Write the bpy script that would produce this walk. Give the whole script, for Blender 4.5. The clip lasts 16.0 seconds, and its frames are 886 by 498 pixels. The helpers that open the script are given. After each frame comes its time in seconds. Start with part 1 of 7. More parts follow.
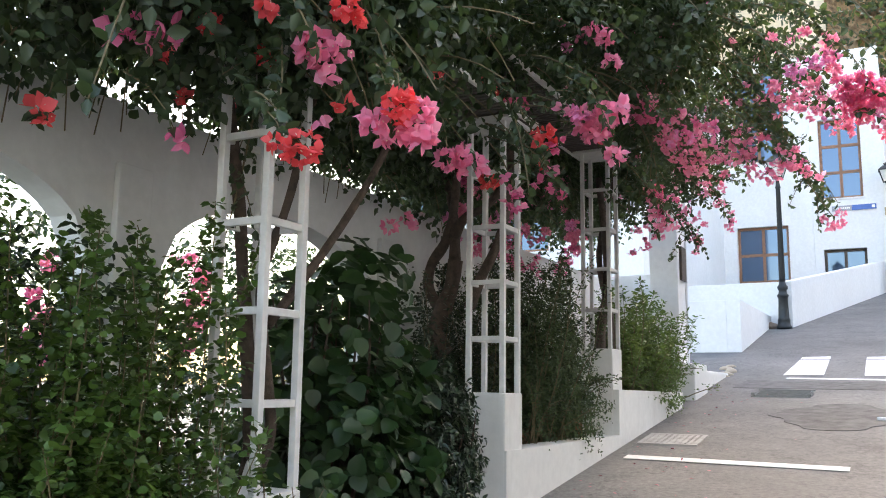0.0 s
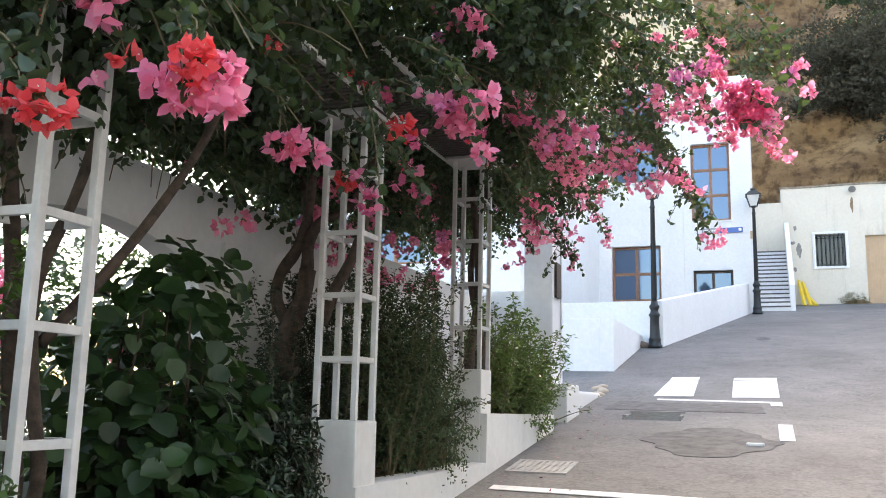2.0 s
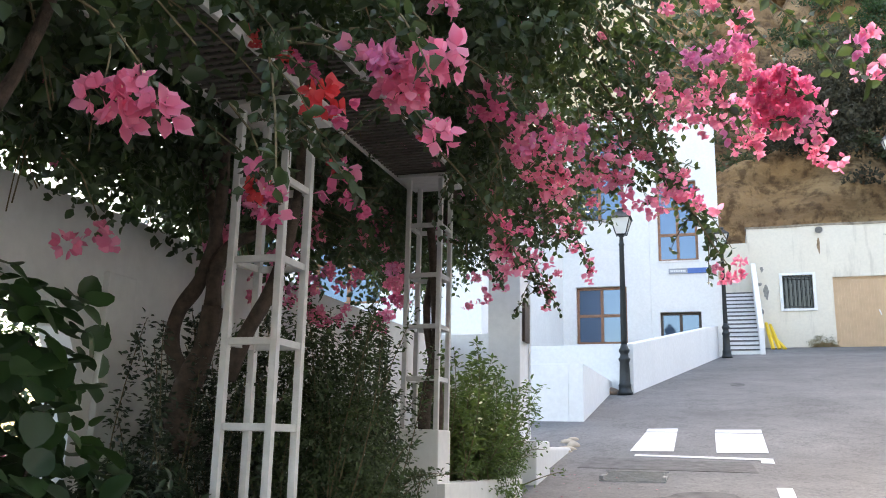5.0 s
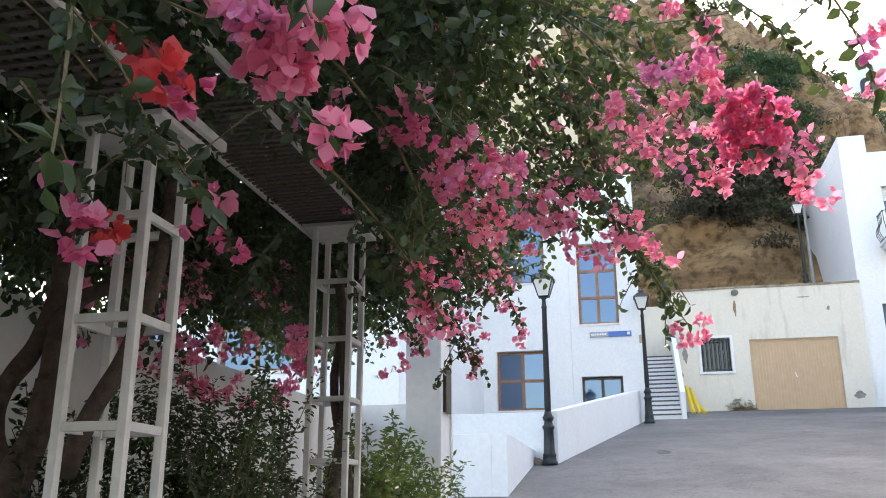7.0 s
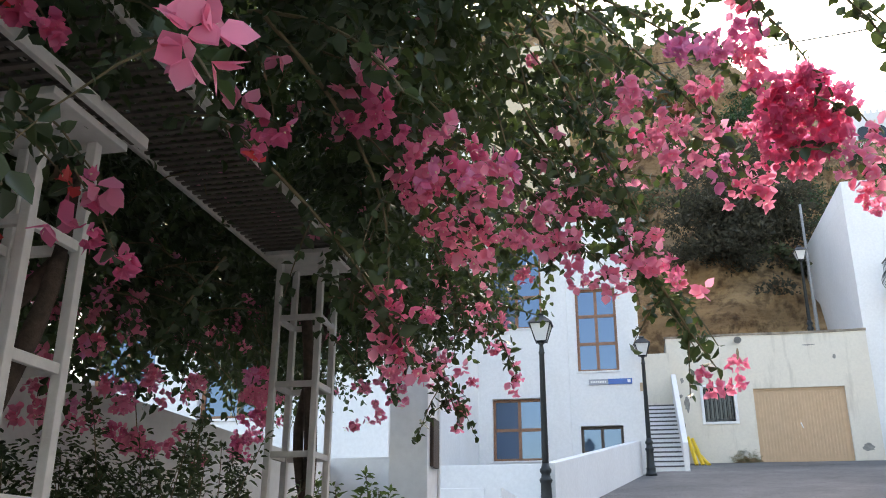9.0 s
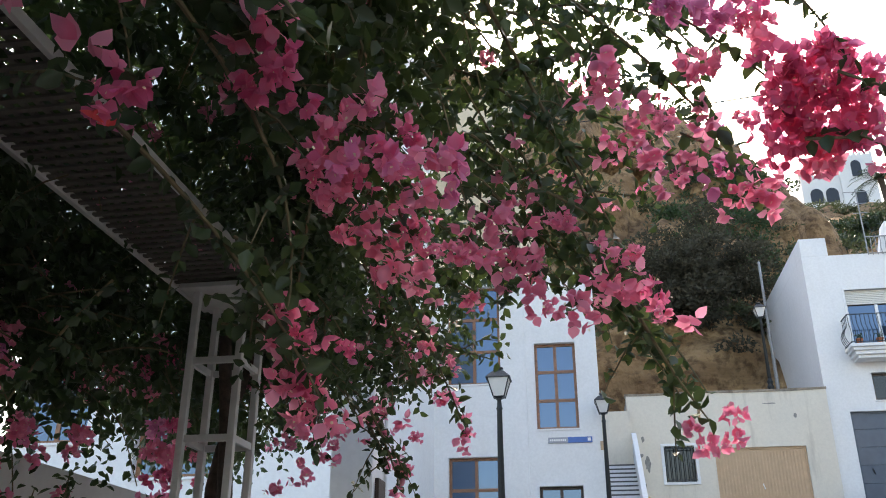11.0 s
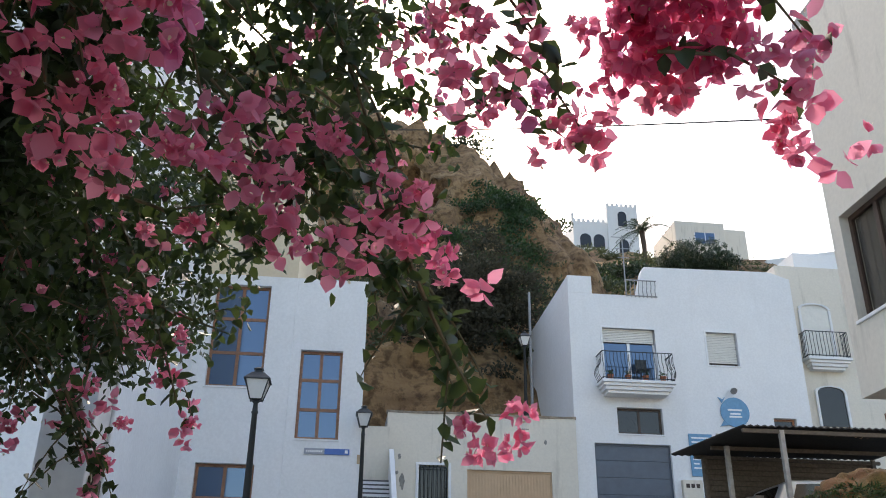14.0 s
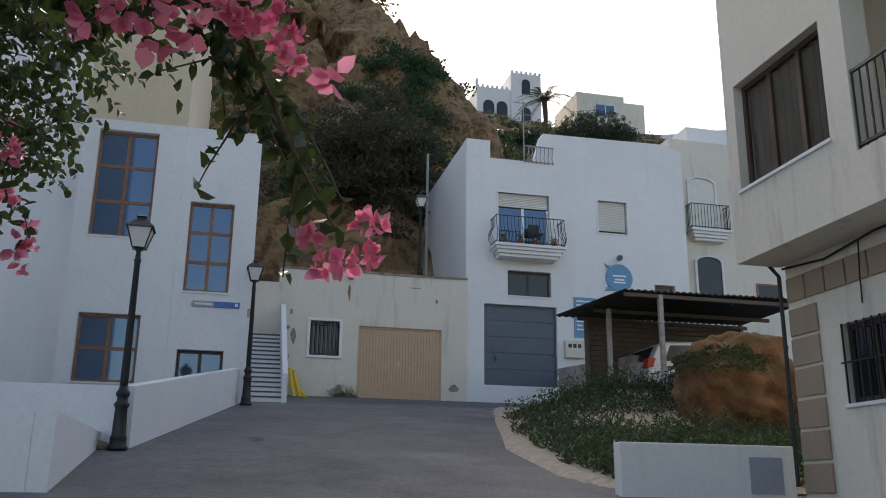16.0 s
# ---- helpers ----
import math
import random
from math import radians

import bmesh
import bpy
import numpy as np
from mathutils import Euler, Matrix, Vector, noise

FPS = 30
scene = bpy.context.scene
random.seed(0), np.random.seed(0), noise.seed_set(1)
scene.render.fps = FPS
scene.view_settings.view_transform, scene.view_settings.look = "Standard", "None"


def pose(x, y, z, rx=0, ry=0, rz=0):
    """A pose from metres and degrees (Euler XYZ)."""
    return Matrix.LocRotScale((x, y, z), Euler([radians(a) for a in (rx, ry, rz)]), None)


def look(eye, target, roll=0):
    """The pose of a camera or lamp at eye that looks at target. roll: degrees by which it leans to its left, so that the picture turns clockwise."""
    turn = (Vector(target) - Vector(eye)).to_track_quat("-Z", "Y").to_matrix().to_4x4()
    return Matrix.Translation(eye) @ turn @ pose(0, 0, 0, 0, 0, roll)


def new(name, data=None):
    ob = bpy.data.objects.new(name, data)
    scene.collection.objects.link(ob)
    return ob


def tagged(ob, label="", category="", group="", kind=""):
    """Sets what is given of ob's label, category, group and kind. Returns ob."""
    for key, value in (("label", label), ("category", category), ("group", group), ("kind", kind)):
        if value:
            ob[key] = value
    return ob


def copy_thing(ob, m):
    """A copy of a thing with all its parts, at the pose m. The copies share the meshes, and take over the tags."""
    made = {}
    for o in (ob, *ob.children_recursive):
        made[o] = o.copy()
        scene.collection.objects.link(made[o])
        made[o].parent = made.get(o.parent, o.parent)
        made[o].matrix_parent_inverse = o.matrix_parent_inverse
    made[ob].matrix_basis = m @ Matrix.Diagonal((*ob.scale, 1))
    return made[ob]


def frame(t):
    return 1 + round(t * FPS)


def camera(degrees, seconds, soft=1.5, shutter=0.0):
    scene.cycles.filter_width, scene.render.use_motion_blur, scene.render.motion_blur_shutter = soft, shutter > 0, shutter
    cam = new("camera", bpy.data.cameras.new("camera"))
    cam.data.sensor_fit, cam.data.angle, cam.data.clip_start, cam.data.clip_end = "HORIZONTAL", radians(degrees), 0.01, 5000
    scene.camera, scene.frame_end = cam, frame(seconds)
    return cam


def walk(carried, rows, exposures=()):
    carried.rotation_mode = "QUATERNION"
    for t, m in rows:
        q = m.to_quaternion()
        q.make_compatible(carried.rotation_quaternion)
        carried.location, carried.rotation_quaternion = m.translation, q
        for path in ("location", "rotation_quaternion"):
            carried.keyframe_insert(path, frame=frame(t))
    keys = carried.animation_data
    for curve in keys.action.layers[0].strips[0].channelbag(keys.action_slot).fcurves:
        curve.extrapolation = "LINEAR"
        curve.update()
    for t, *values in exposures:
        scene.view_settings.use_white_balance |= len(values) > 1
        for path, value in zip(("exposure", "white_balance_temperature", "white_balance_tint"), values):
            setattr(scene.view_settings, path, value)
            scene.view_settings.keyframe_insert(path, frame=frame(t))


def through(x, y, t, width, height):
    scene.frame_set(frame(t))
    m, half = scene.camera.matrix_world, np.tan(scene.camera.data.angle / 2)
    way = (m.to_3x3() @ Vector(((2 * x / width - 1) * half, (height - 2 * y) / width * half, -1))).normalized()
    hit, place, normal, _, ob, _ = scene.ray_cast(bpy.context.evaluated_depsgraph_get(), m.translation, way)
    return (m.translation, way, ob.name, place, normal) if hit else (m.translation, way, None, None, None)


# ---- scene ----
cam = camera(53.6, 16.0, soft=1.0)
PATH = [
    (0, (0.032, 0.069, 1.456), (-0.894, 1.814, 1.768), 0.80),
    (0.5, (-0.000, 0.223, 1.470), (-0.829, 2.018, 1.774), 0.24),
    (1, (0.014, 0.397, 1.512), (-0.786, 2.201, 1.836), 0.35),
    (1.5, (-0.005, 0.535, 1.527), (-0.747, 2.362, 1.860), 0.62),
    (2, (-0.092, 0.702, 1.543), (-0.771, 2.551, 1.887), 1.29),
    (2.5, (-0.175, 0.876, 1.575), (-0.790, 2.744, 1.937), 1.05),
    (3, (-0.205, 1.109, 1.606), (-0.816, 2.979, 1.971), 1.10),
    (3.5, (-0.243, 1.299, 1.637), (-0.858, 3.167, 1.998), 1.02),
    (6, (-0.596, 2.232, 1.784), (-1.090, 4.097, 2.311), 0.71),
    (6.5, (-0.641, 2.423, 1.829), (-1.057, 4.297, 2.392), 0.02),
    (7, (-0.637, 2.614, 1.857), (-1.037, 4.485, 2.438), -0.17),
    (7.5, (-0.600, 2.803, 1.883), (-0.998, 4.666, 2.492), -0.13),
    (8, (-0.621, 2.965, 1.891), (-1.023, 4.827, 2.500), 0.20),
    (8.5, (-0.665, 3.136, 1.939), (-1.060, 4.990, 2.577), 0.22),
    (11, (-0.737, 3.917, 2.098), (-1.029, 5.727, 2.897), 0.04),
    (11.5, (-0.721, 4.050, 2.110), (-0.945, 5.866, 2.917), -0.59),
    (12, (-0.670, 4.189, 2.132), (-0.856, 6.002, 2.954), -0.56),
    (12.5, (-0.621, 4.305, 2.141), (-0.763, 6.116, 2.977), 0.43),
    (13, (-0.617, 4.408, 2.158), (-0.650, 6.223, 2.996), 0.21),
    (13.5, (-0.656, 4.499, 2.176), (-0.536, 6.311, 3.013), -0.27),
    (14, (-0.698, 4.585, 2.182), (-0.499, 6.394, 3.010), 0.75),
    (14.5, (-0.689, 4.648, 2.181), (-0.391, 6.451, 2.995), 1.58),
    (15, (-0.650, 4.700, 2.174), (-0.294, 6.523, 2.918), 1.44),
    (15.5, (-0.600, 4.754, 2.161), (-0.189, 6.594, 2.827), 0.92),
    (16, (-0.559, 4.810, 2.138), (-0.116, 6.684, 2.678), 0.70),
]
walk(cam, [(t, look(eye, target, roll)) for t, eye, target, roll in PATH],
     exposures=[(0.0, 2.75, 7700, 14), (3.5, 2.75, 7700, 14), (6.0, 2.6, 7700, 14), (8.5, 2.35, 7700, 14), (11.0, 1.92, 7500, 14), (13.5, 1.65, 7400, 14), (14.5, 1.2, 7300, 14), (16.0, 0.8, 7300, 14)])

# ---- world and sun: hazy bright sky, sun just over the hill ahead ----
SUN_EL, SUN_AZ = radians(36), radians(-4)
world = bpy.data.worlds.new("hazy_sky")
scene.world = world
world.use_nodes = True
wn = world.node_tree.nodes
sky = wn.new("ShaderNodeTexSky")
sky.sky_type = "NISHITA"
sky.sun_disc = False
sky.sun_elevation, sky.sun_rotation = SUN_EL, SUN_AZ
sky.air_density, sky.dust_density, sky.ozone_density = 1.2, 2.5, 1.5
world.node_tree.links.new(sky.outputs[0], wn["Background"].inputs[0])
wn["Background"].inputs[1].default_value = 0.15
sun_data = bpy.data.lights.new("sun", "SUN")
sun_data.energy, sun_data.angle, sun_data.color = 1.2, radians(12), (1.0, 0.93, 0.83)
sun = new("sun", sun_data)
sun.matrix_world = look((0, 0, 0), (-math.sin(SUN_AZ) * -1 * math.cos(SUN_EL) * -1, -math.cos(SUN_AZ) * math.cos(SUN_EL), -math.sin(SUN_EL)))

# ---- materials ----
def material(name, build):
    m = bpy.data.materials.new(name)
    m.use_nodes = True
    nt = m.node_tree
    build(nt, nt.nodes["Principled BSDF"])
    return m


def node(nt, kind, **inputs):
    n = nt.nodes.new(kind)
    for k, v in inputs.items():
        n.inputs[k.replace("_", " ")].default_value = v
    return n


def coords(nt, scale):
    geo = nt.nodes.new("ShaderNodeNewGeometry")
    mp = nt.nodes.new("ShaderNodeMapping")
    mp.inputs["Scale"].default_value = (scale if isinstance(scale, tuple) else (scale,) * 3)
    nt.links.new(geo.outputs["Position"], mp.inputs["Vector"])
    return mp.outputs[0]


def noise_ramp(nt, scale, stops, detail=6.0, rough=0.6, distortion=0.0):
    n = node(nt, "ShaderNodeTexNoise", Detail=detail, Roughness=rough, Distortion=distortion, Scale=1.0)
    nt.links.new(coords(nt, scale), n.inputs["Vector"])
    r = nt.nodes.new("ShaderNodeValToRGB")
    els = r.color_ramp.elements
    while len(els) < len(stops):
        els.new(0.5)
    for e, (p, c) in zip(els, stops):
        e.position, e.color = p, (c if len(c) == 4 else (*c, 1))
    nt.links.new(n.outputs["Fac"], r.inputs[0])
    return r.outputs["Color"]


def mixed(nt, a, b, fac, mode="MIX"):
    m = nt.nodes.new("ShaderNodeMix")
    m.data_type, m.blend_type = "RGBA", mode
    for v, s in ((fac, m.inputs[0]), (a, m.inputs[6]), (b, m.inputs[7])):
        if isinstance(v, (int, float)):
            s.default_value = v
        elif isinstance(v, tuple):
            s.default_value = v if len(v) == 4 else (*v, 1)
        else:
            nt.links.new(v, s)
    return m.outputs[2]


def bump(nt, bsdf, scale, strength, distance=0.01, detail=8.0):
    n = node(nt, "ShaderNodeTexNoise", Detail=detail, Scale=1.0, Roughness=0.65)
    nt.links.new(coords(nt, scale), n.inputs["Vector"])
    b = node(nt, "ShaderNodeBump", Strength=strength, Distance=distance)
    nt.links.new(n.outputs["Fac"], b.inputs["Height"])
    nt.links.new(b.outputs[0], bsdf.inputs["Normal"])


def simple(name, colour, rough=0.6, metal=0.0, vary=0.12, scale=9.0, relief=0.15, random_amount=0.0):
    def build(nt, b):
        dark = tuple(c * (1 - vary) for c in colour)
        light = tuple(min(1, c * (1 + vary)) for c in colour)
        col = noise_ramp(nt, scale, [(0.3, dark), (0.7, light)])
        if random_amount:
            info = nt.nodes.new("ShaderNodeObjectInfo")
            hsv = nt.nodes.new("ShaderNodeHueSaturation")
            mr = node(nt, "ShaderNodeMapRange")
            mr.inputs[3].default_value, mr.inputs[4].default_value = 1 - random_amount, 1 + random_amount
            nt.links.new(info.outputs["Random"], mr.inputs[0])
            nt.links.new(mr.outputs[0], hsv.inputs["Value"])
            nt.links.new(col, hsv.inputs["Color"])
            col = hsv.outputs[0]
        nt.links.new(col, b.inputs["Base Color"])
        b.inputs["Roughness"].default_value, b.inputs["Metallic"].default_value = rough, metal
        if relief:
            bump(nt, b, scale * 6, relief)
    return material(name, build)


def plaster(name, colour, stain, amount=0.25, relief=0.35):
    def build(nt, b):
        base = noise_ramp(nt, 0.7, [(0.3, tuple(c * 0.94 for c in colour)), (0.7, colour)])
        fine = noise_ramp(nt, 14.0, [(0.35, (0.93, 0.93, 0.93)), (0.65, (1, 1, 1))])
        col = mixed(nt, base, fine, 1.0, "MULTIPLY")
        streak = noise_ramp(nt, (2.5, 2.5, 0.35), [(0.55, (0, 0, 0)), (0.8, (amount,) * 3)], 8.0)
        nt.links.new(mixed(nt, col, stain, streak), b.inputs["Base Color"])
        b.inputs["Roughness"].default_value = 0.85
        bump(nt, b, 22.0, relief, 0.006)
    return material(name, build)


def leaf_material(name, dark, light, through, gloss=0.45, amount=0.35):
    def build(nt, b):
        geo = nt.nodes.new("ShaderNodeNewGeometry")
        r = nt.nodes.new("ShaderNodeValToRGB")
        r.color_ramp.elements[0].color, r.color_ramp.elements[1].color = (*dark, 1), (*light, 1)
        nt.links.new(geo.outputs["Random Per Island"], r.inputs[0])
        nt.links.new(r.outputs[0], b.inputs["Base Color"])
        b.inputs["Roughness"].default_value, b.inputs["Specular IOR Level"].default_value = gloss, 0.5
        tr = nt.nodes.new("ShaderNodeBsdfTranslucent")
        nt.links.new(mixed(nt, r.outputs[0], through, 0.6), tr.inputs[0])
        ms = nt.nodes.new("ShaderNodeMixShader")
        ms.inputs[0].default_value = amount
        nt.links.new(b.outputs[0], ms.inputs[1])
        nt.links.new(tr.outputs[0], ms.inputs[2])
        nt.links.new(ms.outputs[0], nt.nodes["Material Output"].inputs[0])
    return material(name, build)


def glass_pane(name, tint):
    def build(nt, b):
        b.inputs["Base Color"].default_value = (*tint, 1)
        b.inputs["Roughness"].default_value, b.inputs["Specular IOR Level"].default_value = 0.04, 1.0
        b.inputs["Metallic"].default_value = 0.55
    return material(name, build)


def asphalt_build(nt, b):
    base = noise_ramp(nt, 0.45, [(0.3, (0.1, 0.097, 0.095)), (0.5, (0.15, 0.146, 0.142)), (0.72, (0.22, 0.212, 0.202))], 8.0, 0.7)
    grit = noise_ramp(nt, 26.0, [(0.3, (0.55, 0.55, 0.55)), (0.7, (1.3, 1.3, 1.3))], 8.0, 0.75)
    crack = noise_ramp(nt, 0.8, [(0.488, (1, 1, 1)), (0.5, (0.6, 0.6, 0.6)), (0.512, (1, 1, 1))], 10.0, 0.72)
    col = mixed(nt, mixed(nt, base, grit, 1.0, "MULTIPLY"), crack, 1.0, "MULTIPLY")
    nt.links.new(col, b.inputs["Base Color"])
    b.inputs["Roughness"].default_value = 0.88
    bump(nt, b, 70.0, 0.5, 0.008)


def rock_build(nt, b):
    base = noise_ramp(nt, 0.16, [(0.3, (0.24, 0.14, 0.075)), (0.5, (0.4, 0.25, 0.125)), (0.7, (0.48, 0.34, 0.19))], 9.0, 0.65)
    strata = noise_ramp(nt, (0.25, 0.25, 1.3), [(0.35, (0.55, 0.5, 0.46)), (0.6, (1.1, 1.08, 1.05))], 8.0)
    pits = noise_ramp(nt, 2.2, [(0.38, (0.45, 0.42, 0.4)), (0.52, (1, 1, 1))], 6.0)
    col = mixed(nt, mixed(nt, base, strata, 1.0, "MULTIPLY"), pits, 1.0, "MULTIPLY")
    nt.links.new(col, b.inputs["Base Color"])
    b.inputs["Roughness"].default_value = 0.95
    bump(nt, b, 1.4, 1.0, 0.6)


WHITE = plaster("white_limewash", (0.84, 0.84, 0.84), (0.55, 0.53, 0.5), 0.18)
WHITE_OLD = plaster("weathered_white_plaster", (0.76, 0.7, 0.6), (0.33, 0.29, 0.23), 0.75)
WALL_GREY = plaster("garden_wall_whitewash", (0.83, 0.83, 0.82), (0.5, 0.49, 0.47), 0.25)
BEIGE = plaster("beige_plaster", (0.72, 0.6, 0.43), (0.5, 0.42, 0.32), 0.3)
KERB_WHITE = plaster("kerb_white_paint", (0.8, 0.79, 0.76), (0.42, 0.4, 0.36), 0.45)
STONE_PANEL = plaster("stone_cladding", (0.36, 0.27, 0.2), (0.2, 0.14, 0.1), 0.7)
ASPHALT = material("asphalt", asphalt_build)
ASPHALT_DARK = simple("patched_asphalt", (0.085, 0.083, 0.081), 0.9, vary=0.5, scale=7, relief=0.5)
PAINT = simple("worn_road_paint", (0.74, 0.73, 0.71), 0.8, vary=0.14, scale=14, relief=0.4)
CONCRETE = simple("concrete", (0.36, 0.35, 0.33), 0.9, vary=0.2, scale=7, relief=0.4)
ROCK = material("cliff_rock", rock_build)
SOIL = simple("dry_soil", (0.26, 0.15, 0.085), 0.95, vary=0.35, scale=18, relief=0.6)
SAND = simple("sandy_ground", (0.4, 0.33, 0.25), 0.95, vary=0.25, scale=8, relief=0.5)
WOOD_WHITE = simple("white_painted_wood", (0.68, 0.67, 0.65), 0.55, vary=0.1, scale=16, relief=0.2)
LATTICE_GREY = simple("grey_weathered_wood", (0.13, 0.115, 0.1), 0.8, vary=0.2, scale=20, relief=0.3)
WOOD_BROWN = simple("varnished_brown_wood", (0.27, 0.12, 0.06), 0.45, vary=0.3, scale=12, relief=0.2)
WOOD_DARK = simple("dark_wood", (0.055, 0.035, 0.025), 0.5, vary=0.3, scale=12, relief=0.2)
IRON = simple("black_green_iron", (0.022, 0.026, 0.028), 0.42, 0.3, vary=0.25, scale=25, relief=0.2)
STEEL_GREY = simple("dull_grey_steel", (0.3, 0.3, 0.3), 0.5, 0.5, vary=0.2, scale=20, relief=0.2)
GARAGE_BEIGE = simple("beige_painted_steel", (0.56, 0.385, 0.24), 0.5, vary=0.07, scale=4, relief=0.1)
GARAGE_BLUE = simple("blue_grey_steel", (0.09, 0.115, 0.15), 0.45, vary=0.1, scale=4, relief=0.1)
BARK = simple("brown_bark", (0.085, 0.06, 0.046), 0.92, vary=0.5, scale=24, relief=0.9)
TWIG = simple("green_brown_twig", (0.15, 0.12, 0.065), 0.8, vary=0.3, scale=30, relief=0.2)
YELLOW = simple("yellow_plastic", (0.75, 0.5, 0.03), 0.5, vary=0.1)
BLUE_SIGN = simple("blue_enamel", (0.03, 0.12, 0.42), 0.35, vary=0.06)
BLUE_PALE = simple("pale_blue_board", (0.12, 0.3, 0.48), 0.5, vary=0.1)
LETTER = simple("white_lettering", (0.8, 0.8, 0.8), 0.6, vary=0.03, relief=0)
GREY_SIGN = simple("grey_sign_plate", (0.32, 0.34, 0.38), 0.5, vary=0.05)
SHUTTER = simple("cream_roller_shutter", (0.74, 0.72, 0.66), 0.6, vary=0.06)
TERRACOTTA = simple("terracotta", (0.4, 0.13, 0.06), 0.8, vary=0.2)
STAIR_EDGE = simple("dark_stair_riser", (0.1, 0.095, 0.1), 0.8, vary=0.2)
CAR_PAINT = simple("silver_car_paint", (0.55, 0.57, 0.6), 0.3, 0.4, vary=0.03, relief=0)
RUBBER = simple("black_rubber", (0.02, 0.02, 0.02), 0.8, vary=0.2)
RED_LENS = simple("red_lamp_lens", (0.5, 0.03, 0.02), 0.2, vary=0.1)
LAMP_GLASS = simple("frosted_lamp_glass", (0.7, 0.7, 0.68), 0.25, vary=0.05, relief=0)
# blue of the reflected sky is put into the panes' base colour
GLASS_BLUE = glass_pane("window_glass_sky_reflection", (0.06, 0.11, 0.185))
GLASS_DARK = simple("dark_window_glass", (0.012, 0.013, 0.015), 0.08, vary=0.1, relief=0)
def clear_build(nt, b):
    b.inputs["Base Color"].default_value = (0.75, 0.78, 0.78, 1)
    b.inputs["Roughness"].default_value, b.inputs["Transmission Weight"].default_value, b.inputs["IOR"].default_value = 0.02, 1.0, 1.3


GLASS_CLEAR = material("clear_window_glass", clear_build)
CURTAIN = simple("faded_curtain", (0.15, 0.115, 0.1), 0.9, vary=0.2, scale=3)
ROOF_METAL = simple("dark_corrugated_sheet", (0.02, 0.018, 0.017), 0.7, vary=0.3)
CASTLE_WHITE = plaster("distant_white_render", (0.8, 0.8, 0.79), (0.6, 0.6, 0.58), 0.2)
LEAF_VINE = leaf_material("bougainvillea_leaf", (0.015, 0.033, 0.019), (0.05, 0.088, 0.042), (0.15, 0.22, 0.05), 0.4, 0.3)
LEAF_JADE = leaf_material("small_fleshy_leaf", (0.025, 0.06, 0.016), (0.1, 0.19, 0.04), (0.17, 0.28, 0.04), 0.35, 0.28)
LEAF_BROAD = leaf_material("broad_round_leaf", (0.015, 0.04, 0.017), (0.04, 0.095, 0.03), (0.1, 0.19, 0.035), 0.45, 0.22)
LEAF_DARK = leaf_material("dark_glossy_leaf", (0.014, 0.03, 0.017), (0.035, 0.065, 0.033), (0.08, 0.12, 0.03), 0.3, 0.2)
LEAF_FINE = leaf_material("fine_olive_leaf", (0.022, 0.045, 0.02), (0.075, 0.12, 0.045), (0.13, 0.19, 0.05), 0.5, 0.28)
LEAF_BRIGHT = leaf_material("bright_green_leaf", (0.045, 0.085, 0.025), (0.12, 0.19, 0.05), (0.2, 0.3, 0.06), 0.45)
LEAF_SCRUB = leaf_material("hillside_scrub_leaf", (0.045, 0.062, 0.03), (0.13, 0.145, 0.075), (0.12, 0.14, 0.05), 0.7)
LEAF_DRY = leaf_material("dry_grass_blade", (0.1, 0.1, 0.04), (0.26, 0.22, 0.12), (0.2, 0.2, 0.08), 0.8)
BRACT_PINK = leaf_material("pink_bract", (0.76, 0.165, 0.31), (0.91, 0.4, 0.56), (1.0, 0.41, 0.58), 0.6, 0.6)
BRACT_RED = leaf_material("scarlet_bract", (0.75, 0.05, 0.07), (0.9, 0.16, 0.18), (1.0, 0.2, 0.18), 0.6, 0.5)
BRACT_DEEP = leaf_material("deep_rose_bract", (0.65, 0.09, 0.255), (0.85, 0.28, 0.47), (0.98, 0.3, 0.51), 0.6, 0.6)
BRACT_MAUVE = leaf_material("mauve_bract", (0.72, 0.2, 0.44), (0.88, 0.42, 0.66), (0.95, 0.4, 0.65), 0.6, 0.55)
STAMEN = simple("cream_flower_centre", (0.85, 0.8, 0.6), 0.7, relief=0)
PETAL_LITTER = simple("fallen_pink_petal", (0.5, 0.16, 0.2), 0.8, relief=0)


# ---- mesh helpers ----
def part(name, bm, mat, parent=None, label="", smooth=False):
    me = bpy.data.meshes.new(name)
    bm.to_mesh(me)
    bm.free()
    me.materials.append(mat)
    if smooth:
        for p in me.polygons:
            p.use_smooth = True
    ob = new(name, me)
    if parent is not None:
        ob.parent = parent
    if label:
        ob["label"] = label
    return ob


def empty(name, x=0.0, y=0.0, z=0.0, **tags):
    ob = new(name)
    ob.location = (x, y, z)
    ob.empty_display_size = 0.1
    return tagged(ob, **tags)


def box(bm, x0, x1, y0, y1, z0, z1, bevel=0.0):
    m = Matrix.LocRotScale(((x0 + x1) / 2, (y0 + y1) / 2, (z0 + z1) / 2), None, (abs(x1 - x0), abs(y1 - y0), abs(z1 - z0)))
    made = bmesh.ops.create_cube(bm, size=1.0, matrix=m)
    if bevel:
        edges = list({e for v in made["verts"] for e in v.link_edges})
        bmesh.ops.bevel(bm, geom=edges, offset=bevel, segments=2, affect="EDGES", profile=0.6)
    return bm


def boxes(*dims, bevel=0.0):
    bm = bmesh.new()
    for d in dims:
        box(bm, *d, bevel=bevel)
    return bm


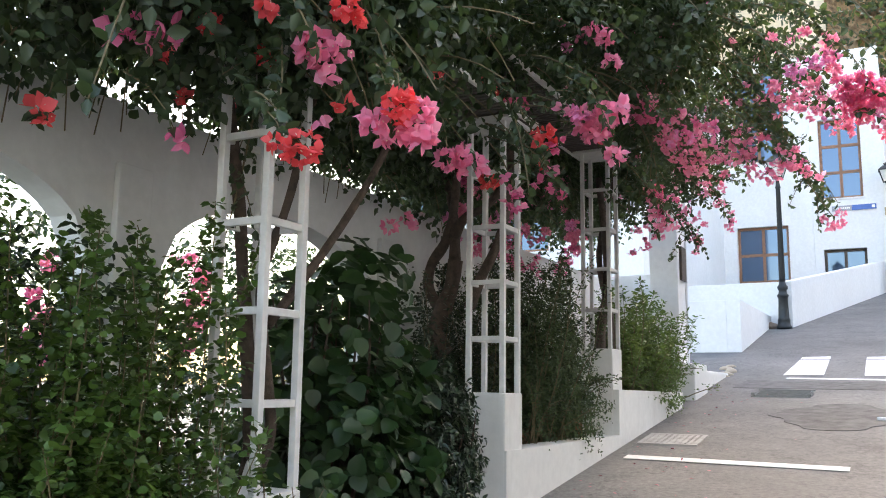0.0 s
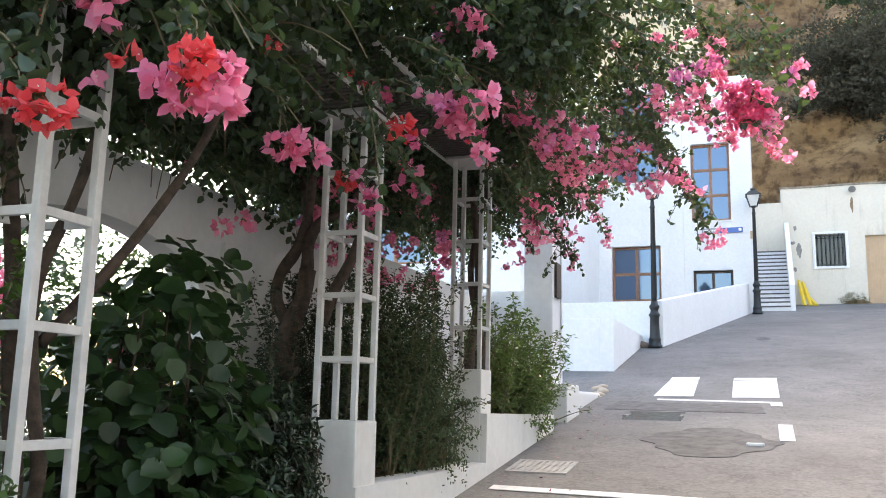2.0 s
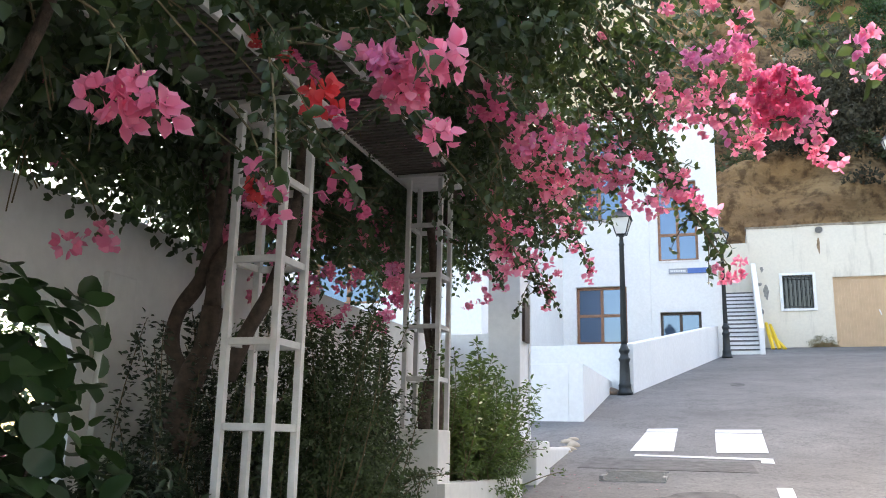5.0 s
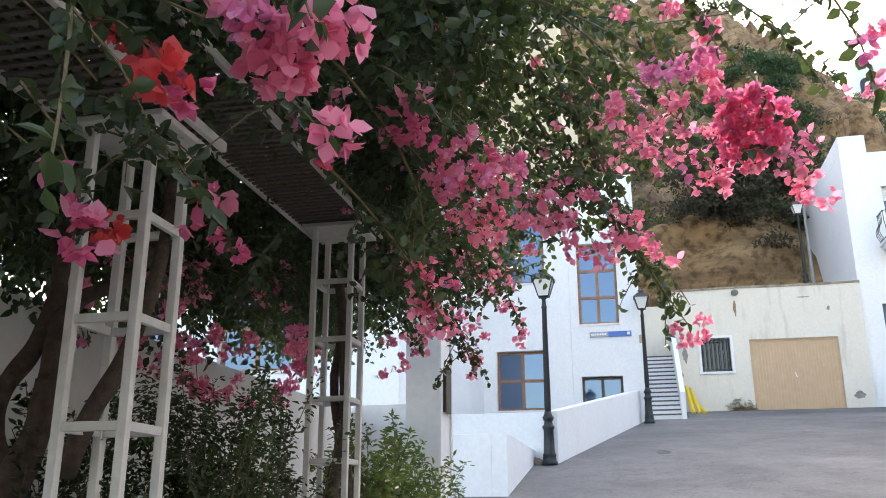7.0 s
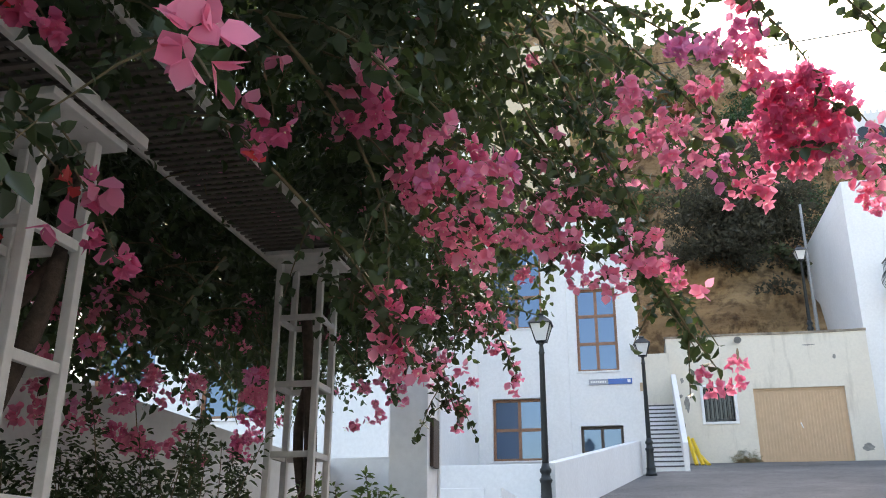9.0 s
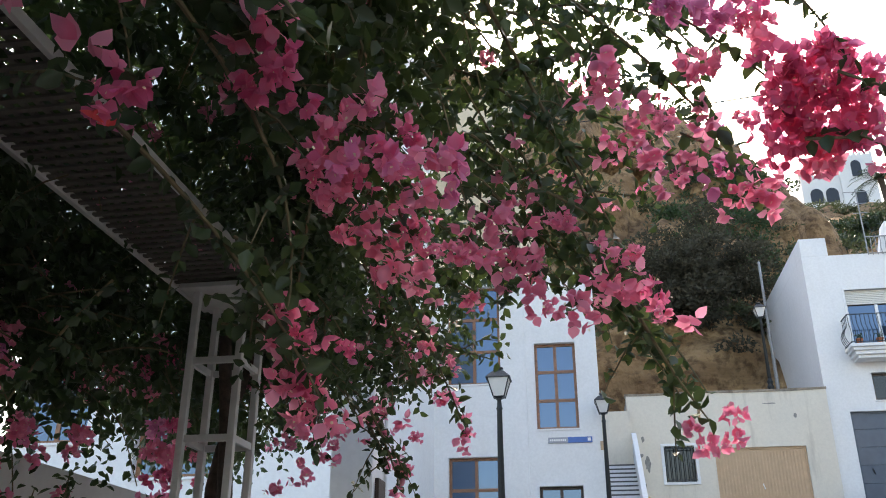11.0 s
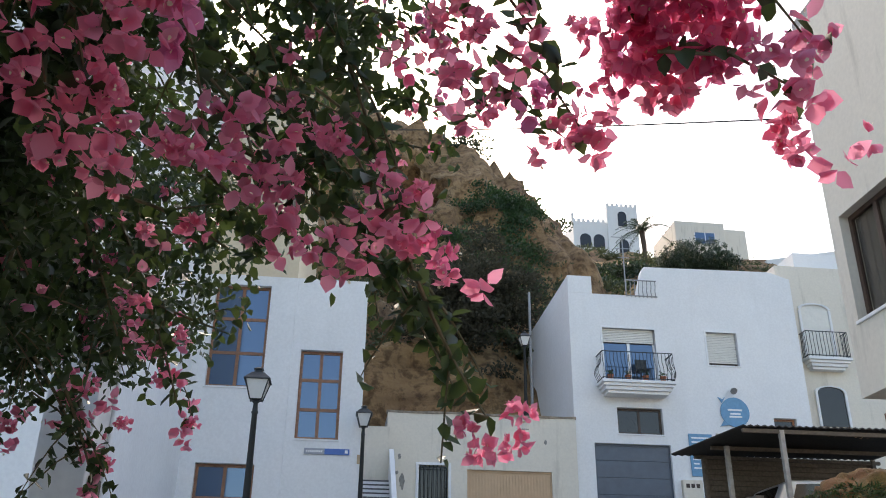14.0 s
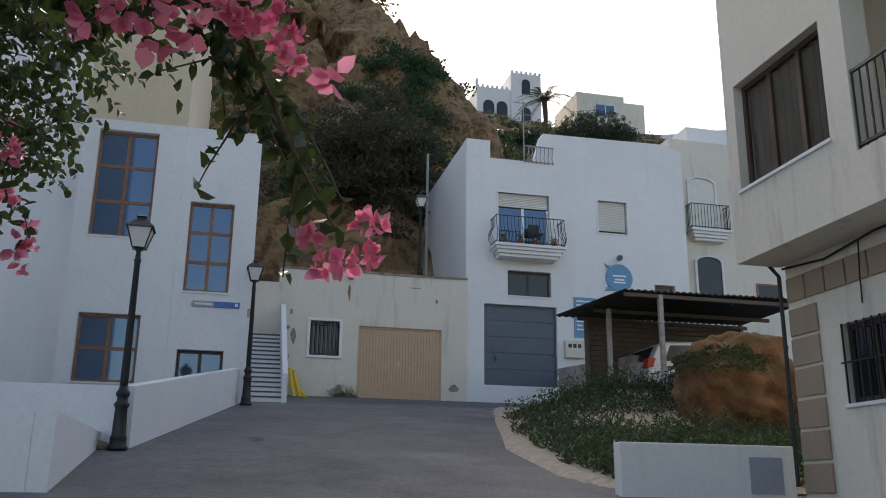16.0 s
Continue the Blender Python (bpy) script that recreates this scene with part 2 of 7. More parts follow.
def prism(points, axis, a, b):
    """A closed outline (pairs) swept along an axis from a to b."""
    bm = bmesh.new()
    put = {"x": lambda p, v: (v, p[0], p[1]), "y": lambda p, v: (p[0], v, p[1]), "z": lambda p, v: (p[0], p[1], v)}[axis]
    lo = [bm.verts.new(put(p, a)) for p in points]
    hi = [bm.verts.new(put(p, b)) for p in points]
    n = len(points)
    bm.faces.new(lo)
    bm.faces.new(hi[::-1])
    for i in range(n):
        bm.faces.new((lo[i], lo[(i + 1) % n], hi[(i + 1) % n], hi[i]))
    bmesh.ops.recalc_face_normals(bm, faces=bm.faces[:])
    return bm


def tube(bm, pts, radii, sides=7):
    """A tapering round limb through the points."""
    rings = []
    pts = [Vector(p) for p in pts]
    for i, p in enumerate(pts):
        d = (pts[min(i + 1, len(pts) - 1)] - pts[max(i - 1, 0)]).normalized()
        u = d.cross(Vector((0.3, 0.9, 0.2))).normalized()
        v = d.cross(u)
        r = radii[i] if isinstance(radii, (list, tuple)) else radii
        rings.append([bm.verts.new(p + r * (math.cos(a) * u + math.sin(a) * v)) for a in (2 * math.pi * k / sides for k in range(sides))])
    for a, b in zip(rings, rings[1:]):
        for k in range(sides):
            bm.faces.new((a[k], a[(k + 1) % sides], b[(k + 1) % sides], b[k]))
    bm.faces.new(rings[0][::-1])
    bm.faces.new(rings[-1])
    return bm


def lathe(bm, profile, sides=20, centre=(0, 0)):
    rings = [[bm.verts.new((centre[0] + r * math.cos(2 * math.pi * k / sides), centre[1] + r * math.sin(2 * math.pi * k / sides), z)) for k in range(sides)] for r, z in profile]
    for a, b in zip(rings, rings[1:]):
        for k in range(sides):
            bm.faces.new((a[k], a[(k + 1) % sides], b[(k + 1) % sides], b[k]))
    bm.faces.new(rings[0][::-1])
    bm.faces.new(rings[-1])
    return bm


def wall_with_openings(name, axis, plane, thick, u0, u1, z0, z1, openings, mat, parent=None, **tags):
    """A wall along x or y with rectangular holes (ua, ub, za, zb); plane is the face, thick runs away from it."""
    bm = bmesh.new()
    us = sorted({u0, u1, *(v for o in openings for v in o[:2])})
    for ua, ub in zip(us, us[1:]):
        zs = z0
        for o in sorted((o for o in openings if o[0] <= ua + 1e-6 and o[1] >= ub - 1e-6), key=lambda o: o[2]):
            if o[2] > zs:
                box(bm, *((ua, ub, plane, plane + thick) if axis == "x" else (plane, plane + thick, ua, ub)), zs, o[2])
            zs = o[3]
        if zs < z1:
            box(bm, *((ua, ub, plane, plane + thick) if axis == "x" else (plane, plane + thick, ua, ub)), zs, z1)
    bmesh.ops.remove_doubles(bm, verts=bm.verts[:], dist=1e-4)
    seen, doomed = {}, []
    for f in bm.faces:
        key = tuple(round(c, 3) for c in f.calc_center_median())
        if key in seen:
            doomed += [f, seen[key]]
        seen[key] = f
    bmesh.ops.delete(bm, geom=list(set(doomed)), context="FACES")
    ob = part(name, bm, mat, parent)
    return tagged(ob, **tags) if tags else ob


GY = [-60, -8, 0, 8, 13.3, 14.65, 19, 27.1, 32, 60]
GZ = [-7.2, -1.0, 0, 1.0, 1.68, 1.95, 2.73, 4.21, 5.0, 6.0]


def ground_z(y):
    return float(np.interp(y, GY, GZ))


# ---- ground ----
def ground_at(x, y):
    z = ground_z(y)
    if x < -3.5:
        low = min(z, 0.2)
        f = min(1, (-3.5 - x) / 1.2)
        z = z + (low - z) * f * f * (3 - 2 * f)
    if x > 4.6 and y > 33:
        z = max(z, 5.0)
    return z


def sheet(name, xs, ys, height, mat, **tags):
    bm = bmesh.new()
    rows = [[bm.verts.new((x, y, height(x, y))) for x in xs] for y in ys]
    for a, b in zip(rows, rows[1:]):
        for i in range(len(xs) - 1):
            bm.faces.new((a[i], a[i + 1], b[i + 1], b[i]))
    ob = part(name, bm, mat, smooth=True)
    return tagged(ob, kind="structure", **tags)


near_x = [-2500, -600, -150, -60, -30, -15, -9, -6, -5, -4.7, -4.4, -4.1, -3.8, -3.5, -3, -2.6, -2.25, -1.5, -0.5, 0.5, 1.5, 2.5, 3.5, 4.5, 5.5, 7, 9, 12, 16, 25, 60, 200, 2500]
near_y = [-2500, -600, -150, -60, -30, -15, -8, -4, -2, 0, 2, 4, 6, 7, 8, 9, 10, 11, 12, 12.6, 13.3, 13.9, 14.65, 15.5, 17, 19, 21, 23, 25, 27, 27.9, 29, 30, 31, 32, 33, 36, 60, 200, 2500]
sheet("road", near_x, near_y, ground_at, ASPHALT, label="worn grey asphalt street climbing steeply between white houses", category="street")


def on_road(name, quads, mat, lift=0.005, **tags):
    bm = bmesh.new()
    for q in quads:
        # cut each patch along the street so that it follows the slope
        lo = [bm.verts.new((x, y, ground_z(y) + lift)) for x, y in q]
        bm.faces.new(lo)
    bmesh.ops.remove_doubles(bm, verts=bm.verts[:], dist=0.0005)
    made = bmesh.ops.extrude_face_region(bm, geom=bm.faces[:])
    for v in made["geom"]:
        if isinstance(v, bmesh.types.BMVert):
            v.co.z += 0.004
    bmesh.ops.recalc_face_normals(bm, faces=bm.faces[:])
    return tagged(part(name, bm, mat), **tags)


for x0, x1, lean in ((-1.56, -1.03, 0.1), (-0.52, 0.08, -0.02)):
    on_road("zebra_stripe", [((x0, 13.33), (x1, 13.37), (x1 - 0.01, 14.62), (x0 + lean, 14.6)), ((x0 + lean, 14.67), (x1 - 0.01, 14.69), (x1 - 0.01, 14.96), (x0 + lean + 0.01, 14.9))],
            PAINT, label="worn white painted crossing stripe on asphalt", category="road marking", group="crossing stripes")
on_road("stop_line", [((-1.47, 12.92), (0.1, 12.78), (0.1, 12.92), (-1.47, 13.04)), ((-0.04, 12.55), (0.1, 12.53), (0.1, 12.77), (-0.04, 12.79))], PAINT,
        label="thin white painted line beside the crossing", category="road marking")
on_road("parking_line", [((-2.08, 7.22), (-0.4, 7.16), (-0.4, 7.3), (-2.08, 7.36))], PAINT, label="white painted line across the asphalt", category="road marking")
for a, b in ((9.9, 10.95), (6.2, 7.2)):
    on_road("dashed_line", [((0.02, a), (0.16, a), (0.16, b), (0.02, b))], PAINT, label="short white painted dash on asphalt", category="road marking", group="lane dashes")
def patch_edge(side, u):
    return -0.62 + side * 0.58 * math.sqrt(max(0.02, 1 - u * u)) + 0.07 * math.sin(5 * u + 2 * side) + 0.04 * math.sin(13 * u + side)


rows = [(9.75 + 0.85 * u, patch_edge(-1, u), patch_edge(1, u)) for u in (-1 + k / 12 for k in range(25))]
patch = [((a, y), (b, y), (d, y2), (c, y2)) for (y, a, b), (y2, c, d) in zip(rows, rows[1:])]
on_road("asphalt_patch", patch, ASPHALT_DARK, 0.002, label="dark worn patch of repaired asphalt", category="road patch")
on_road("asphalt_patch", [((-2.0, 11.9), (-0.1, 11.85), (-0.15, 12.6), (-1.95, 12.75))], ASPHALT_DARK, 0.001, label="long dark repair strip in the asphalt", category="road patch")
on_road("oil_stain", [[(-0.1 + 0.14 * math.cos(a), 20.6 + 0.3 * math.sin(a)) for a in (2 * math.pi * k / 12 for k in range(12))]], ASPHALT_DARK, 0.002, label="small dark stain on the asphalt", category="stain")


def manhole():
    thing = empty("access_cover", -1.89, 8.15, ground_z(8.15), label="square pale concrete access cover set in asphalt", category="manhole cover")
    s = 1 / 8
    bm = bmesh.new()
    vs = [bm.verts.new((x, y, y * s + z)) for z in (-0.02, 0.012) for x, y in ((-0.26, -0.26), (0.26, -0.26), (0.26, 0.26), (-0.26, 0.26))]
    for f in ((3, 2, 1, 0), (4, 5, 6, 7), (0, 1, 5, 4), (1, 2, 6, 5), (2, 3, 7, 6), (3, 0, 4, 7)):
        bm.faces.new([vs[i] for i in f])
    part("plate", bm, CONCRETE, thing)
    bm = bmesh.new()
    for i in range(9):
        for j in range(9):
            x, y = -0.21 + i * 0.0525, -0.21 + j * 0.0525
            box(bm, x - 0.013, x + 0.013, y - 0.013, y + 0.013, y * s + 0.008, y * s + 0.0135)
    part("stud_field", bm, CONCRETE, thing)["kind"] = "stuff"


def drain_grate():
    thing = empty("drain_grate", -1.33, 11.4, ground_z(11.4), label="long iron drain grating across the asphalt", category="drain")
    s = 0.128
    bm = bmesh.new()
    for x0, x1, y0, y1 in ((-0.33, 0.33, -0.33, -0.29), (-0.33, 0.33, 0.29, 0.33), (-0.33, -0.29, -0.29, 0.29), (0.29, 0.33, -0.29, 0.29)):
        box(bm, x0, x1, y0, y1, (y0 + y1) / 2 * s - 0.02, (y0 + y1) / 2 * s + 0.012)
    part("frame", bm, STEEL_GREY, thing)
    for i in range(9):
        y = -0.24 + i * 0.06
        part("bar", boxes((-0.29, 0.29, y - 0.014, y + 0.014, y * s - 0.015, y * s + 0.012)), STEEL_GREY, thing)


manhole()
drain_grate()

# ---- planter terraces, arched wall ----
PITCH, FIRST, SIDE = 2.442, 2.816, 0.242


def bay_y(i):
    return FIRST + PITCH * (i - 1)


def bay_x(i):
    """The row of columns runs slightly askew to the street."""
    return -2.358 - 0.041 * (i - 1)


def bay_top(i):
    """Height of the pedestal top of trellis i."""
    return 1.035 + 0.392 * (i - 1)


for i in range(-1, 4):
    y0, y1 = bay_y(i) - 0.02, bay_y(i + 1) - 0.02
    z = bay_top(i) - 0.36
    kb = prism([(y0, ground_z(y0) - 0.3), (y1, ground_z(y1) - 0.3), (y1, z if i < 3 else z - 0.02), (y0, z)], "x", -2.42, -2.24)
    tagged(part("planter_wall_%d" % (i + 2), kb, KERB_WHITE), label="low white painted planter wall along the street", category="planter wall", kind="structure")
    sb = boxes((-3.25, -2.42, y0, y1, ground_z(y0) - 0.6, z - 0.05))
    bmesh.ops.subdivide_edges(sb, edges=sb.edges[:], cuts=7, use_grid_fill=True)
    for v in sb.verts:
        if v.co.z > z - 0.06:
            v.co.z += 0.05 * noise.noise(v.co * 3)
    tagged(part("planter_soil_%d" % (i + 2), sb, SOIL, smooth=True), label="dry reddish soil in the raised planter", category="soil", kind="structure")


def pedestal(i):
    y, top = bay_y(i), bay_top(i)
    thing = empty("pedestal", bay_x(i), y + SIDE / 2, top, label="square white painted pedestal carrying a trellis column", category="pedestal", group="trellis pedestals")
    h = SIDE / 2 + 0.022
    part("body", boxes((-h, h + 0.005, -h, h, -0.85, 0.0), bevel=0.012), KERB_WHITE, thing)
    part("plate", boxes((h + 0.002, h + 0.014, -0.05, 0.06, -0.62, -0.46), bevel=0.004), WHITE, thing, "small white cover plate")
    return thing


def trellis(i):
    y, base, lv, step, first = bay_y(i), bay_top(i), 5, 0.368, 0.348
    top = first + step * (lv - 1) - 0.02
    thing = empty("trellis_column", bay_x(i), y + SIDE / 2, base, label="white painted square timber trellis column with open rungs", category="trellis", group="trellis columns")
    h, r = SIDE / 2, 0.017
    for sx in (-1, 1):
        for sy in (-1, 1):
            part("post", boxes((sx * h - r, sx * h + r, sy * h - r, sy * h + r, 0, top), bevel=0.004), WOOD_WHITE, thing)
    for k in range(1, lv):
        z = first + step * (k - 1)
        for s in (-1, 1):
            part("rung", boxes((-h + r, h - r, s * h - 0.011, s * h + 0.011, z - 0.016, z + 0.016), bevel=0.003), WOOD_WHITE, thing)
            part("rung", boxes((s * h - 0.011, s * h + 0.011, -h + r, h - r, z - 0.016, z + 0.016), bevel=0.003), WOOD_WHITE, thing)
    part("cap_plate", boxes((-h - 0.07, h + 0.07, -h - 0.07, h + 0.07, top, top + 0.025), bevel=0.004), WOOD_WHITE, thing)
    return thing


for i in (0, 1, 2, 3):
    pedestal(i)
    trellis(i)


def lattice_panel(i):
    """Flat lattice roof strip from trellis i to the next."""
    y0, y1 = bay_y(i) - 0.05 - (PITCH if i > 1 else 0), bay_y(i) + 0.36
    z = bay_top(i) + 1.827
    thing = empty("pergola_lattice", bay_x(i) - 0.01, y0, z, label="grey weathered lattice strip laid over the trellis columns", category="pergola", group="pergola strips")
    ln, w = y1 - y0, 0.23
    for x in (-w, w):
        part("edge_batten", boxes((x - 0.012, x + 0.012, 0, ln, 0, 0.04), bevel=0.003), WOOD_WHITE, thing)
    for k in range(int(ln / 0.055)):
        y = 0.02 + k * 0.055
        part("slat", boxes((-w + 0.012, w - 0.012, y, y + 0.022, 0.012, 0.022)), LATTICE_GREY, thing)
    for k in range(8):
        x = -w + 0.03 + k * 0.054
        part("long_slat", boxes((x, x + 0.022, 0, ln, 0.023, 0.033)), LATTICE_GREY, thing)


for i in (1, 2, 3):
    lattice_panel(i)


def arched_wall():
    """White garden wall with three shallow arches and pilasters."""
    top, x0, x1 = 2.86, -3.58, -3.4
    bm = bmesh.new()
    lo_y, hi_y = -4.6, 11.3
    cuts = [(5.61 + 2.45 * k) for k in range(-4, 1)]
    arches = [(c - 2.45 + 0.24, c - 0.24) for c in cuts]
    def face_strip(ya, yb, za_fn, zb_fn, n):
        for k in range(n):
            a, b = ya + (yb - ya) * k / n, ya + (yb - ya) * (k + 1) / n
            pts = [(a, za_fn(a)), (b, za_fn(b)), (b, zb_fn(b)), (a, zb_fn(a))]
            vs = [[bm.verts.new((x, p[0], p[1])) for p in pts] for x in (x1, x0)]
            bm.faces.new(vs[0])
            bm.faces.new(vs[1][::-1])
            bm.faces.new((vs[0][0], vs[1][0], vs[1][1], vs[0][1]))
            bm.faces.new((vs[0][2], vs[1][2], vs[1][3], vs[0][3]))
            for u, v in ((1, 2), (3, 0)):
                if (u == 1 and k == n - 1) or (u == 3 and k == 0):
                    bm.faces.new((vs[0][u], vs[1][u], vs[1][v], vs[0][v]))
    y = lo_y
    for a, b in arches:
        if a > y:
            face_strip(y, a, lambda v: -0.8, lambda v: top, 1)
        c, hw = (a + b) / 2, (b - a) / 2
        face_strip(a, b, lambda v: 2.06 + 0.44 * math.sqrt(max(0, 1 - ((v - c) / hw) ** 2)), lambda v: top, 24)
        y = b
    face_strip(y, hi_y, lambda v: -0.8, lambda v: top, 1)
    bmesh.ops.remove_doubles(bm, verts=bm.verts[:], dist=0.0005)
    bmesh.ops.recalc_face_normals(bm, faces=bm.faces[:])
    w = tagged(part("wall_arched", bm, WALL_GREY), label="white plastered garden wall pierced by wide low arches", category="wall", kind="structure")
    for c in cuts:
        part("pilaster", boxes((-3.4, -3.36, c - 0.11, c + 0.11, 0.2, 2.54), bevel=0.008), WALL_GREY, w)


arched_wall()
tagged(part("wall_return", boxes((-3.4, -2.72, 11.12, 11.3, 0.4, 2.92), bevel=0.01), WHITE), label="white wall closing the planter beside the pillar", category="wall", kind="structure")


def end_pillar():
    thing = empty("end_pillar", -2.56, 11.0, 1.2, label="tall white plastered pillar on a wider plinth at the planter's end", category="pillar")
    part("plinth", boxes((-0.25, 0.34, -0.3, 0.42, -0.6, 0.58), bevel=0.02), KERB_WHITE, thing)
    part("shaft", boxes((-0.2, 0.15, -0.2, 0.28, 0.58, 4.2), bevel=0.015), WHITE, thing)
    part("meter_box", boxes((0.152, 0.185, -0.12, 0.12, 1.6, 2.02), bevel=0.006), WOOD_DARK, thing, "narrow dark panel")
    bm = bmesh.new()
    tube(bm, [(0.165, 0.2, 0.6), (0.165, 0.2, 4.0)], 0.014, 8)
    part("drainpipe", bm, WHITE, thing)
    part("vent_grille", boxes((0.15, 0.158, -0.06, 0.06, 0.7, 0.95)), WALL_GREY, thing)


end_pillar()


# ---- windows and facades ----
def window(name, face, x0, x1, z0, z1, cols, rows, wood, pane, label, depth=0.16, axis="x", bar=0.042):
    """A framed window set back in an opening of a wall; along x facing -y, or along y facing -x."""
    w, h = x1 - x0, z1 - z0
    thing = empty(name, *((x0, face, z0) if axis == "x" else (face, x0, z0)), label=label, category="window", kind="structure")
    def b(u0, u1, d0, d1, za, zb, bevel=0.0):
        return boxes((u0, u1, d0, d1, za, zb), bevel=bevel) if axis == "x" else boxes((d0, d1, u0, u1, za, zb), bevel=bevel)
    f = 0.075
    part("window_frame", b(0.002, f, depth, depth + 0.06, 0.002, h - 0.002), wood, thing)
    part("window_frame", b(w - f, w - 0.002, depth, depth + 0.06, 0.002, h - 0.002), wood, thing)
    part("window_frame", b(f, w - f, depth, depth + 0.06, h - f, h - 0.002), wood, thing)
    part("window_frame", b(f, w - f, depth, depth + 0.06, 0.002, f), wood, thing)
    for i in range(1, cols):
        u = w * i / cols
        part("mullion", b(u - bar, u + bar, depth + 0.004, depth + 0.055, f, h - f), wood, thing)
    for j in range(1, rows):
        v = h * j / rows
        for i in range(cols):
            ua, ub = (f if i == 0 else w * i / cols + bar), (w - f if i == cols - 1 else w * (i + 1) / cols - bar)
            part("transom", b(ua, ub, depth + 0.006, depth + 0.053, v - bar, v + bar), wood, thing)
    for i in range(cols):
        for j in range(rows):
            part("pane", b(w * i / cols + 0.02, w * (i + 1) / cols - 0.02, depth + 0.025, depth + 0.035, h * j / rows + 0.02, h * (j + 1) / rows - 0.02), pane, thing).visible_shadow = pane.name != "clear_window_glass"
    part("window_sill", b(-0.03, w + 0.03, -0.03, depth, -0.05, 0.0, 0.008), WHITE, thing)
    return thing


FY = 27.45
w1, wl, w2, w3 = (-4.38, -2.91, 8.32, 11.17), (-4.36, -2.9, 4.66, 6.34), (-1.98, -0.855, 7.05, 9.44), (-1.98, -0.85, 4.84, 5.56)
wall_with_openings("wall_library_left", "x", FY - 0.12, 0.5, -4.75, -2.22, 1.0, 11.45, [w1, wl], WHITE, label="white limewashed three-storey facade with brown windows", category="facade", kind="structure")
wall_with_openings("wall_library_right", "x", FY, 0.4, -2.22, -0.27, 3.0, 11.5, [w2, w3], WHITE, label="white limewashed facade block with brown windows", category="facade", kind="structure")
tagged(part("wall_library_side", boxes((-0.67, -0.27, FY + 0.4, 36, 3.5, 11.5)), WHITE), label="white side wall of the public building", category="wall", kind="structure")
tagged(part("wall_library_back", boxes((-2.22, -0.67, FY + 0.4, 36, 11.2, 11.5)), WHITE), label="flat white roof slab of the building", category="roof", kind="structure")
tagged(part("wall_library_upper", boxes((-4.75, -2.22, FY - 0.115, 38, 11.45, 17.5)), BEIGE), label="unpainted beige upper storey of the building", category="facade", kind="structure")
tagged(part("floor_library", boxes((-4.7, -0.7, FY + 0.5, 35, 4.3, 4.45)), CONCRETE), label="bare floor inside the building", category="floor", kind="structure")
wing_win = [(-10.6, -9.3, 5.1, 7.1), (-8.36, -6.85, 4.46, 6.2)]
wall_with_openings("wall_wing_front", "x", 18.0, 0.4, -10.7, -4.75, -1.0, 17.5, wing_win, WHITE, label="white wing facade behind the planting", category="facade", kind="structure")
tagged(part("wall_wing_side", boxes((-5.15, -4.75, 18.4, FY + 0.4, -1.0, 17.5)), WHITE), label="plain white side wall of the wing", category="wall", kind="structure")
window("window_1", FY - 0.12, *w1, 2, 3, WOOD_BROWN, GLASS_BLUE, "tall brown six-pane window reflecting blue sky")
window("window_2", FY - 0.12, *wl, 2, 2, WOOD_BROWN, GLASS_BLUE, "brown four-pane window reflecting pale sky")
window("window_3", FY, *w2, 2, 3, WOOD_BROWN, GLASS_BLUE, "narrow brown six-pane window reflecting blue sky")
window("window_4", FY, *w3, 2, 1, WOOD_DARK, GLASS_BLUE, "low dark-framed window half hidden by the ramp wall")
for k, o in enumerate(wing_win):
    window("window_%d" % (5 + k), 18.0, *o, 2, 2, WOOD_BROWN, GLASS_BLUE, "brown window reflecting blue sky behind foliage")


def wall_sign():
    thing = empty("building_sign", -1.7, FY - 0.02, 6.66, label="narrow blue and grey sign bar on white wall", category="sign")
    part("plate", boxes((0.0, 0.52, -0.02, 0.018, 0.0, 0.15), bevel=0.004), GREY_SIGN, thing)
    part("blue_plate", boxes((0.522, 1.16, -0.02, 0.018, 0.0, 0.15), bevel=0.004), BLUE_SIGN, thing)
    for k in range(9):
        part("lettering_bar", boxes((0.05 + k * 0.048, 0.085 + k * 0.048, -0.024, -0.02, 0.05, 0.1)), LETTER, thing)
    part("emblem", boxes((1.04, 1.12, -0.024, -0.02, 0.04, 0.12)), LETTER, thing)


wall_sign()
tagged(part("wall_plaque", boxes((-0.34, -0.2, FY - 0.03, FY - 0.002, 6.45, 6.68), bevel=0.006), simple("beige_plaque", (0.5, 0.36, 0.24))), label="small beige plaque on the building corner", category="plaque")

# low ramp walls
tagged(part("wall_ramp", prism([(-2.02, 19.15), (-0.42, 27.2), (-0.42 - 0.22, 27.2), (-2.02 - 0.22, 19.15)], "z", 2.2, 5.1), WHITE), label="white ramp wall climbing along the street", category="wall", kind="structure")
ramp = bpy.data.objects["wall_ramp"]
for v in ramp.data.vertices:
    f = (v.co.y - 19.15) / 8.05
    if v.co.z > 5:
        v.co.z = 3.7 + 1.4 * f
    else:
        v.co.z = 2.4 + 1.4 * f
tagged(part("wall_ramp_end", boxes((-4.75, -2.245, 19.3, 19.52, 0.4, 3.71), bevel=0.012), WHITE), label="white low wall closing the ramp", category="wall", kind="structure")
tagged(part("wall_low_front", boxes((-4.75, -2.69, 15.55, 15.77, 0.0, 3.0), bevel=0.012), WHITE), label="low white wall of the entrance court", category="wall", kind="structure")
tagged(part("wall_low_side", prism([(15.55, 1.6), (19.3, 2.2), (19.3, 3.0), (15.55, 3.0)], "x", -2.688, -2.46), WHITE), label="low white wall along the street edge", category="wall", kind="structure")
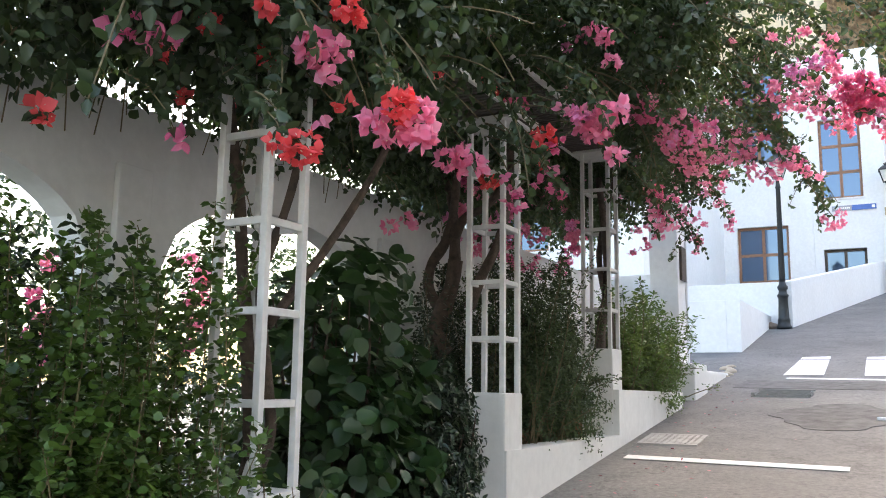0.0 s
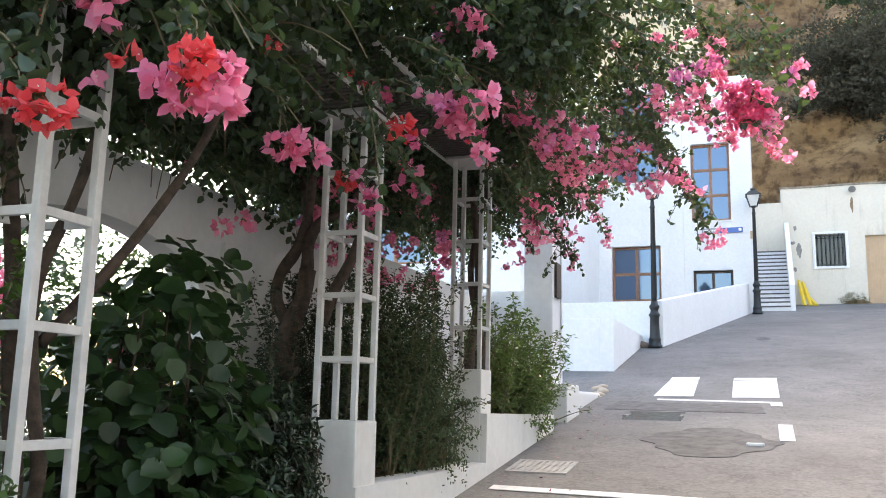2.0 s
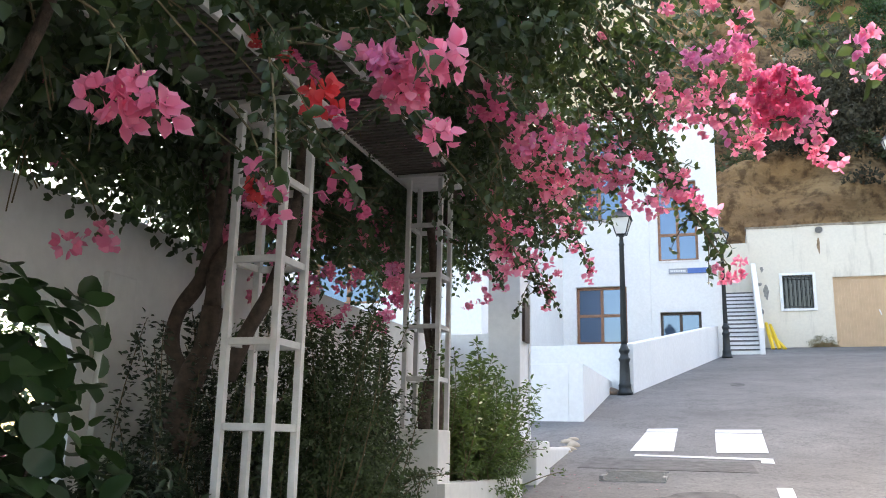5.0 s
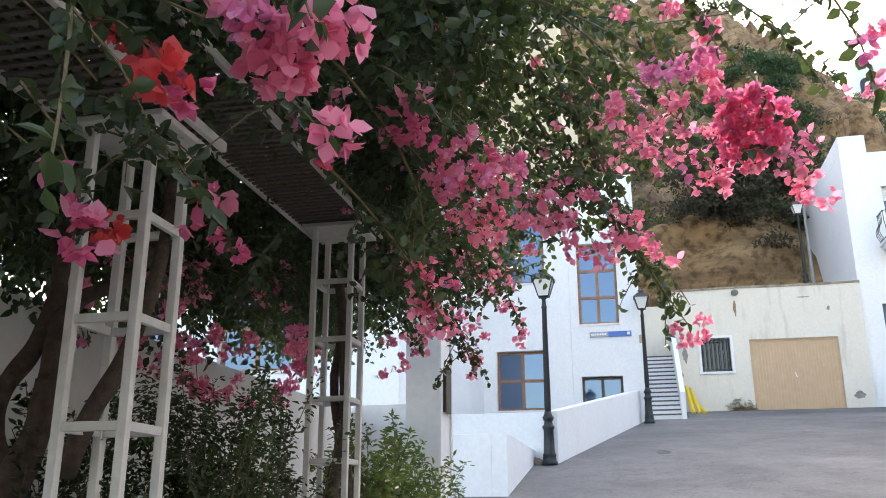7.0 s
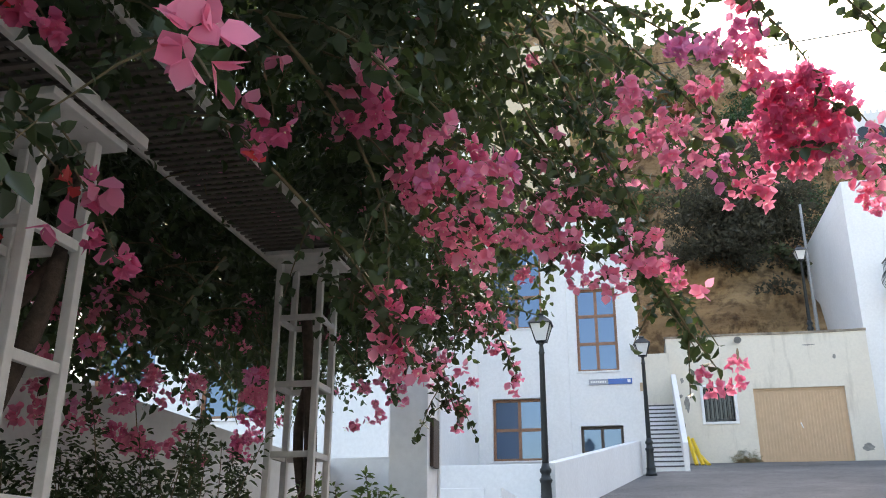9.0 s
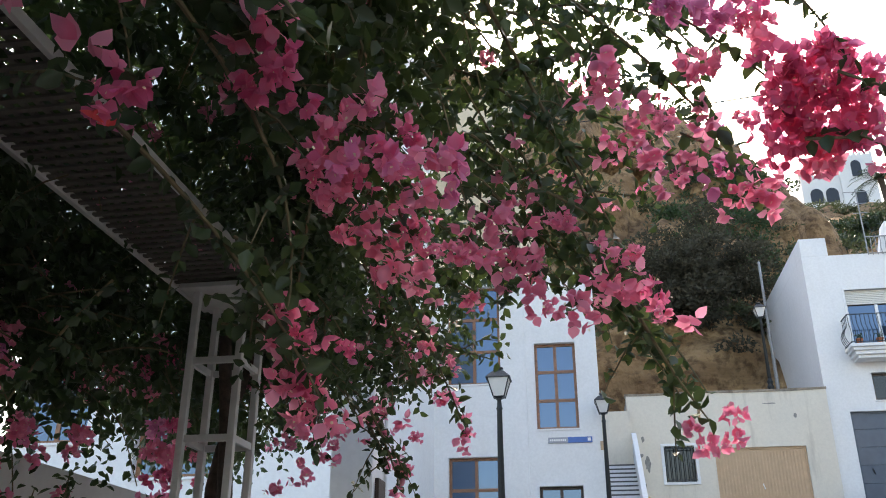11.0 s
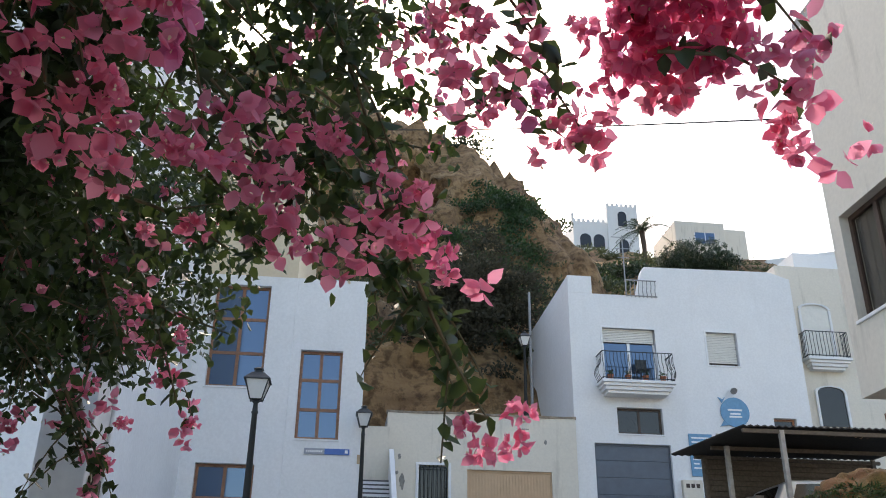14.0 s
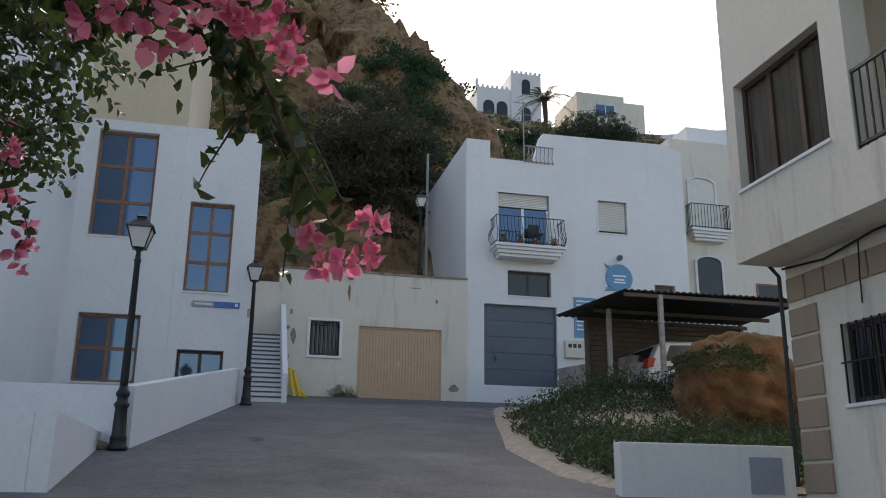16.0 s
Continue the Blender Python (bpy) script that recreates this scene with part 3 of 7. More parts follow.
tagged(part("floor_court", boxes((-4.7, -2.7, 15.8, FY, 1.2, 1.5)), CONCRETE), label="concrete court floor below street level", category="floor", kind="structure")
tagged(part("kerb_stone", boxes((-2.7, -2.3, 11.45, 15.5, 1.0, 1.72), bevel=0.03), KERB_WHITE), label="white kerb block at the end of the planter", category="kerb", kind="structure")


def rubble():
    r = random.Random(3)
    for k in range(5):
        bm = bmesh.new()
        bmesh.ops.create_icosphere(bm, subdivisions=3, radius=0.1 - 0.01 * k)
        for v in bm.verts:
            v.co = Vector((v.co.x * 1.3, v.co.y * 1.6, v.co.z * 0.7)) * (1 + 0.5 * noise.noise(v.co * 7 + Vector((k, 0, 0))))
        ob = part("rubble_stone", bm, SAND, smooth=True)
        y = 13.2 + k * 0.22
        ob.location = (-2.33 + r.uniform(-0.1, 0.06), y, ground_z(y) - 0.01)
        ob.rotation_euler = (0, 0, r.uniform(0, 3))
        tagged(ob, label="pale sandy rubble stone at the wall foot", category="stone", group="rubble at the wall foot")


rubble()


def street_lamp():
    lamp = empty("street_lamp", label="black cast-iron street lamp post with a four-sided glass lantern", category="street lamp", group="street lamps")
    bm = bmesh.new()
    lathe(bm, [(0.15, 0), (0.15, 0.05), (0.125, 0.08), (0.115, 0.16), (0.125, 0.18), (0.105, 0.22), (0.09, 0.62), (0.11, 0.66), (0.115, 0.69), (0.085, 0.72), (0.075, 0.78), (0.1, 0.82), (0.105, 0.86), (0.075, 0.9), (0.062, 0.96)], 16)
    part("base", bm, IRON, lamp, smooth=True)
    bm = bmesh.new()
    lathe(bm, [(0.06, 0.955), (0.058, 1.05), (0.062, 1.06), (0.045, 2.9), (0.06, 2.93), (0.045, 2.96), (0.035, 3.08), (0.06, 3.1), (0.03, 3.14)], 14)
    part("pole", bm, IRON, lamp, smooth=True)
    lantern = empty("lantern", 0, 0, 3.13)
    lantern.parent = lamp
    a, b, h = 0.095, 0.19, 0.33
    for sx, sy in ((-1, -1), (1, -1), (1, 1), (-1, 1)):
        bm = bmesh.new()
        tube(bm, [(sx * a, sy * a, 0), (sx * b, sy * b, h)], 0.012, 6)
        part("corner_bar", bm, IRON, lantern)
    bm = bmesh.new()
    vs = [[bm.verts.new((sx * (r - 0.006), sy * (r - 0.006), z)) for sx, sy in ((-1, -1), (1, -1), (1, 1), (-1, 1))] for r, z in ((a, 0.005), (b, h))]
    for k in range(4):
        bm.faces.new((vs[0][k], vs[0][(k + 1) % 4], vs[1][(k + 1) % 4], vs[1][k]))
    part("glass", bm, LAMP_GLASS, lantern)
    bm = bmesh.new()
    for z, r, r2, z2 in ((h, 0.215, 0.09, h + 0.13), (h + 0.13, 0.06, 0.05, h + 0.19), (h + 0.19, 0.08, 0.015, h + 0.23), (-0.02, 0.05, 0.1, 0.01)):
        lo = [bm.verts.new((sx * r, sy * r, z)) for sx, sy in ((-1, -1), (1, -1), (1, 1), (-1, 1))]
        hi = [bm.verts.new((sx * r2, sy * r2, z2)) for sx, sy in ((-1, -1), (1, -1), (1, 1), (-1, 1))]
        bm.faces.new(lo[::-1])
        bm.faces.new(hi)
        for k in range(4):
            bm.faces.new((lo[k], lo[(k + 1) % 4], hi[(k + 1) % 4], hi[k]))
    box(bm, -0.215, 0.215, -0.215, 0.215, h - 0.012, h + 0.004)
    part("roof", bm, IRON, lantern)
    return lamp


lamp = street_lamp()
lamp.matrix_basis = pose(-2.17, 18.98, ground_z(18.98) - 0.01)
copy_thing(lamp, pose(-0.22, 27.02, ground_z(27.02) - 0.01))
rock = bmesh.new()
bmesh.ops.create_icosphere(rock, subdivisions=2, radius=0.15)
for v in rock.verts:
    v.co = Vector((v.co.x * 1.1, v.co.y, v.co.z * 0.6)) * (1 + 0.35 * noise.noise(v.co * 6))
rb = part("loose_stone", rock, simple("brown_stone", (0.22, 0.16, 0.12), 0.9, vary=0.3))
rb.location = (-2.44, 19.08, ground_z(19.08) + 0.04)
tagged(rb, label="brown loose stone lying by the lamp post", category="stone")


# ---- stairs and garage ----
def stairs():
    st = empty("stairway", 0.2, 28.5, ground_z(28.5), label="white stairs with dark nosings climbing beside the garage", category="stairs", kind="structure")
    n, rise, run = 15, 0.152, 0.2
    for k in range(n):
        part("step", boxes((-0.45, 0.5, k * run, k * run + run + 0.02, -0.4, (k + 1) * rise - 0.012)), WHITE, st)
        part("nosing", boxes((-0.45, 0.5, k * run - 0.02, k * run + 0.06, (k + 1) * rise - 0.04, (k + 1) * rise)), STAIR_EDGE, st)
    part("side_wall", prism([(-0.1, -0.3), (3.2, -0.3), (3.2, 3.3), (2.4, 2.75), (-0.1, 0.75)], "x", 0.5, 0.64), WHITE, st)
    part("landing_wall", boxes((-0.46, 0.5, 3.25, 3.45, 0, 4.0)), WHITE_OLD, st)


stairs()
GYF = 32.1
gdoor, gwin = (3.18, 5.88, 4.9, 7.27), (1.66, 2.58, 6.27, 7.36)
wall_with_openings("wall_garage", "x", GYF, 0.3, 0.64, 6.72, 4.2, 9.0, [gdoor, gwin], WHITE_OLD, label="weathered off-white garage wall with peeling plaster", category="wall", kind="structure")
tagged(part("roof_garage", boxes((0.64, 6.72, GYF + 0.3, 38, 8.75, 8.98)), CONCRETE), label="flat concrete garage roof", category="roof", kind="structure")
tagged(part("wall_garage_side", boxes((0.64, 0.94, GYF + 0.3, 38, 4.5, 8.75)), WHITE_OLD), label="side wall of the garage", category="wall", kind="structure")
capbm = boxes((0.6, 6.74, GYF - 0.03, GYF + 0.33, 8.98, 9.05))
bmesh.ops.subdivide_edges(capbm, edges=capbm.edges[:], cuts=12, use_grid_fill=True)
for v in capbm.verts:
    v.co += Vector((0, 0.02 * noise.noise(v.co * 3), 0.03 * noise.noise(v.co * 2.3)))
tagged(part("parapet_cap", capbm, simple("stained_concrete_cap", (0.27, 0.22, 0.17), 0.9, vary=0.45, scale=5), smooth=False), label="crumbling brown-stained coping on the garage parapet", category="coping", kind="structure")


def garage_door(name, x0, x1, z0, z1, y, mat, ribs, frame, label, handle, flat=False):
    d = empty(name, x0, y, z0, label=label, category="garage door", kind="structure")
    w, h = x1 - x0, z1 - z0
    part("leaf", boxes((0.05, w - 0.05, 0.0, 0.04, 0.0, h - 0.06)), mat, d)
    for k in range(ribs):
        if flat:
            z = h * k / ribs
            part("panel", boxes((0.06, w - 0.06, -0.02, 0.0, z + 0.01, z + h / ribs - 0.012 - (0.06 if k == ribs - 1 else 0)), bevel=0.006), mat, d)
        else:
            x = 0.09 + (w - 0.18) * k / ribs
            part("rib", boxes((x, x + (w - 0.18) / ribs * 0.55, -0.016, 0.0, 0.05, h - 0.12), bevel=0.004), mat, d)
    for bx in ((0.0, 0.05, -0.03, 0.05, 0, h), (w - 0.05, w, -0.03, 0.05, 0, h), (0.05, w - 0.05, -0.03, 0.05, h - 0.06, h)):
        part("door_frame", boxes(bx), frame, d)
    hb = boxes((-0.015, 0.015, -0.05, 0.0, -0.09, 0.09), bevel=0.01)
    ob = part("door_handle", hb, LETTER if not flat else IRON, d)
    ob.location = handle
    ob.rotation_euler = (0, radians(-18), 0)


garage_door("door_1", *gdoor, GYF + 0.1, GARAGE_BEIGE, 26, GARAGE_BEIGE, "beige ribbed steel up-and-over garage door, closed", (1.33, -0.01, 1.2))


def barred_window():
    x0, x1, z0, z1 = gwin
    t = empty("window_8", x0, GYF, z0, label="small barred window with a white surround", category="window", kind="structure")
    w, h = x1 - x0, z1 - z0
    part("pane", boxes((0, w, 0.2, 0.22, 0, h)), GLASS_DARK, t)
    for bx in ((-0.09, 0.0, -0.05, 0.04, -0.08, h + 0.08), (w, w + 0.09, -0.05, 0.04, -0.08, h + 0.08), (0, w, -0.05, 0.04, h, h + 0.08), (0, w, -0.05, 0.04, -0.08, 0)):
        part("surround", boxes(bx, bevel=0.008), WHITE, t)
    for k in range(7):
        bm = bmesh.new()
        x = w * (k + 0.5) / 7
        tube(bm, [(x, -0.02, 0), (x, -0.02, h)], 0.013, 6)
        part("bar", bm, IRON, t)
    for z in (0.06, h - 0.06):
        part("cross_bar", boxes((0, w, -0.03, -0.01, z - 0.012, z + 0.012)), IRON, t)


barred_window()


def peeled(name, x, z, w, h, mat, label, seed):
    """A ragged patch where the paint has come off the garage wall."""
    r = random.Random(seed)
    pts = [(x + w * math.cos(a) * r.uniform(0.55, 1), z + h * math.sin(a) * r.uniform(0.55, 1)) for a in (2 * math.pi * k / 18 for k in range(18))]
    tagged(part(name, prism(pts, "y", GYF - 0.005, GYF + 0.01), mat), label=label, category="wall patch", group="peeled patches")


PEEL = simple("bare_grey_render", (0.26, 0.25, 0.23), 0.95, vary=0.3, scale=12)
PEEL_BROWN = simple("rust_brown_stain", (0.25, 0.17, 0.1), 0.95, vary=0.4, scale=8)
for k, (x, z, w, h) in enumerate(((1.15, 6.85, 0.1, 0.3), (0.95, 7.1, 0.12, 0.08), (1.05, 7.6, 0.06, 0.12), (1.0, 6.2, 0.07, 0.1), (5.0, 8.6, 0.25, 0.03), (5.7, 8.2, 0.06, 0.1), (6.3, 5.4, 0.2, 0.15))):
    peeled("peeled_patch", x, z, w, h, PEEL, "grey patch of bare render where paint peeled", k)
peeled("peeled_patch", 2.8, 5.0, 0.5, 0.2, PEEL_BROWN, "brown damp stain at the wall foot", 20)
peeled("peeled_patch", 2.84, 8.35, 0.06, 0.35, PEEL_BROWN, "brown rust streak below the lamp", 21)


def spotlight(x, y, z, name="wall_lamp"):
    t = empty(name, x, y, z, label="small outdoor lamp fixed to the wall", category="wall lamp")
    bm = bmesh.new()
    tube(bm, [(0, 0, 0), (0, -0.12, 0.03), (0, -0.2, 0.0)], 0.02, 7)
    part("arm", bm, STEEL_GREY, t)
    bm = bmesh.new()
    tube(bm, [(0, -0.14, 0.03), (0, -0.26, -0.06)], [0.05, 0.12], 12)
    part("shade", bm, STEEL_GREY, t)


spotlight(2.85, GYF, 8.85)
boards = empty("folded_barrier", 1.2, 31.0, ground_z(31.0), label="yellow folded plastic barrier leaning on the garage wall", category="barrier")
for k, (a, b) in enumerate((((0, 0, 0), (-0.12, 0.95, 0.95)), ((0.18, 0, 0), (0.0, 0.95, 0.9)), ((0.34, -0.1, 0), (0.02, 0.95, 0.55)))):
    bm = bmesh.new()
    tube(bm, [a, ((a[0] + b[0]) / 2, (a[1] + b[1]) / 2 - 0.02, (a[2] + b[2]) / 2), b], [0.06, 0.07, 0.05], 6)
    part("leg", bm, YELLOW, boards)


# ---- white house with balcony ----
HY = 32.3
hdoor, hwin, bdoor, shut, sdoor, swin = (7.37, 9.92, 5.6, 8.3), (8.2, 9.74, 8.63, 9.5), (7.87, 9.72, 10.3, 12.26), (11.56, 12.66, 11.1, 12.28), (11.5, 12.4, 5.4, 8.75), (13.6, 14.4, 8.6, 9.35)
wall_with_openings("wall_house_front", "x", HY, 0.3, 6.74, 14.95, 4.0, 13.5, [hdoor, hwin, bdoor, shut, sdoor, swin], WHITE, label="bright white house front with garage and balcony", category="facade", kind="structure")
tagged(part("wall_house_side", boxes((6.74, 7.04, HY + 0.3, 44, 4.0, 13.5)), WHITE), label="white side wall of the house", category="wall", kind="structure")
tagged(part("roof_house", boxes((7.04, 14.95, HY + 0.3, 44, 13.1, 13.45)), CONCRETE), label="flat roof terrace of the house", category="roof", kind="structure")
tagged(part("parapet_corner", boxes((6.74, 7.6, HY, HY + 0.3, 13.5, 14.15), (6.74, 7.04, HY + 0.3, 44, 13.5, 14.15), bevel=0.02), WHITE), label="white parapet at the roof corner", category="parapet", kind="structure")
tagged(part("parapet_front", prism([(9.2, 13.5), (14.95, 13.5), (14.95, 14.45), (14.2, 14.7), (9.55, 14.62), (9.45, 14.45)], "y", HY, HY + 0.3), WHITE), label="white roof parapet wall of the house", category="parapet", kind="structure")
tagged(part("parapet_step", boxes((14.0, 14.95, HY + 0.35, 40, 13.5, 14.6)), WHITE), label="white stepped parapet of the house", category="parapet", kind="structure")
garage_door("door_2", *hdoor, HY + 0.14, GARAGE_BLUE, 5, GARAGE_BLUE, "dark blue-grey sectional garage door, closed", (0.4, -0.03, 0.9), flat=True)
window("window_9", HY, *hwin, 2, 1, WOOD_DARK, GLASS_DARK, "dark glazed strip window over the garage door")
window("window_10", HY, *swin, 1, 1, WOOD_BROWN, GLASS_DARK, "small brown window beside the house corner")
tagged(part("door_3", boxes((11.52, 12.38, HY + 0.15, HY + 0.2, 5.4, 8.73), bevel=0.01), WOOD_DARK), label="dark brown wooden house door, closed", category="door", kind="structure")


def shutter_window(name, face, x0, x1, z0, z1, drop, label):
    t = empty(name, x0, face, z0, label=label, category="window", kind="structure")
    w, h = x1 - x0, z1 - z0
    n = int((h - drop) / 0.06)
    for k in range(n):
        z = h - (k + 1) * 0.06
        part("slat", boxes((0.03, w - 0.03, 0.1, 0.13, z + 0.004, z + 0.056), bevel=0.008), SHUTTER, t)
    if drop > 0.1:
        part("pane", boxes((0.06, w / 2 - 0.05, 0.16, 0.17, 0.05, drop)), GLASS_BLUE, t)
        part("pane", boxes((w / 2 + 0.05, w - 0.06, 0.16, 0.17, 0.05, drop)), GLASS_BLUE, t)
        for a, b in ((0.0, 0.06), (w / 2 - 0.05, w / 2 + 0.05), (w - 0.06, w)):
            part("window_frame", boxes((a, b, 0.13, 0.19, 0.0, drop + 0.02)), LETTER, t)
        part("backing", boxes((0.0, w, 0.4, 0.42, 0.0, h)), CURTAIN, t)
    else:
        part("backing", boxes((0.0, w, 0.16, 0.18, 0.0, h)), WOOD_DARK, t)
    for a, b, za, zb in ((-0.07, 0.0, -0.05, h + 0.07), (w, w + 0.07, -0.05, h + 0.07), (0, w, h, h + 0.07), (0, w, -0.05, 0.0)):
        part("surround", boxes((a, b, -0.025, 0.06, za, zb), bevel=0.006), WHITE, t)


shutter_window("window_11", HY, *shut, 0.05, "window closed by a cream roller shutter")
shutter_window("window_12", HY, *bdoor, 1.45, "balcony door with half-lowered cream shutter")


def balcony(name, x0, x1, y, z, out, belly, label, pots):
    """Moulded slab with a wrought-iron railing whose bars swell outwards."""
    t = empty(name, (x0 + x1) / 2, y, z, label=label, category="balcony")
    hw = (x1 - x0) / 2
    for k, (g, za, zb) in enumerate(((0.0, -0.1, 0.0), (0.07, -0.2, -0.1), (0.14, -0.32, -0.2), (0.22, -0.42, -0.32))):
        part("slab" if k == 0 else "moulding", boxes((-hw + g, hw - g, -out + g, 0.0, za, zb), bevel=0.015), WHITE, t)
    h, off = 0.95, 0.05
    def bar(px, py, nx, ny):
        bm = bmesh.new()
        pts = []
        for s in range(9):
            u = s / 8
            swell = belly * math.sin(math.pi * min(1, u * 1.5)) if u < 0.67 else 0.02 * math.sin(math.pi * (u - 0.67) / 0.33)
            pts.append((px + nx * swell, py + ny * swell, u * h))
        tube(bm, pts, 0.011, 5)
        part("baluster", bm, IRON, t)
    n = int(2 * hw / 0.13)
    for k in range(n + 1):
        bar(-hw + off + (2 * hw - 2 * off) * k / n, -out + off, 0, -1)
    for s in (-1, 1):
        for k in range(1, 5):
            bar(s * (hw - off), -out + off + (out - off) * k / 5, s, 0)
    for zz in (0.06, h):
        part("rail", boxes((-hw + off, hw - off, -out + off - 0.015, -out + off + 0.015, zz - 0.012, zz + 0.012)), IRON, t)
        for s in (-1, 1):
            part("rail", boxes((s * (hw - off) - 0.015, s * (hw - off) + 0.015, -out + off, 0, zz - 0.012, zz + 0.012)), IRON, t)
    rnd = random.Random(7)
    for k in range(pots):
        pot = empty("flower_pot", (x0 + x1) / 2 - hw + 0.35 + k * (2 * hw - 0.7) / max(1, pots - 1), y - out + 0.25, z, label="small terracotta flower pot on the balcony", category="flower pot", group="balcony pots")
        bm = bmesh.new()
        lathe(bm, [(0.07, 0), (0.1, 0.16), (0.115, 0.17), (0.115, 0.2), (0.09, 0.2)], 12)
        part("pot", bm, TERRACOTTA, pot)
        bm = bmesh.new()
        for q in range(40):
            a, r = rnd.uniform(0, 6.28), rnd.uniform(0.02, 0.12)
            c = Vector((r * math.cos(a), r * math.sin(a), 0.2 + rnd.uniform(0, 0.16)))
            d = Vector((rnd.uniform(-1, 1), rnd.uniform(-1, 1), rnd.uniform(-0.2, 1))).normalized() * 0.06
            s = d.cross(Vector((rnd.uniform(-1, 1), 1, 0.3))).normalized() * 0.02
            bm.faces.new([bm.verts.new(p) for p in (c, c + d / 2 + s, c + d, c + d / 2 - s)])
        part("plant", bm, LEAF_BROAD, pot)


balcony("balcony", 7.55, 10.05, HY, 10.25, 0.75, 0.13, "black wrought-iron balcony with swelling bars on a moulded white slab", 4)


def chair(x, y, z):
    t = empty("balcony_chair", x, y, z, label="small dark metal chair on the balcony", category="chair")
    part("seat", boxes((-0.2, 0.2, -0.2, 0.2, 0.43, 0.46), bevel=0.01), IRON, t)
    part("backrest", boxes((-0.2, 0.2, 0.18, 0.21, 0.55, 0.88), bevel=0.01), IRON, t)
    for sx in (-0.18, 0.18):
        for sy in (-0.18, 0.18):
            part("leg", boxes((sx - 0.012, sx + 0.012, sy - 0.012, sy + 0.012, 0, 0.43 if sy < 0 else 0.88)), IRON, t)


chair(9.1, HY - 0.3, 10.25)


def fish_sign():
    t = empty("round_sign", 12.25, HY - 0.03, 9.48, label="round pale blue fish-shaped sign with white lettering", category="sign")
    bm = bmesh.new()
    pts = [(0.5 * math.cos(a), 0.5 * math.sin(a)) for a in (2 * math.pi * k / 32 for k in range(32))]
    vs = [[bm.verts.new((p[0], y, p[1])) for p in pts] for y in (-0.02, 0.02)]
    bm.faces.new(vs[0])
    bm.faces.new(vs[1][::-1])
    for k in range(32):
        bm.faces.new((vs[0][k], vs[1][k], vs[1][(k + 1) % 32], vs[0][(k + 1) % 32]))
    bmesh.ops.recalc_face_normals(bm, faces=bm.faces[:])
    part("disc", bm, BLUE_PALE, t)
    part("fin", prism([(-0.42, 0.3), (-0.54, 0.5), (-0.4, 0.42), (-0.3, 0.5)], "y", -0.019, 0.019), BLUE_PALE, t)
    part("fin", prism([(-0.42, -0.3), (-0.56, -0.5), (-0.42, -0.46), (-0.25, -0.45)], "y", -0.019, 0.019), BLUE_PALE, t)
    for w, z in ((0.5, 0.07), (0.36, -0.06), (0.44, -0.16)):
        part("lettering_bar", boxes((-w / 2, w / 2, -0.026, -0.021, z - 0.03, z + 0.03)), LETTER, t)
    p = empty("information_board", 10.54, HY - 0.03, 7.32, label="pale blue information board with white lines of writing", category="sign")
    part("board", boxes((0, 0.8, -0.02, 0.02, 0, 1.38), bevel=0.005), BLUE_PALE, p)
    for k, w in enumerate((0.62, 0.5, 0.56, 0.3, 0.58, 0.42, 0.2, 0.5)):
        part("lettering_bar", boxes((0.08, 0.08 + w, -0.026, -0.021, 1.22 - k * 0.14, 1.27 - k * 0.14)), LETTER, p)
    part("emblem", prism([(0.5, 0.02), (0.78, 0.02), (0.78, 0.12), (0.66, 0.2), (0.5, 0.1)], "y", -0.026, -0.021), LETTER, p)


fish_sign()
spotlight(12.2, HY, 10.2)
mb = empty("meter_cabinet", 10.15, HY, 6.6, label="white wall cabinet with three meter windows", category="meter box")
part("body", boxes((0, 0.66, -0.16, 0, 0, 0.58), bevel=0.012), WHITE_OLD, mb)
for k in range(3):
    part("meter_window", boxes((0.1 + k * 0.17, 0.22 + k * 0.17, -0.165, -0.158, 0.33, 0.46)), WOOD_DARK, mb)


def roof_railing():
    t = empty("roof_railing", 8.85, HY - 0.015, 13.5, label="curved grey iron railing on the roof edge", category="railing")
    for k in range(8):
        x = k * 0.15
        bm = bmesh.new()
        tube(bm, [(x, 0, -0.06), (x - 0.05, -0.07, 0.15), (x - 0.02, -0.06, 0.36), (x, 0, 0.58)], 0.014, 5)
        part("baluster", bm, STEEL_GREY, t)
    part("rail", boxes((-0.02, 1.09, -0.02, 0.012, 0.57, 0.6)), STEEL_GREY, t)
    part("rail", boxes((-0.02, 1.09, -0.02, 0.012, -0.02, 0.01)), STEEL_GREY, t)


roof_railing()
ant = empty("roof_aerial", 10.1, 36.0, 13.45, label="thin metal television aerial mast on the roof", category="aerial")
part("mast", boxes((-0.02, 0.02, -0.02, 0.02, 0, 4.2)), STEEL_GREY, ant)
for k, z in enumerate((4.1, 3.6, 3.2)):
    part("element", boxes((-0.45 + 0.1 * k, 0.45 - 0.1 * k, -0.012, 0.012, z - 0.012, z + 0.012)), STEEL_GREY, ant)

pole2 = empty("utility_pole", 5.95, 35.0, 8.9, label="tall thin grey utility pole above the garage roof", category="pole")
bm = bmesh.new()
tube(bm, [(0, 0, -0.1), (0, 0, 5.6)], [0.07, 0.045], 8)
part("mast", bm, STEEL_GREY, pole2)
copy_thing(lamp, pose(5.55, 34.2, 8.97))

# ---- white house farther along ----
tagged(part("wall_far_house", boxes((14.95, 24.0, 33.2, 44, 4.5, 15.4)), WHITE_OLD), label="off-white neighbouring house with arched windows", category="facade", kind="structure")
tagged(part("wall_far_house_upper", boxes((16.5, 24.0, 34.5, 44, 15.4, 16.6)), WHITE), label="white upper terrace of the neighbouring house", category="facade", kind="structure")


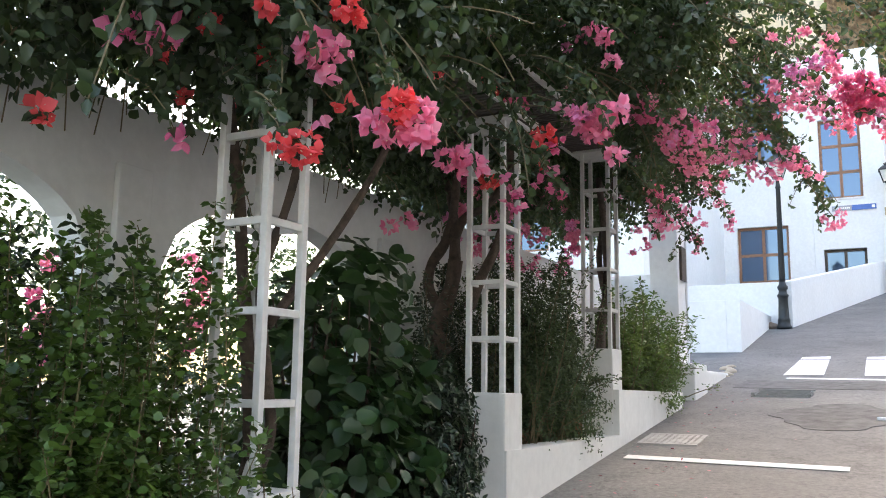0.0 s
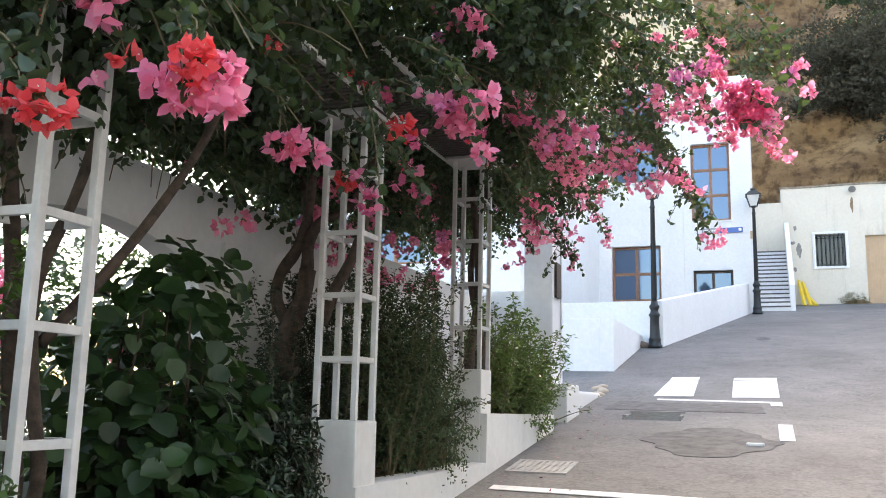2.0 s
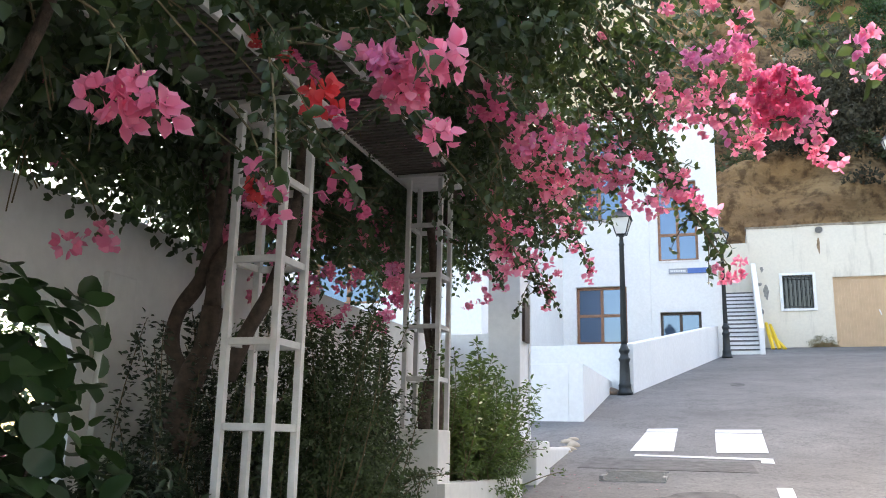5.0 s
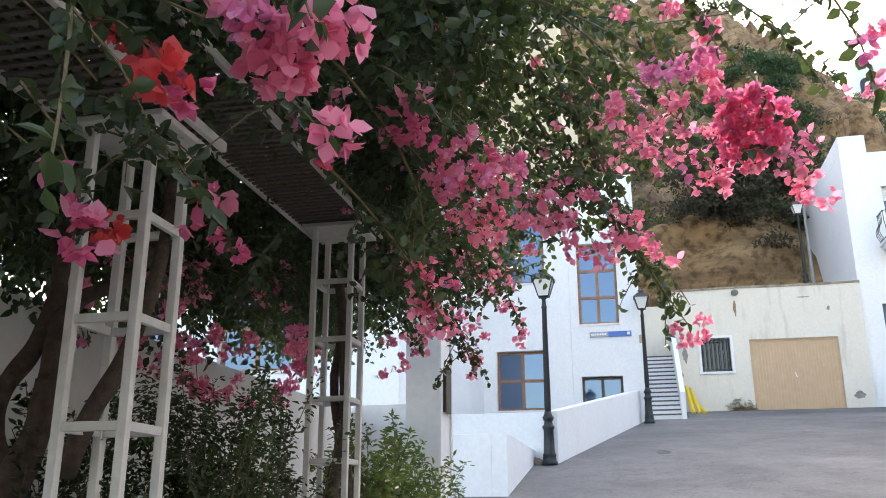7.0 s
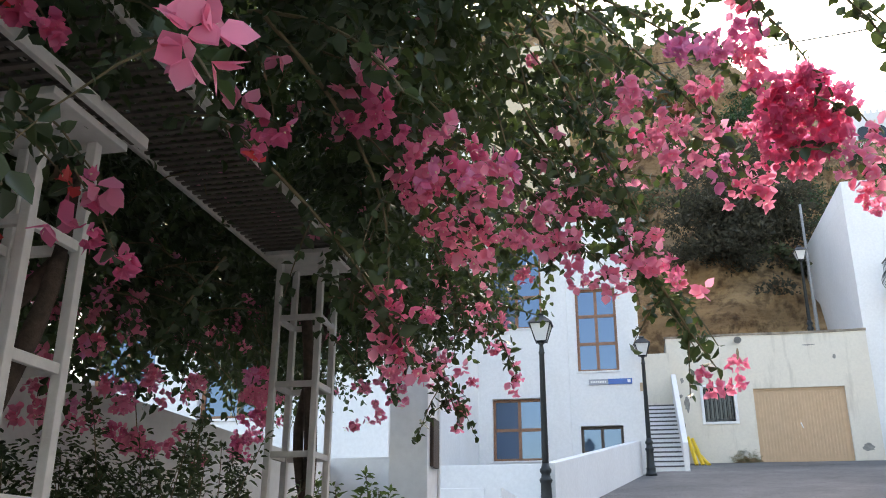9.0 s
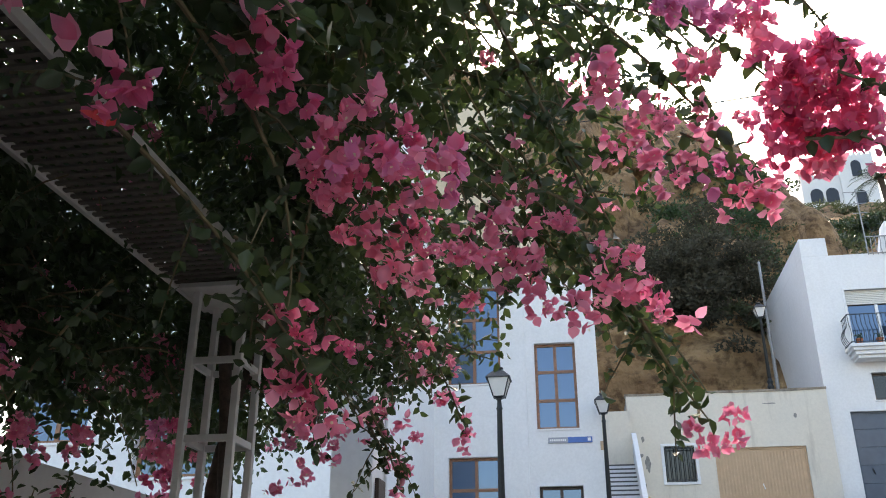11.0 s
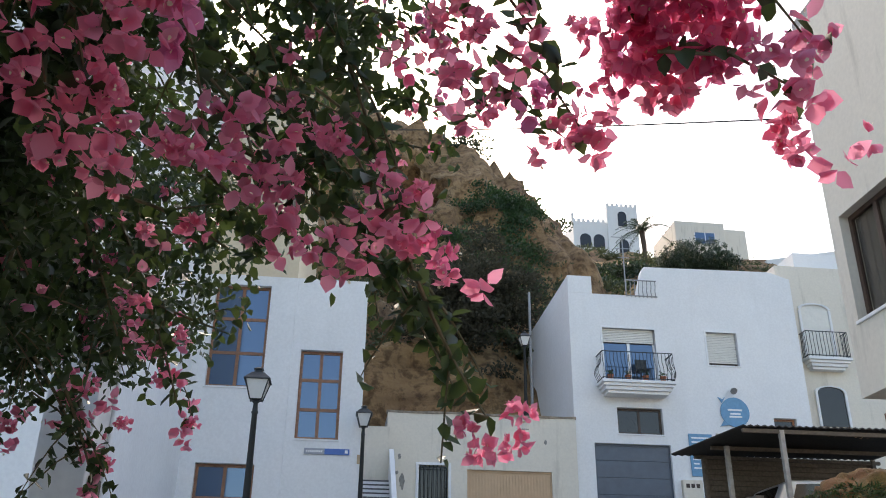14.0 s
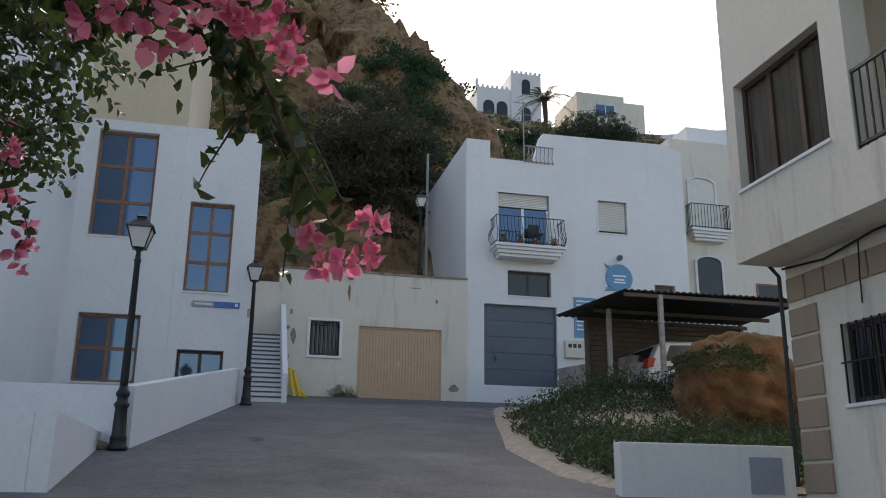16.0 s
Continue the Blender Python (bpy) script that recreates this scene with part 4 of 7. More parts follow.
def arched_window(name, x, y, z, w, h, label, pane):
    t = empty(name, x, y, z, label=label, category="window")
    pts = [(-w / 2, 0), (w / 2, 0), (w / 2, h)] + [(w / 2 * math.cos(a), h + 0.22 * math.sin(a)) for a in (math.pi * k / 10 for k in range(1, 10))] + [(-w / 2, h)]
    part("pane", prism(pts, "y", -0.012, 0.02), pane, t)
    outer = [(q[0] * 1.18, q[1] * 1.04 - 0.02) for q in pts[2:]]
    inner = pts[2:]
    bm = bmesh.new()
    loop = outer + inner[::-1]
    vs = [[bm.verts.new((p[0], yy, p[1])) for p in loop] for yy in (-0.06, 0.02)]
    n, m = len(loop), len(outer)
    for k in range(m - 1):
        for s in (0, 1):
            bm.faces.new((vs[s][k], vs[s][k + 1], vs[s][n - 2 - k], vs[s][n - 1 - k]))
        bm.faces.new((vs[0][k], vs[1][k], vs[1][k + 1], vs[0][k + 1]))
    bmesh.ops.recalc_face_normals(bm, faces=bm.faces[:])
    part("moulding", bm, WHITE, t)
    for sx in (-1, 1):
        part("moulding", boxes((sx * w * 0.545 - 0.045, sx * w * 0.545 + 0.045, -0.06, 0.02, 0, h)), WHITE, t)


arched_window("arched_window", 16.2, 33.18, 11.9, 1.05, 1.75, "arched balcony door closed by a cream shutter", SHUTTER)
arched_window("arched_window", 16.3, 33.18, 9.35, 1.0, 1.2, "arched dark window with white moulding", GLASS_DARK)
balcony("balcony", 15.45, 17.1, 33.2, 11.75, 0.5, 0.02, "narrow black iron balcony under an arched door", 0)
window("window_13", 33.2, 18.2, 19.2, 8.9, 9.9, 1, 1, WOOD_BROWN, GLASS_DARK, "brown framed window in the off-white house", depth=-0.05)

# ---- car port, block wall, bank ----
def block_wall():
    t = empty("block_wall", 9.75, 31.9, 5.2, label="low grey concrete block wall beside the house door", category="wall")
    part("core", prism([(0.02, -0.5), (-5.5, -1.3), (-5.5, 0.55), (0.02, 0.92)], "x", 0.05, 0.15), CONCRETE, t)
    cm = [bpy.data.meshes.new("concrete_block")]
    bm = boxes((-0.02, 0.2, -0.195, 0.195, -0.095, 0.095), bevel=0.006)
    bm.to_mesh(cm[0])
    cm[0].materials.append(simple("grey_block", (0.4, 0.36, 0.33), 0.9, vary=0.15, relief=0.5, random_amount=0.2))
    for r in range(6):
        for k in range(14):
            y, z = -0.2 - k * 0.4 - (0.2 if r % 2 else 0), 0.85 - r * 0.2 - k * 0.03 * 0.9
            b = new("block", cm[0])
            b.parent, b.location = t, (0, y, z)


block_wall()


def carport():
    t = empty("carport", 8.55, 24.0, 4.2, label="rough open carport with a dark corrugated roof", category="carport")
    n = 60
    bm = bmesh.new()
    rows = []
    for k in range(n + 1):
        u = k / n
        x = u * 5.2
        back = x - 0.55 * (1 - u)
        wob = 0.02 * math.cos(k * math.pi)
        rows.append([bm.verts.new((x, 0, 2.78 + wob + 0.06 * u)), bm.verts.new((back, 3.3, 2.73 + wob + 0.06 * u))])
    for a, b in zip(rows, rows[1:]):
        bm.faces.new((a[0], b[0], b[1], a[1]))
    made = bmesh.ops.extrude_face_region(bm, geom=bm.faces[:])
    for v in made["geom"]:
        if isinstance(v, bmesh.types.BMVert):
            v.co.z += 0.03
    bmesh.ops.recalc_face_normals(bm, faces=bm.faces[:])
    part("roof_sheet", bm, ROOF_METAL, t)
    OLD = simple("old_dark_timber", (0.12, 0.1, 0.08), 0.85, vary=0.3, scale=15)
    for x, y, h in ((0.95, 0.1, 2.74), (0.38, 1.9, 2.72), (5.0, 0.1, 2.8), (0.25, 3.1, 2.7), (5.0, 3.1, 2.74)):
        part("post", boxes((x - 0.055, x + 0.055, y - 0.055, y + 0.055, -0.7, h), bevel=0.008), CONCRETE if y < 3 else OLD, t)
    for y, z in ((0.1, 2.74), (2.0, 2.72), (3.1, 2.7)):
        part("beam", boxes((0.0, 5.2, y - 0.04, y + 0.04, z - 0.08, z + 0.01)), OLD, t)
    for k in range(14):
        part("back_slat", boxes((0.3, 5.1, 3.18, 3.22, 0.7 + k * 0.14, 0.82 + k * 0.14)), OLD, t)
    part("rear_wall", boxes((0.3, 5.1, 3.26, 3.4, -0.6, 0.7)), CONCRETE, t)
    part("rear_boarding", boxes((0.3, 5.1, 3.24, 3.258, 0.7, 2.62)), OLD, t)
    stack = empty("timber_boards", 10.2, 25.0, 7.0, label="loose timber boards lying on the carport roof", category="boards")
    for k in range(3):
        ob = part("board", boxes((-0.5, 0.5, -0.1, 0.1, 0.0, 0.03)), simple("plank", (0.4, 0.25, 0.14)), stack)
        ob.location = (k * 0.9 - 0.3, -0.3, 0.02)
        ob.rotation_euler = (radians(-6), 0, radians(20 * k - 15))


carport()


def car():
    """Silver hatchback, rear towards the street."""
    t = empty("parked_car", 9.75, 25.45, 4.62, label="silver hatchback car parked under the carport", category="car")
    prof = [(0.02, 0.35), (0.0, 0.62), (0.06, 0.86), (0.32, 1.34), (0.55, 1.44), (1.6, 1.47), (2.2, 1.36), (2.9, 0.95), (3.8, 0.82), (4.05, 0.6), (4.0, 0.3), (3.6, 0.22), (0.4, 0.22)]
    bm = prism(prof, "y", 0, 1.68)
    bmesh.ops.bevel(bm, geom=[e for e in bm.edges if abs(e.verts[0].co.y - e.verts[1].co.y) < 0.01], offset=0.09, segments=3, affect="EDGES", profile=0.6)
    part("body", bm, CAR_PAINT, t, smooth=False)
    part("side_window", prism([(0.5, 0.92), (0.66, 1.33), (1.55, 1.37), (2.1, 1.28), (2.6, 0.96)], "y", -0.008, 0.03), GLASS_DARK, t)
    part("rear_window", prism([(0.16, 1.0), (0.1, 0.94), (0.28, 1.3), (0.32, 1.28)], "y", 0.2, 1.48), GLASS_DARK, t)
    for y in (-0.006, 1.44):
        part("tail_light", prism([(-0.015, 0.72), (0.03, 0.98), (0.24, 0.98), (0.16, 0.74)], "y", y, y + 0.25), RED_LENS, t)
    part("bumper", boxes((-0.06, 0.4, -0.02, 1.7, 0.3, 0.56), bevel=0.05), CAR_PAINT, t)
    part("number_plate", boxes((-0.075, -0.06, 0.6, 1.08, 0.42, 0.53)), LETTER, t)
    for x in (0.75, 3.2):
        for y in (-0.02, 1.5):
            wheel = empty("wheel", x, y, 0.3)
            wheel.parent = t
            bm = bmesh.new()
            tube(bm, [(0, 0, 0), (0, 0.2, 0)], 0.31, 20)
            part("tyre", bm, RUBBER, wheel)
            bm = bmesh.new()
            tube(bm, [(0, -0.01, 0), (0, 0.05, 0)], 0.2, 14)
            part("rim", bm, STEEL_GREY, wheel)
    return t


car()


def bank_rim(y):
    return float(np.interp(y, [16, 17.3, 20, 25, 30], [4.7, 4.15, 4.2, 5.5, 7.0]))


def bank_h(x, y):
    base = ground_z(y)
    rim = bank_rim(y)
    edge = min(1, max(0, (x - rim) / 3.4))
    lip = 0.09 * min(1, max(0, (x - rim) / 0.12))
    far = min(1, max(0, (30.5 - y) / 2.0))
    near = min(1, max(0, (y - 15.9) / 1.2))
    target = max(base + 0.05, float(np.interp(y, [16, 19, 21, 24, 27], [2.4, 2.75, 3.15, 4.55, 4.75])))
    f = edge * edge * (3 - 2 * edge)
    return base - 0.03 + lip * far + f * far * near * (target - base) + 0.12 * f * noise.noise(Vector((x, y, 0)) * 0.9)


sheet("bank", [3.9 + 0.1 * k for k in range(20)] + [5.9 + 0.3 * k for k in range(38)], [15.95 + 0.35 * k for k in range(44)], bank_h, SAND, label="sandy weed-grown bank beside the street", category="bank")

bo = bmesh.new()
bmesh.ops.create_icosphere(bo, subdivisions=5, radius=1.0)
for v in bo.verts:
    d = v.co.normalized()
    v.co = Vector((d.x * 1.36, d.y * 1.1, d.z * (1.42 if d.z < 0 else 1.3))) * (1 + 0.22 * noise.noise(d * 1.7) + 0.15 * noise.noise(d * 4.5) + 0.08 * noise.noise(d * 11))
    if v.co.z > 1.0:
        v.co.z = 1.0 + (v.co.z - 1.0) * 0.6
def boulder_build(nt, b):
    base = noise_ramp(nt, 1.3, [(0.3, (0.1, 0.045, 0.022)), (0.5, (0.23, 0.115, 0.05)), (0.7, (0.3, 0.19, 0.1))], 9.0)
    moss = noise_ramp(nt, 0.9, [(0.52, (0, 0, 0)), (0.66, (0.8, 0.8, 0.8))], 6.0)
    nt.links.new(mixed(nt, base, (0.09, 0.1, 0.03), moss), b.inputs["Base Color"])
    b.inputs["Roughness"].default_value = 0.95
    bump(nt, b, 7.0, 1.0, 0.06)
bob = part("boulder", bo, material("orange_boulder", boulder_build), smooth=True)
bob.location = (10.3, 22.2, 4.5)
tagged(bob, label="large rough orange-brown boulder grown with weeds", category="boulder")

# ---- building close on the street side ----
WOOD_WALNUT = simple("walnut_wood", (0.075, 0.042, 0.028), 0.5, vary=0.3, scale=12)
tagged(part("wall_low_street", boxes((4.43, 7.0, 15.7, 15.92, 1.7, 2.84), bevel=0.02), KERB_WHITE), label="low white garden wall with stained foot", category="wall", kind="structure")
tagged(part("electric_box", boxes((6.3, 6.8, 15.68, 15.698, 2.2, 2.68), bevel=0.004), GREY_SIGN), label="grey metal service hatch in the low wall", category="service hatch")
lw = (13.5, 14.47, 3.3, 4.31)
wall_with_openings("wall_street_house", "y", 7.0, 0.3, -14, 15.5, -3.0, 5.45, [lw], WHITE_OLD, label="whitewashed lower storey of the street house", category="facade", kind="structure")
uw, lg = (13.38, 15.34, 6.38, 7.99), (9.6, 12.95, 6.05, 8.6)
wall_with_openings("wall_street_upper", "y", 6.3, 0.35, -14, 15.6, 5.45, 11.5, [uw, lg], WHITE_OLD, label="cream-white overhanging upper storey", category="facade", kind="structure")
tagged(part("overhang_soffit", boxes((6.3, 7.0, -14, 15.6, 5.35, 5.45)), WHITE_OLD), label="plain plaster underside of the overhang", category="soffit", kind="structure")
tagged(part("wall_street_end", boxes((6.65, 16, 15.3, 15.6, 5.45, 11.5)), WHITE_OLD), label="end wall of the street house", category="wall", kind="structure")
tagged(part("wall_street_end_lower", boxes((7.3, 16, 15.2, 15.5, 1.0, 5.45)), WHITE_OLD), label="lower end wall of the street house", category="wall", kind="structure")
tagged(part("roof_street", boxes((6.3, 16, -14, 15.6, 11.5, 11.7)), CONCRETE), label="flat roof of the street house", category="roof", kind="structure")
tagged(part("wall_loggia", boxes((7.6, 7.8, 8.5, 13.5, 5.45, 11.4)), WHITE_OLD), label="recessed balcony wall", category="wall", kind="structure")
window("window_14", 6.3, uw[0], uw[1], uw[2], uw[3], 3, 1, WOOD_WALNUT, GLASS_CLEAR, "large dark wooden window with drawn curtains", axis="y", depth=0.14)
window("window_15", 7.0, lw[0], lw[1], lw[2], lw[3], 2, 1, WOOD_DARK, GLASS_DARK, "dark barred window in the lower storey", axis="y", depth=0.1)
cur = bmesh.new()
vs = []
for k in range(61):
    y = uw[0] + 0.05 + (uw[1] - uw[0] - 0.1) * k / 60
    vs.append((cur.verts.new((6.53 + 0.02 * math.sin(k * 1.1), y, uw[2] + 0.05)), cur.verts.new((6.53 + 0.02 * math.sin(k * 1.1), y, uw[3] - 0.05))))
for a, b in zip(vs, vs[1:]):
    cur.faces.new((a[0], b[0], b[1], a[1]))
tagged(part("window_curtain", cur, CURTAIN), label="pale pleated curtain behind dark glass", category="curtain")
bars = empty("window_grille", 6.96, lw[0], lw[2], label="black iron bars over the lower window", category="grille")
for k in range(7):
    part("bar", boxes((-0.01, 0.01, 0.05 + k * 0.14, 0.07 + k * 0.14, 0, lw[3] - lw[2])), IRON, bars)
part("cross_bar", boxes((-0.012, 0.012, 0, lw[1] - lw[0], 0.5, 0.52)), IRON, bars)
rail = empty("loggia_railing", 6.33, lg[0], lg[2], label="black iron balcony railing", category="railing")
for k in range(26):
    part("baluster", boxes((-0.01, 0.01, 0.06 + k * 0.13, 0.08 + k * 0.13, 0, 1.0)), IRON, rail)
for z in (0.06, 1.0):
    part("rail", boxes((-0.02, 0.02, 0.02, lg[1] - lg[0] - 0.02, z - 0.02, z + 0.02)), IRON, rail)


def quoins():
    t = empty("stone_cladding", 6.985, 15.5, 2.2, label="brown stone panels with pale joints on the house corner", category="cladding")
    for k in range(6):
        part("panel", boxes((-0.02, 0.012, -0.62, -0.03, 0.02 + k * 0.42, 0.39 + k * 0.42), bevel=0.006), STONE_PANEL, t)
    for k in range(9):
        y = -0.03 - k * 0.42
        part("panel", boxes((-0.02, 0.012, y - 0.38, y, 2.6, 2.94), bevel=0.006), STONE_PANEL, t)


quoins()
dp = bmesh.new()
tube(dp, [(6.93, 15.56, 2.3), (6.93, 15.56, 5.2), (6.8, 15.62, 5.4)], 0.03, 8)
tagged(part("drainpipe", dp, IRON), label="dark grey drainpipe down the house corner", category="drainpipe")
cb = bmesh.new()
tube(cb, [(6.95, 15.5, 5.3), (6.96, 14.6, 5.22), (6.95, 13.6, 5.33), (6.95, 11, 5.3)], 0.015, 6)
tube(cb, [(6.95, 13.9, 5.28), (6.96, 13.95, 4.9), (6.97, 13.98, 4.5)], 0.01, 5)
tagged(part("facade_cable", cb, RUBBER), label="black cable sagging along the facade", category="cable")
ov = bmesh.new()
tube(ov, [Vector((6.30, 15.78, 9.98)).lerp(Vector((-2.3, 27.4, 16.33)), k / 10) - Vector((0, 0, 0.12 * math.sin(math.pi * k / 10))) for k in range(11)], 0.014, 5)
tagged(part("overhead_cable", ov, RUBBER), label="thin black cable strung across the street", category="cable")


# ---- hill ----
def hill_h(x, y):
    base = 12.5 + 0.545 * (y - 37.0)
    if y > 100:
        base = 46.8
    peak = float(np.interp(x, [-60, -25, -10, -4, 2, 8, 11, 13.5, 15, 17], [2, 20, 41.5, 41.5, 38.8, 35.6, 33.8, 31.4, 27, 20]))
    rise = float(np.interp(y, [38, 44, 49, 53, 57, 61, 66, 80], [0.3, 0.44, 0.6, 0.78, 0.92, 1.0, 0.95, 0.8]))
    z = max(base, peak * rise) - max(0, -12 - x) * 1.1
    foot = float(np.interp(y, [33, 36.4, 37.6, 39], [-8.5, -8.0, -1.5, 0]))
    rough = 1.9 * noise.ridged_multi_fractal(Vector((x * 0.16, y * 0.16, 1.3)), 1.0, 2.1, 5, 0.9, 2.0) - 1.9 + 1.1 * noise.fractal(Vector((x * 0.55, y * 0.55, 4)), 0.9, 2.1, 5)
    return z + foot + rough * (0.5 if y < 39 else 1.0)


hx = [-70 + 2.2 * k for k in range(24)] + [-17 + 0.45 * k for k in range(90)] + [24 + 2.0 * k for k in range(50)]
hy = [35.2 + 0.3 * k for k in range(16)] + [40.2 + 0.55 * k for k in range(54)] + [70.5 + 3 * k for k in range(26)]
hill = sheet("hillside", hx, hy, hill_h, ROCK, label="ochre rock cliff and rugged hill above the houses", category="hill")
for v in hill.data.vertices:
    # the shallow cave under the crag's brow
    hollow = ((v.co.x - 2.9) / 2.2) ** 2 + ((v.co.z - 29.3) / 1.5) ** 2
    if 49 < v.co.y < 56 and hollow < 1:
        v.co.y += 4.5 * (1 - hollow) ** 0.5
    elif v.co.y >= 42 and v.co.y < 64:
        v.co.y += 1.2 * noise.noise(Vector((v.co.x * 0.5, 7.0, v.co.z * 0.55))) + 0.8 * noise.noise(Vector((v.co.x * 1.2, 9.0, v.co.z * 1.2)))
        v.co.z += 0.5 * noise.noise(Vector((v.co.x * 0.9, 2.0, v.co.y * 0.9)))
    if v.co.y < 42:
        v.co.y += 1.3 * noise.noise(Vector((v.co.x * 0.35, 0.0, v.co.z * 0.5))) + 0.5 * noise.noise(Vector((v.co.x * 1.1, 3.0, v.co.z * 1.3)))

# ---- houses on the hill ----
def castle():
    t = empty("hilltop_house", 30.0, 100.0, 47.0, label="white battlemented hilltop house with arched openings", category="house")
    part("wall", boxes((-4.0, 0.3, 0, 6, -3, 3.8), (0.3, 4.2, -0.4, 6, -3, 6.0)), CASTLE_WHITE, t)
    for k in range(7):
        part("merlon", boxes((-4.0 + k * 0.62, -3.7 + k * 0.62, -0.002, 0.3, 3.8, 4.15)), CASTLE_WHITE, t)
    for k in range(7):
        part("merlon", boxes((0.32 + k * 0.6, 0.62 + k * 0.6, -0.402, 0.0, 6.0, 6.35)), CASTLE_WHITE, t)
    part("chimney", boxes((-4.1, -3.8, 0.2, 0.5, 3.8, 5.0)), CASTLE_WHITE, t)
    for x, z, w, h, y in ((-2.5, 0.2, 1.4, 1.2, 0), (-0.8, 0.2, 1.4, 1.2, 0), (2.2, 3.2, 1.1, 1.5, -0.4), (2.2, -0.6, 1.2, 1.4, -0.4)):
        pts = [(x - w / 2, z), (x + w / 2, z), (x + w / 2, z + h)] + [(x + w / 2 * math.cos(a), z + h + w / 2 * math.sin(a)) for a in (math.pi * k / 8 for k in range(1, 8))] + [(x - w / 2, z + h)]
        part("window", prism(pts, "y", y - 0.05, y + 0.02), GLASS_DARK, t)
    u = empty("apartment_house", 44.0, 100.0, 45.5, label="beige flat-roofed house on the hilltop", category="house")
    part("wall", boxes((-4.9, 1.6, 0, 8, -4, 6.2), (1.6, 4.9, 1.0, 8, -4, 5.9), bevel=0.1), WHITE_OLD, u)
    part("window", boxes((-2.4, 0.2, -0.03, 0.02, 3.2, 4.7)), GLASS_BLUE, u)
    for x in (-2.44, -1.1, 0.16):
        part("window_frame", boxes((x, x + 0.08, -0.06, -0.032, 3.2, 4.7)), LETTER, u)
    part("balcony", boxes((-0.5, 1.58, -0.8, -0.002, 0.4, 1.6)), WHITE_OLD, u)
    part("aerial", boxes((2.6, 2.68, 3, 3.08, 5.9, 7.6)), STEEL_GREY, u)
    v = empty("low_white_house", 54.0, 96.0, 42.5, label="low white house with sloping roofline", category="house")
    part("wall", prism([(-5.5, -3), (5.0, -3), (5.0, 4.6), (-5.5, 2.6)], "y", 0, 8), CASTLE_WHITE, v)
    part("window", boxes((1.4, 3.0, -0.04, 0.02, 2.4, 2.9)), GLASS_DARK, v)


castle()


# ---- plants ----
rng = np.random.default_rng(11)
OUT = np.array([[0, 0, 0], [0.5, 0.36, 0.10], [0.36, 0.72, 0.08], [0, 1, -0.04], [-0.36, 0.72, 0.08], [-0.5, 0.36, 0.10]])
DISC = np.array([[0, 0, 0], [0.3, 0.04, 0.06], [0.49, 0.28, 0.10], [0.47, 0.58, 0.10], [0.26, 0.86, 0.05], [0, 1, -0.03], [-0.26, 0.86, 0.05], [-0.47, 0.58, 0.10], [-0.49, 0.28, 0.10], [-0.3, 0.04, 0.06]])
ROUND = np.array([[0, 0, 0], [0.5, 0.22, 0.10], [0.5, 0.66, 0.10], [0, 1, -0.02], [-0.5, 0.66, 0.10], [-0.5, 0.22, 0.10]])


BRACT = np.array([[0, 0, 0], [0.46, 0.3, 0.12], [0.42, 0.62, 0.1], [0, 1, -0.02], [-0.42, 0.62, 0.1], [-0.46, 0.3, 0.12]])


def leaf_arrays(base, along, normal, length, width, shape=OUT, curl=0.15):
    """Vertices and faces of folded leaves: base points, directions and sizes, all arrays."""
    n = len(base)
    along = along / (np.linalg.norm(along, axis=1, keepdims=True) + 1e-9)
    side = np.cross(along, normal)
    side /= np.linalg.norm(side, axis=1, keepdims=True) + 1e-9
    up = np.cross(side, along)
    length, width = np.broadcast_to(length, n), np.broadcast_to(width, n)
    v = (base[:, None] + side[:, None] * (shape[None, :, 0] * width[:, None])[..., None]
         + along[:, None] * (shape[None, :, 1] * length[:, None])[..., None]
         + up[:, None] * ((shape[None, :, 2] - curl * shape[None, :, 1] ** 2) * length[:, None])[..., None])
    k = len(shape)
    idx = np.arange(n)[:, None] * k
    faces = np.concatenate([idx + np.array([0, j, j + 1, j + 2]) for j in range(1, k - 1, 2)])
    return v.reshape(-1, 3), faces


def mesh_from(name, verts, faces, mat, parent=None, label=""):
    me = bpy.data.meshes.new(name)
    me.vertices.add(len(verts))
    me.vertices.foreach_set("co", np.ascontiguousarray(verts, dtype=np.float32).ravel())
    me.loops.add(faces.size)
    me.loops.foreach_set("vertex_index", np.ascontiguousarray(faces, dtype=np.int32).ravel())
    me.polygons.add(len(faces))
    me.polygons.foreach_set("loop_start", np.arange(0, faces.size, 4, dtype=np.int32))
    me.polygons.foreach_set("use_smooth", np.ones(len(faces), dtype=bool))
    me.update(calc_edges=True)
    me.materials.append(mat)
    ob = new(name, me)
    if parent is not None:
        ob.parent = parent
    if label:
        ob["label"] = label
    return ob


def unit(a):
    return a / (np.linalg.norm(a, axis=-1, keepdims=True) + 1e-9)


def in_blobs(blobs, n, shell=0.45):
    """Points in a set of ellipsoids, denser towards the skin, with outward directions."""
    b = np.array(blobs, float)
    vol = b[:, 3] * b[:, 4] * b[:, 5]
    pick = rng.choice(len(b), n, p=vol / vol.sum())
    d = unit(rng.normal(size=(n, 3)))
    r = rng.uniform(0, 1, n) ** shell
    p = b[pick, :3] + d * r[:, None] * b[pick, 3:6]
    return p, unit(d / b[pick, 3:6])


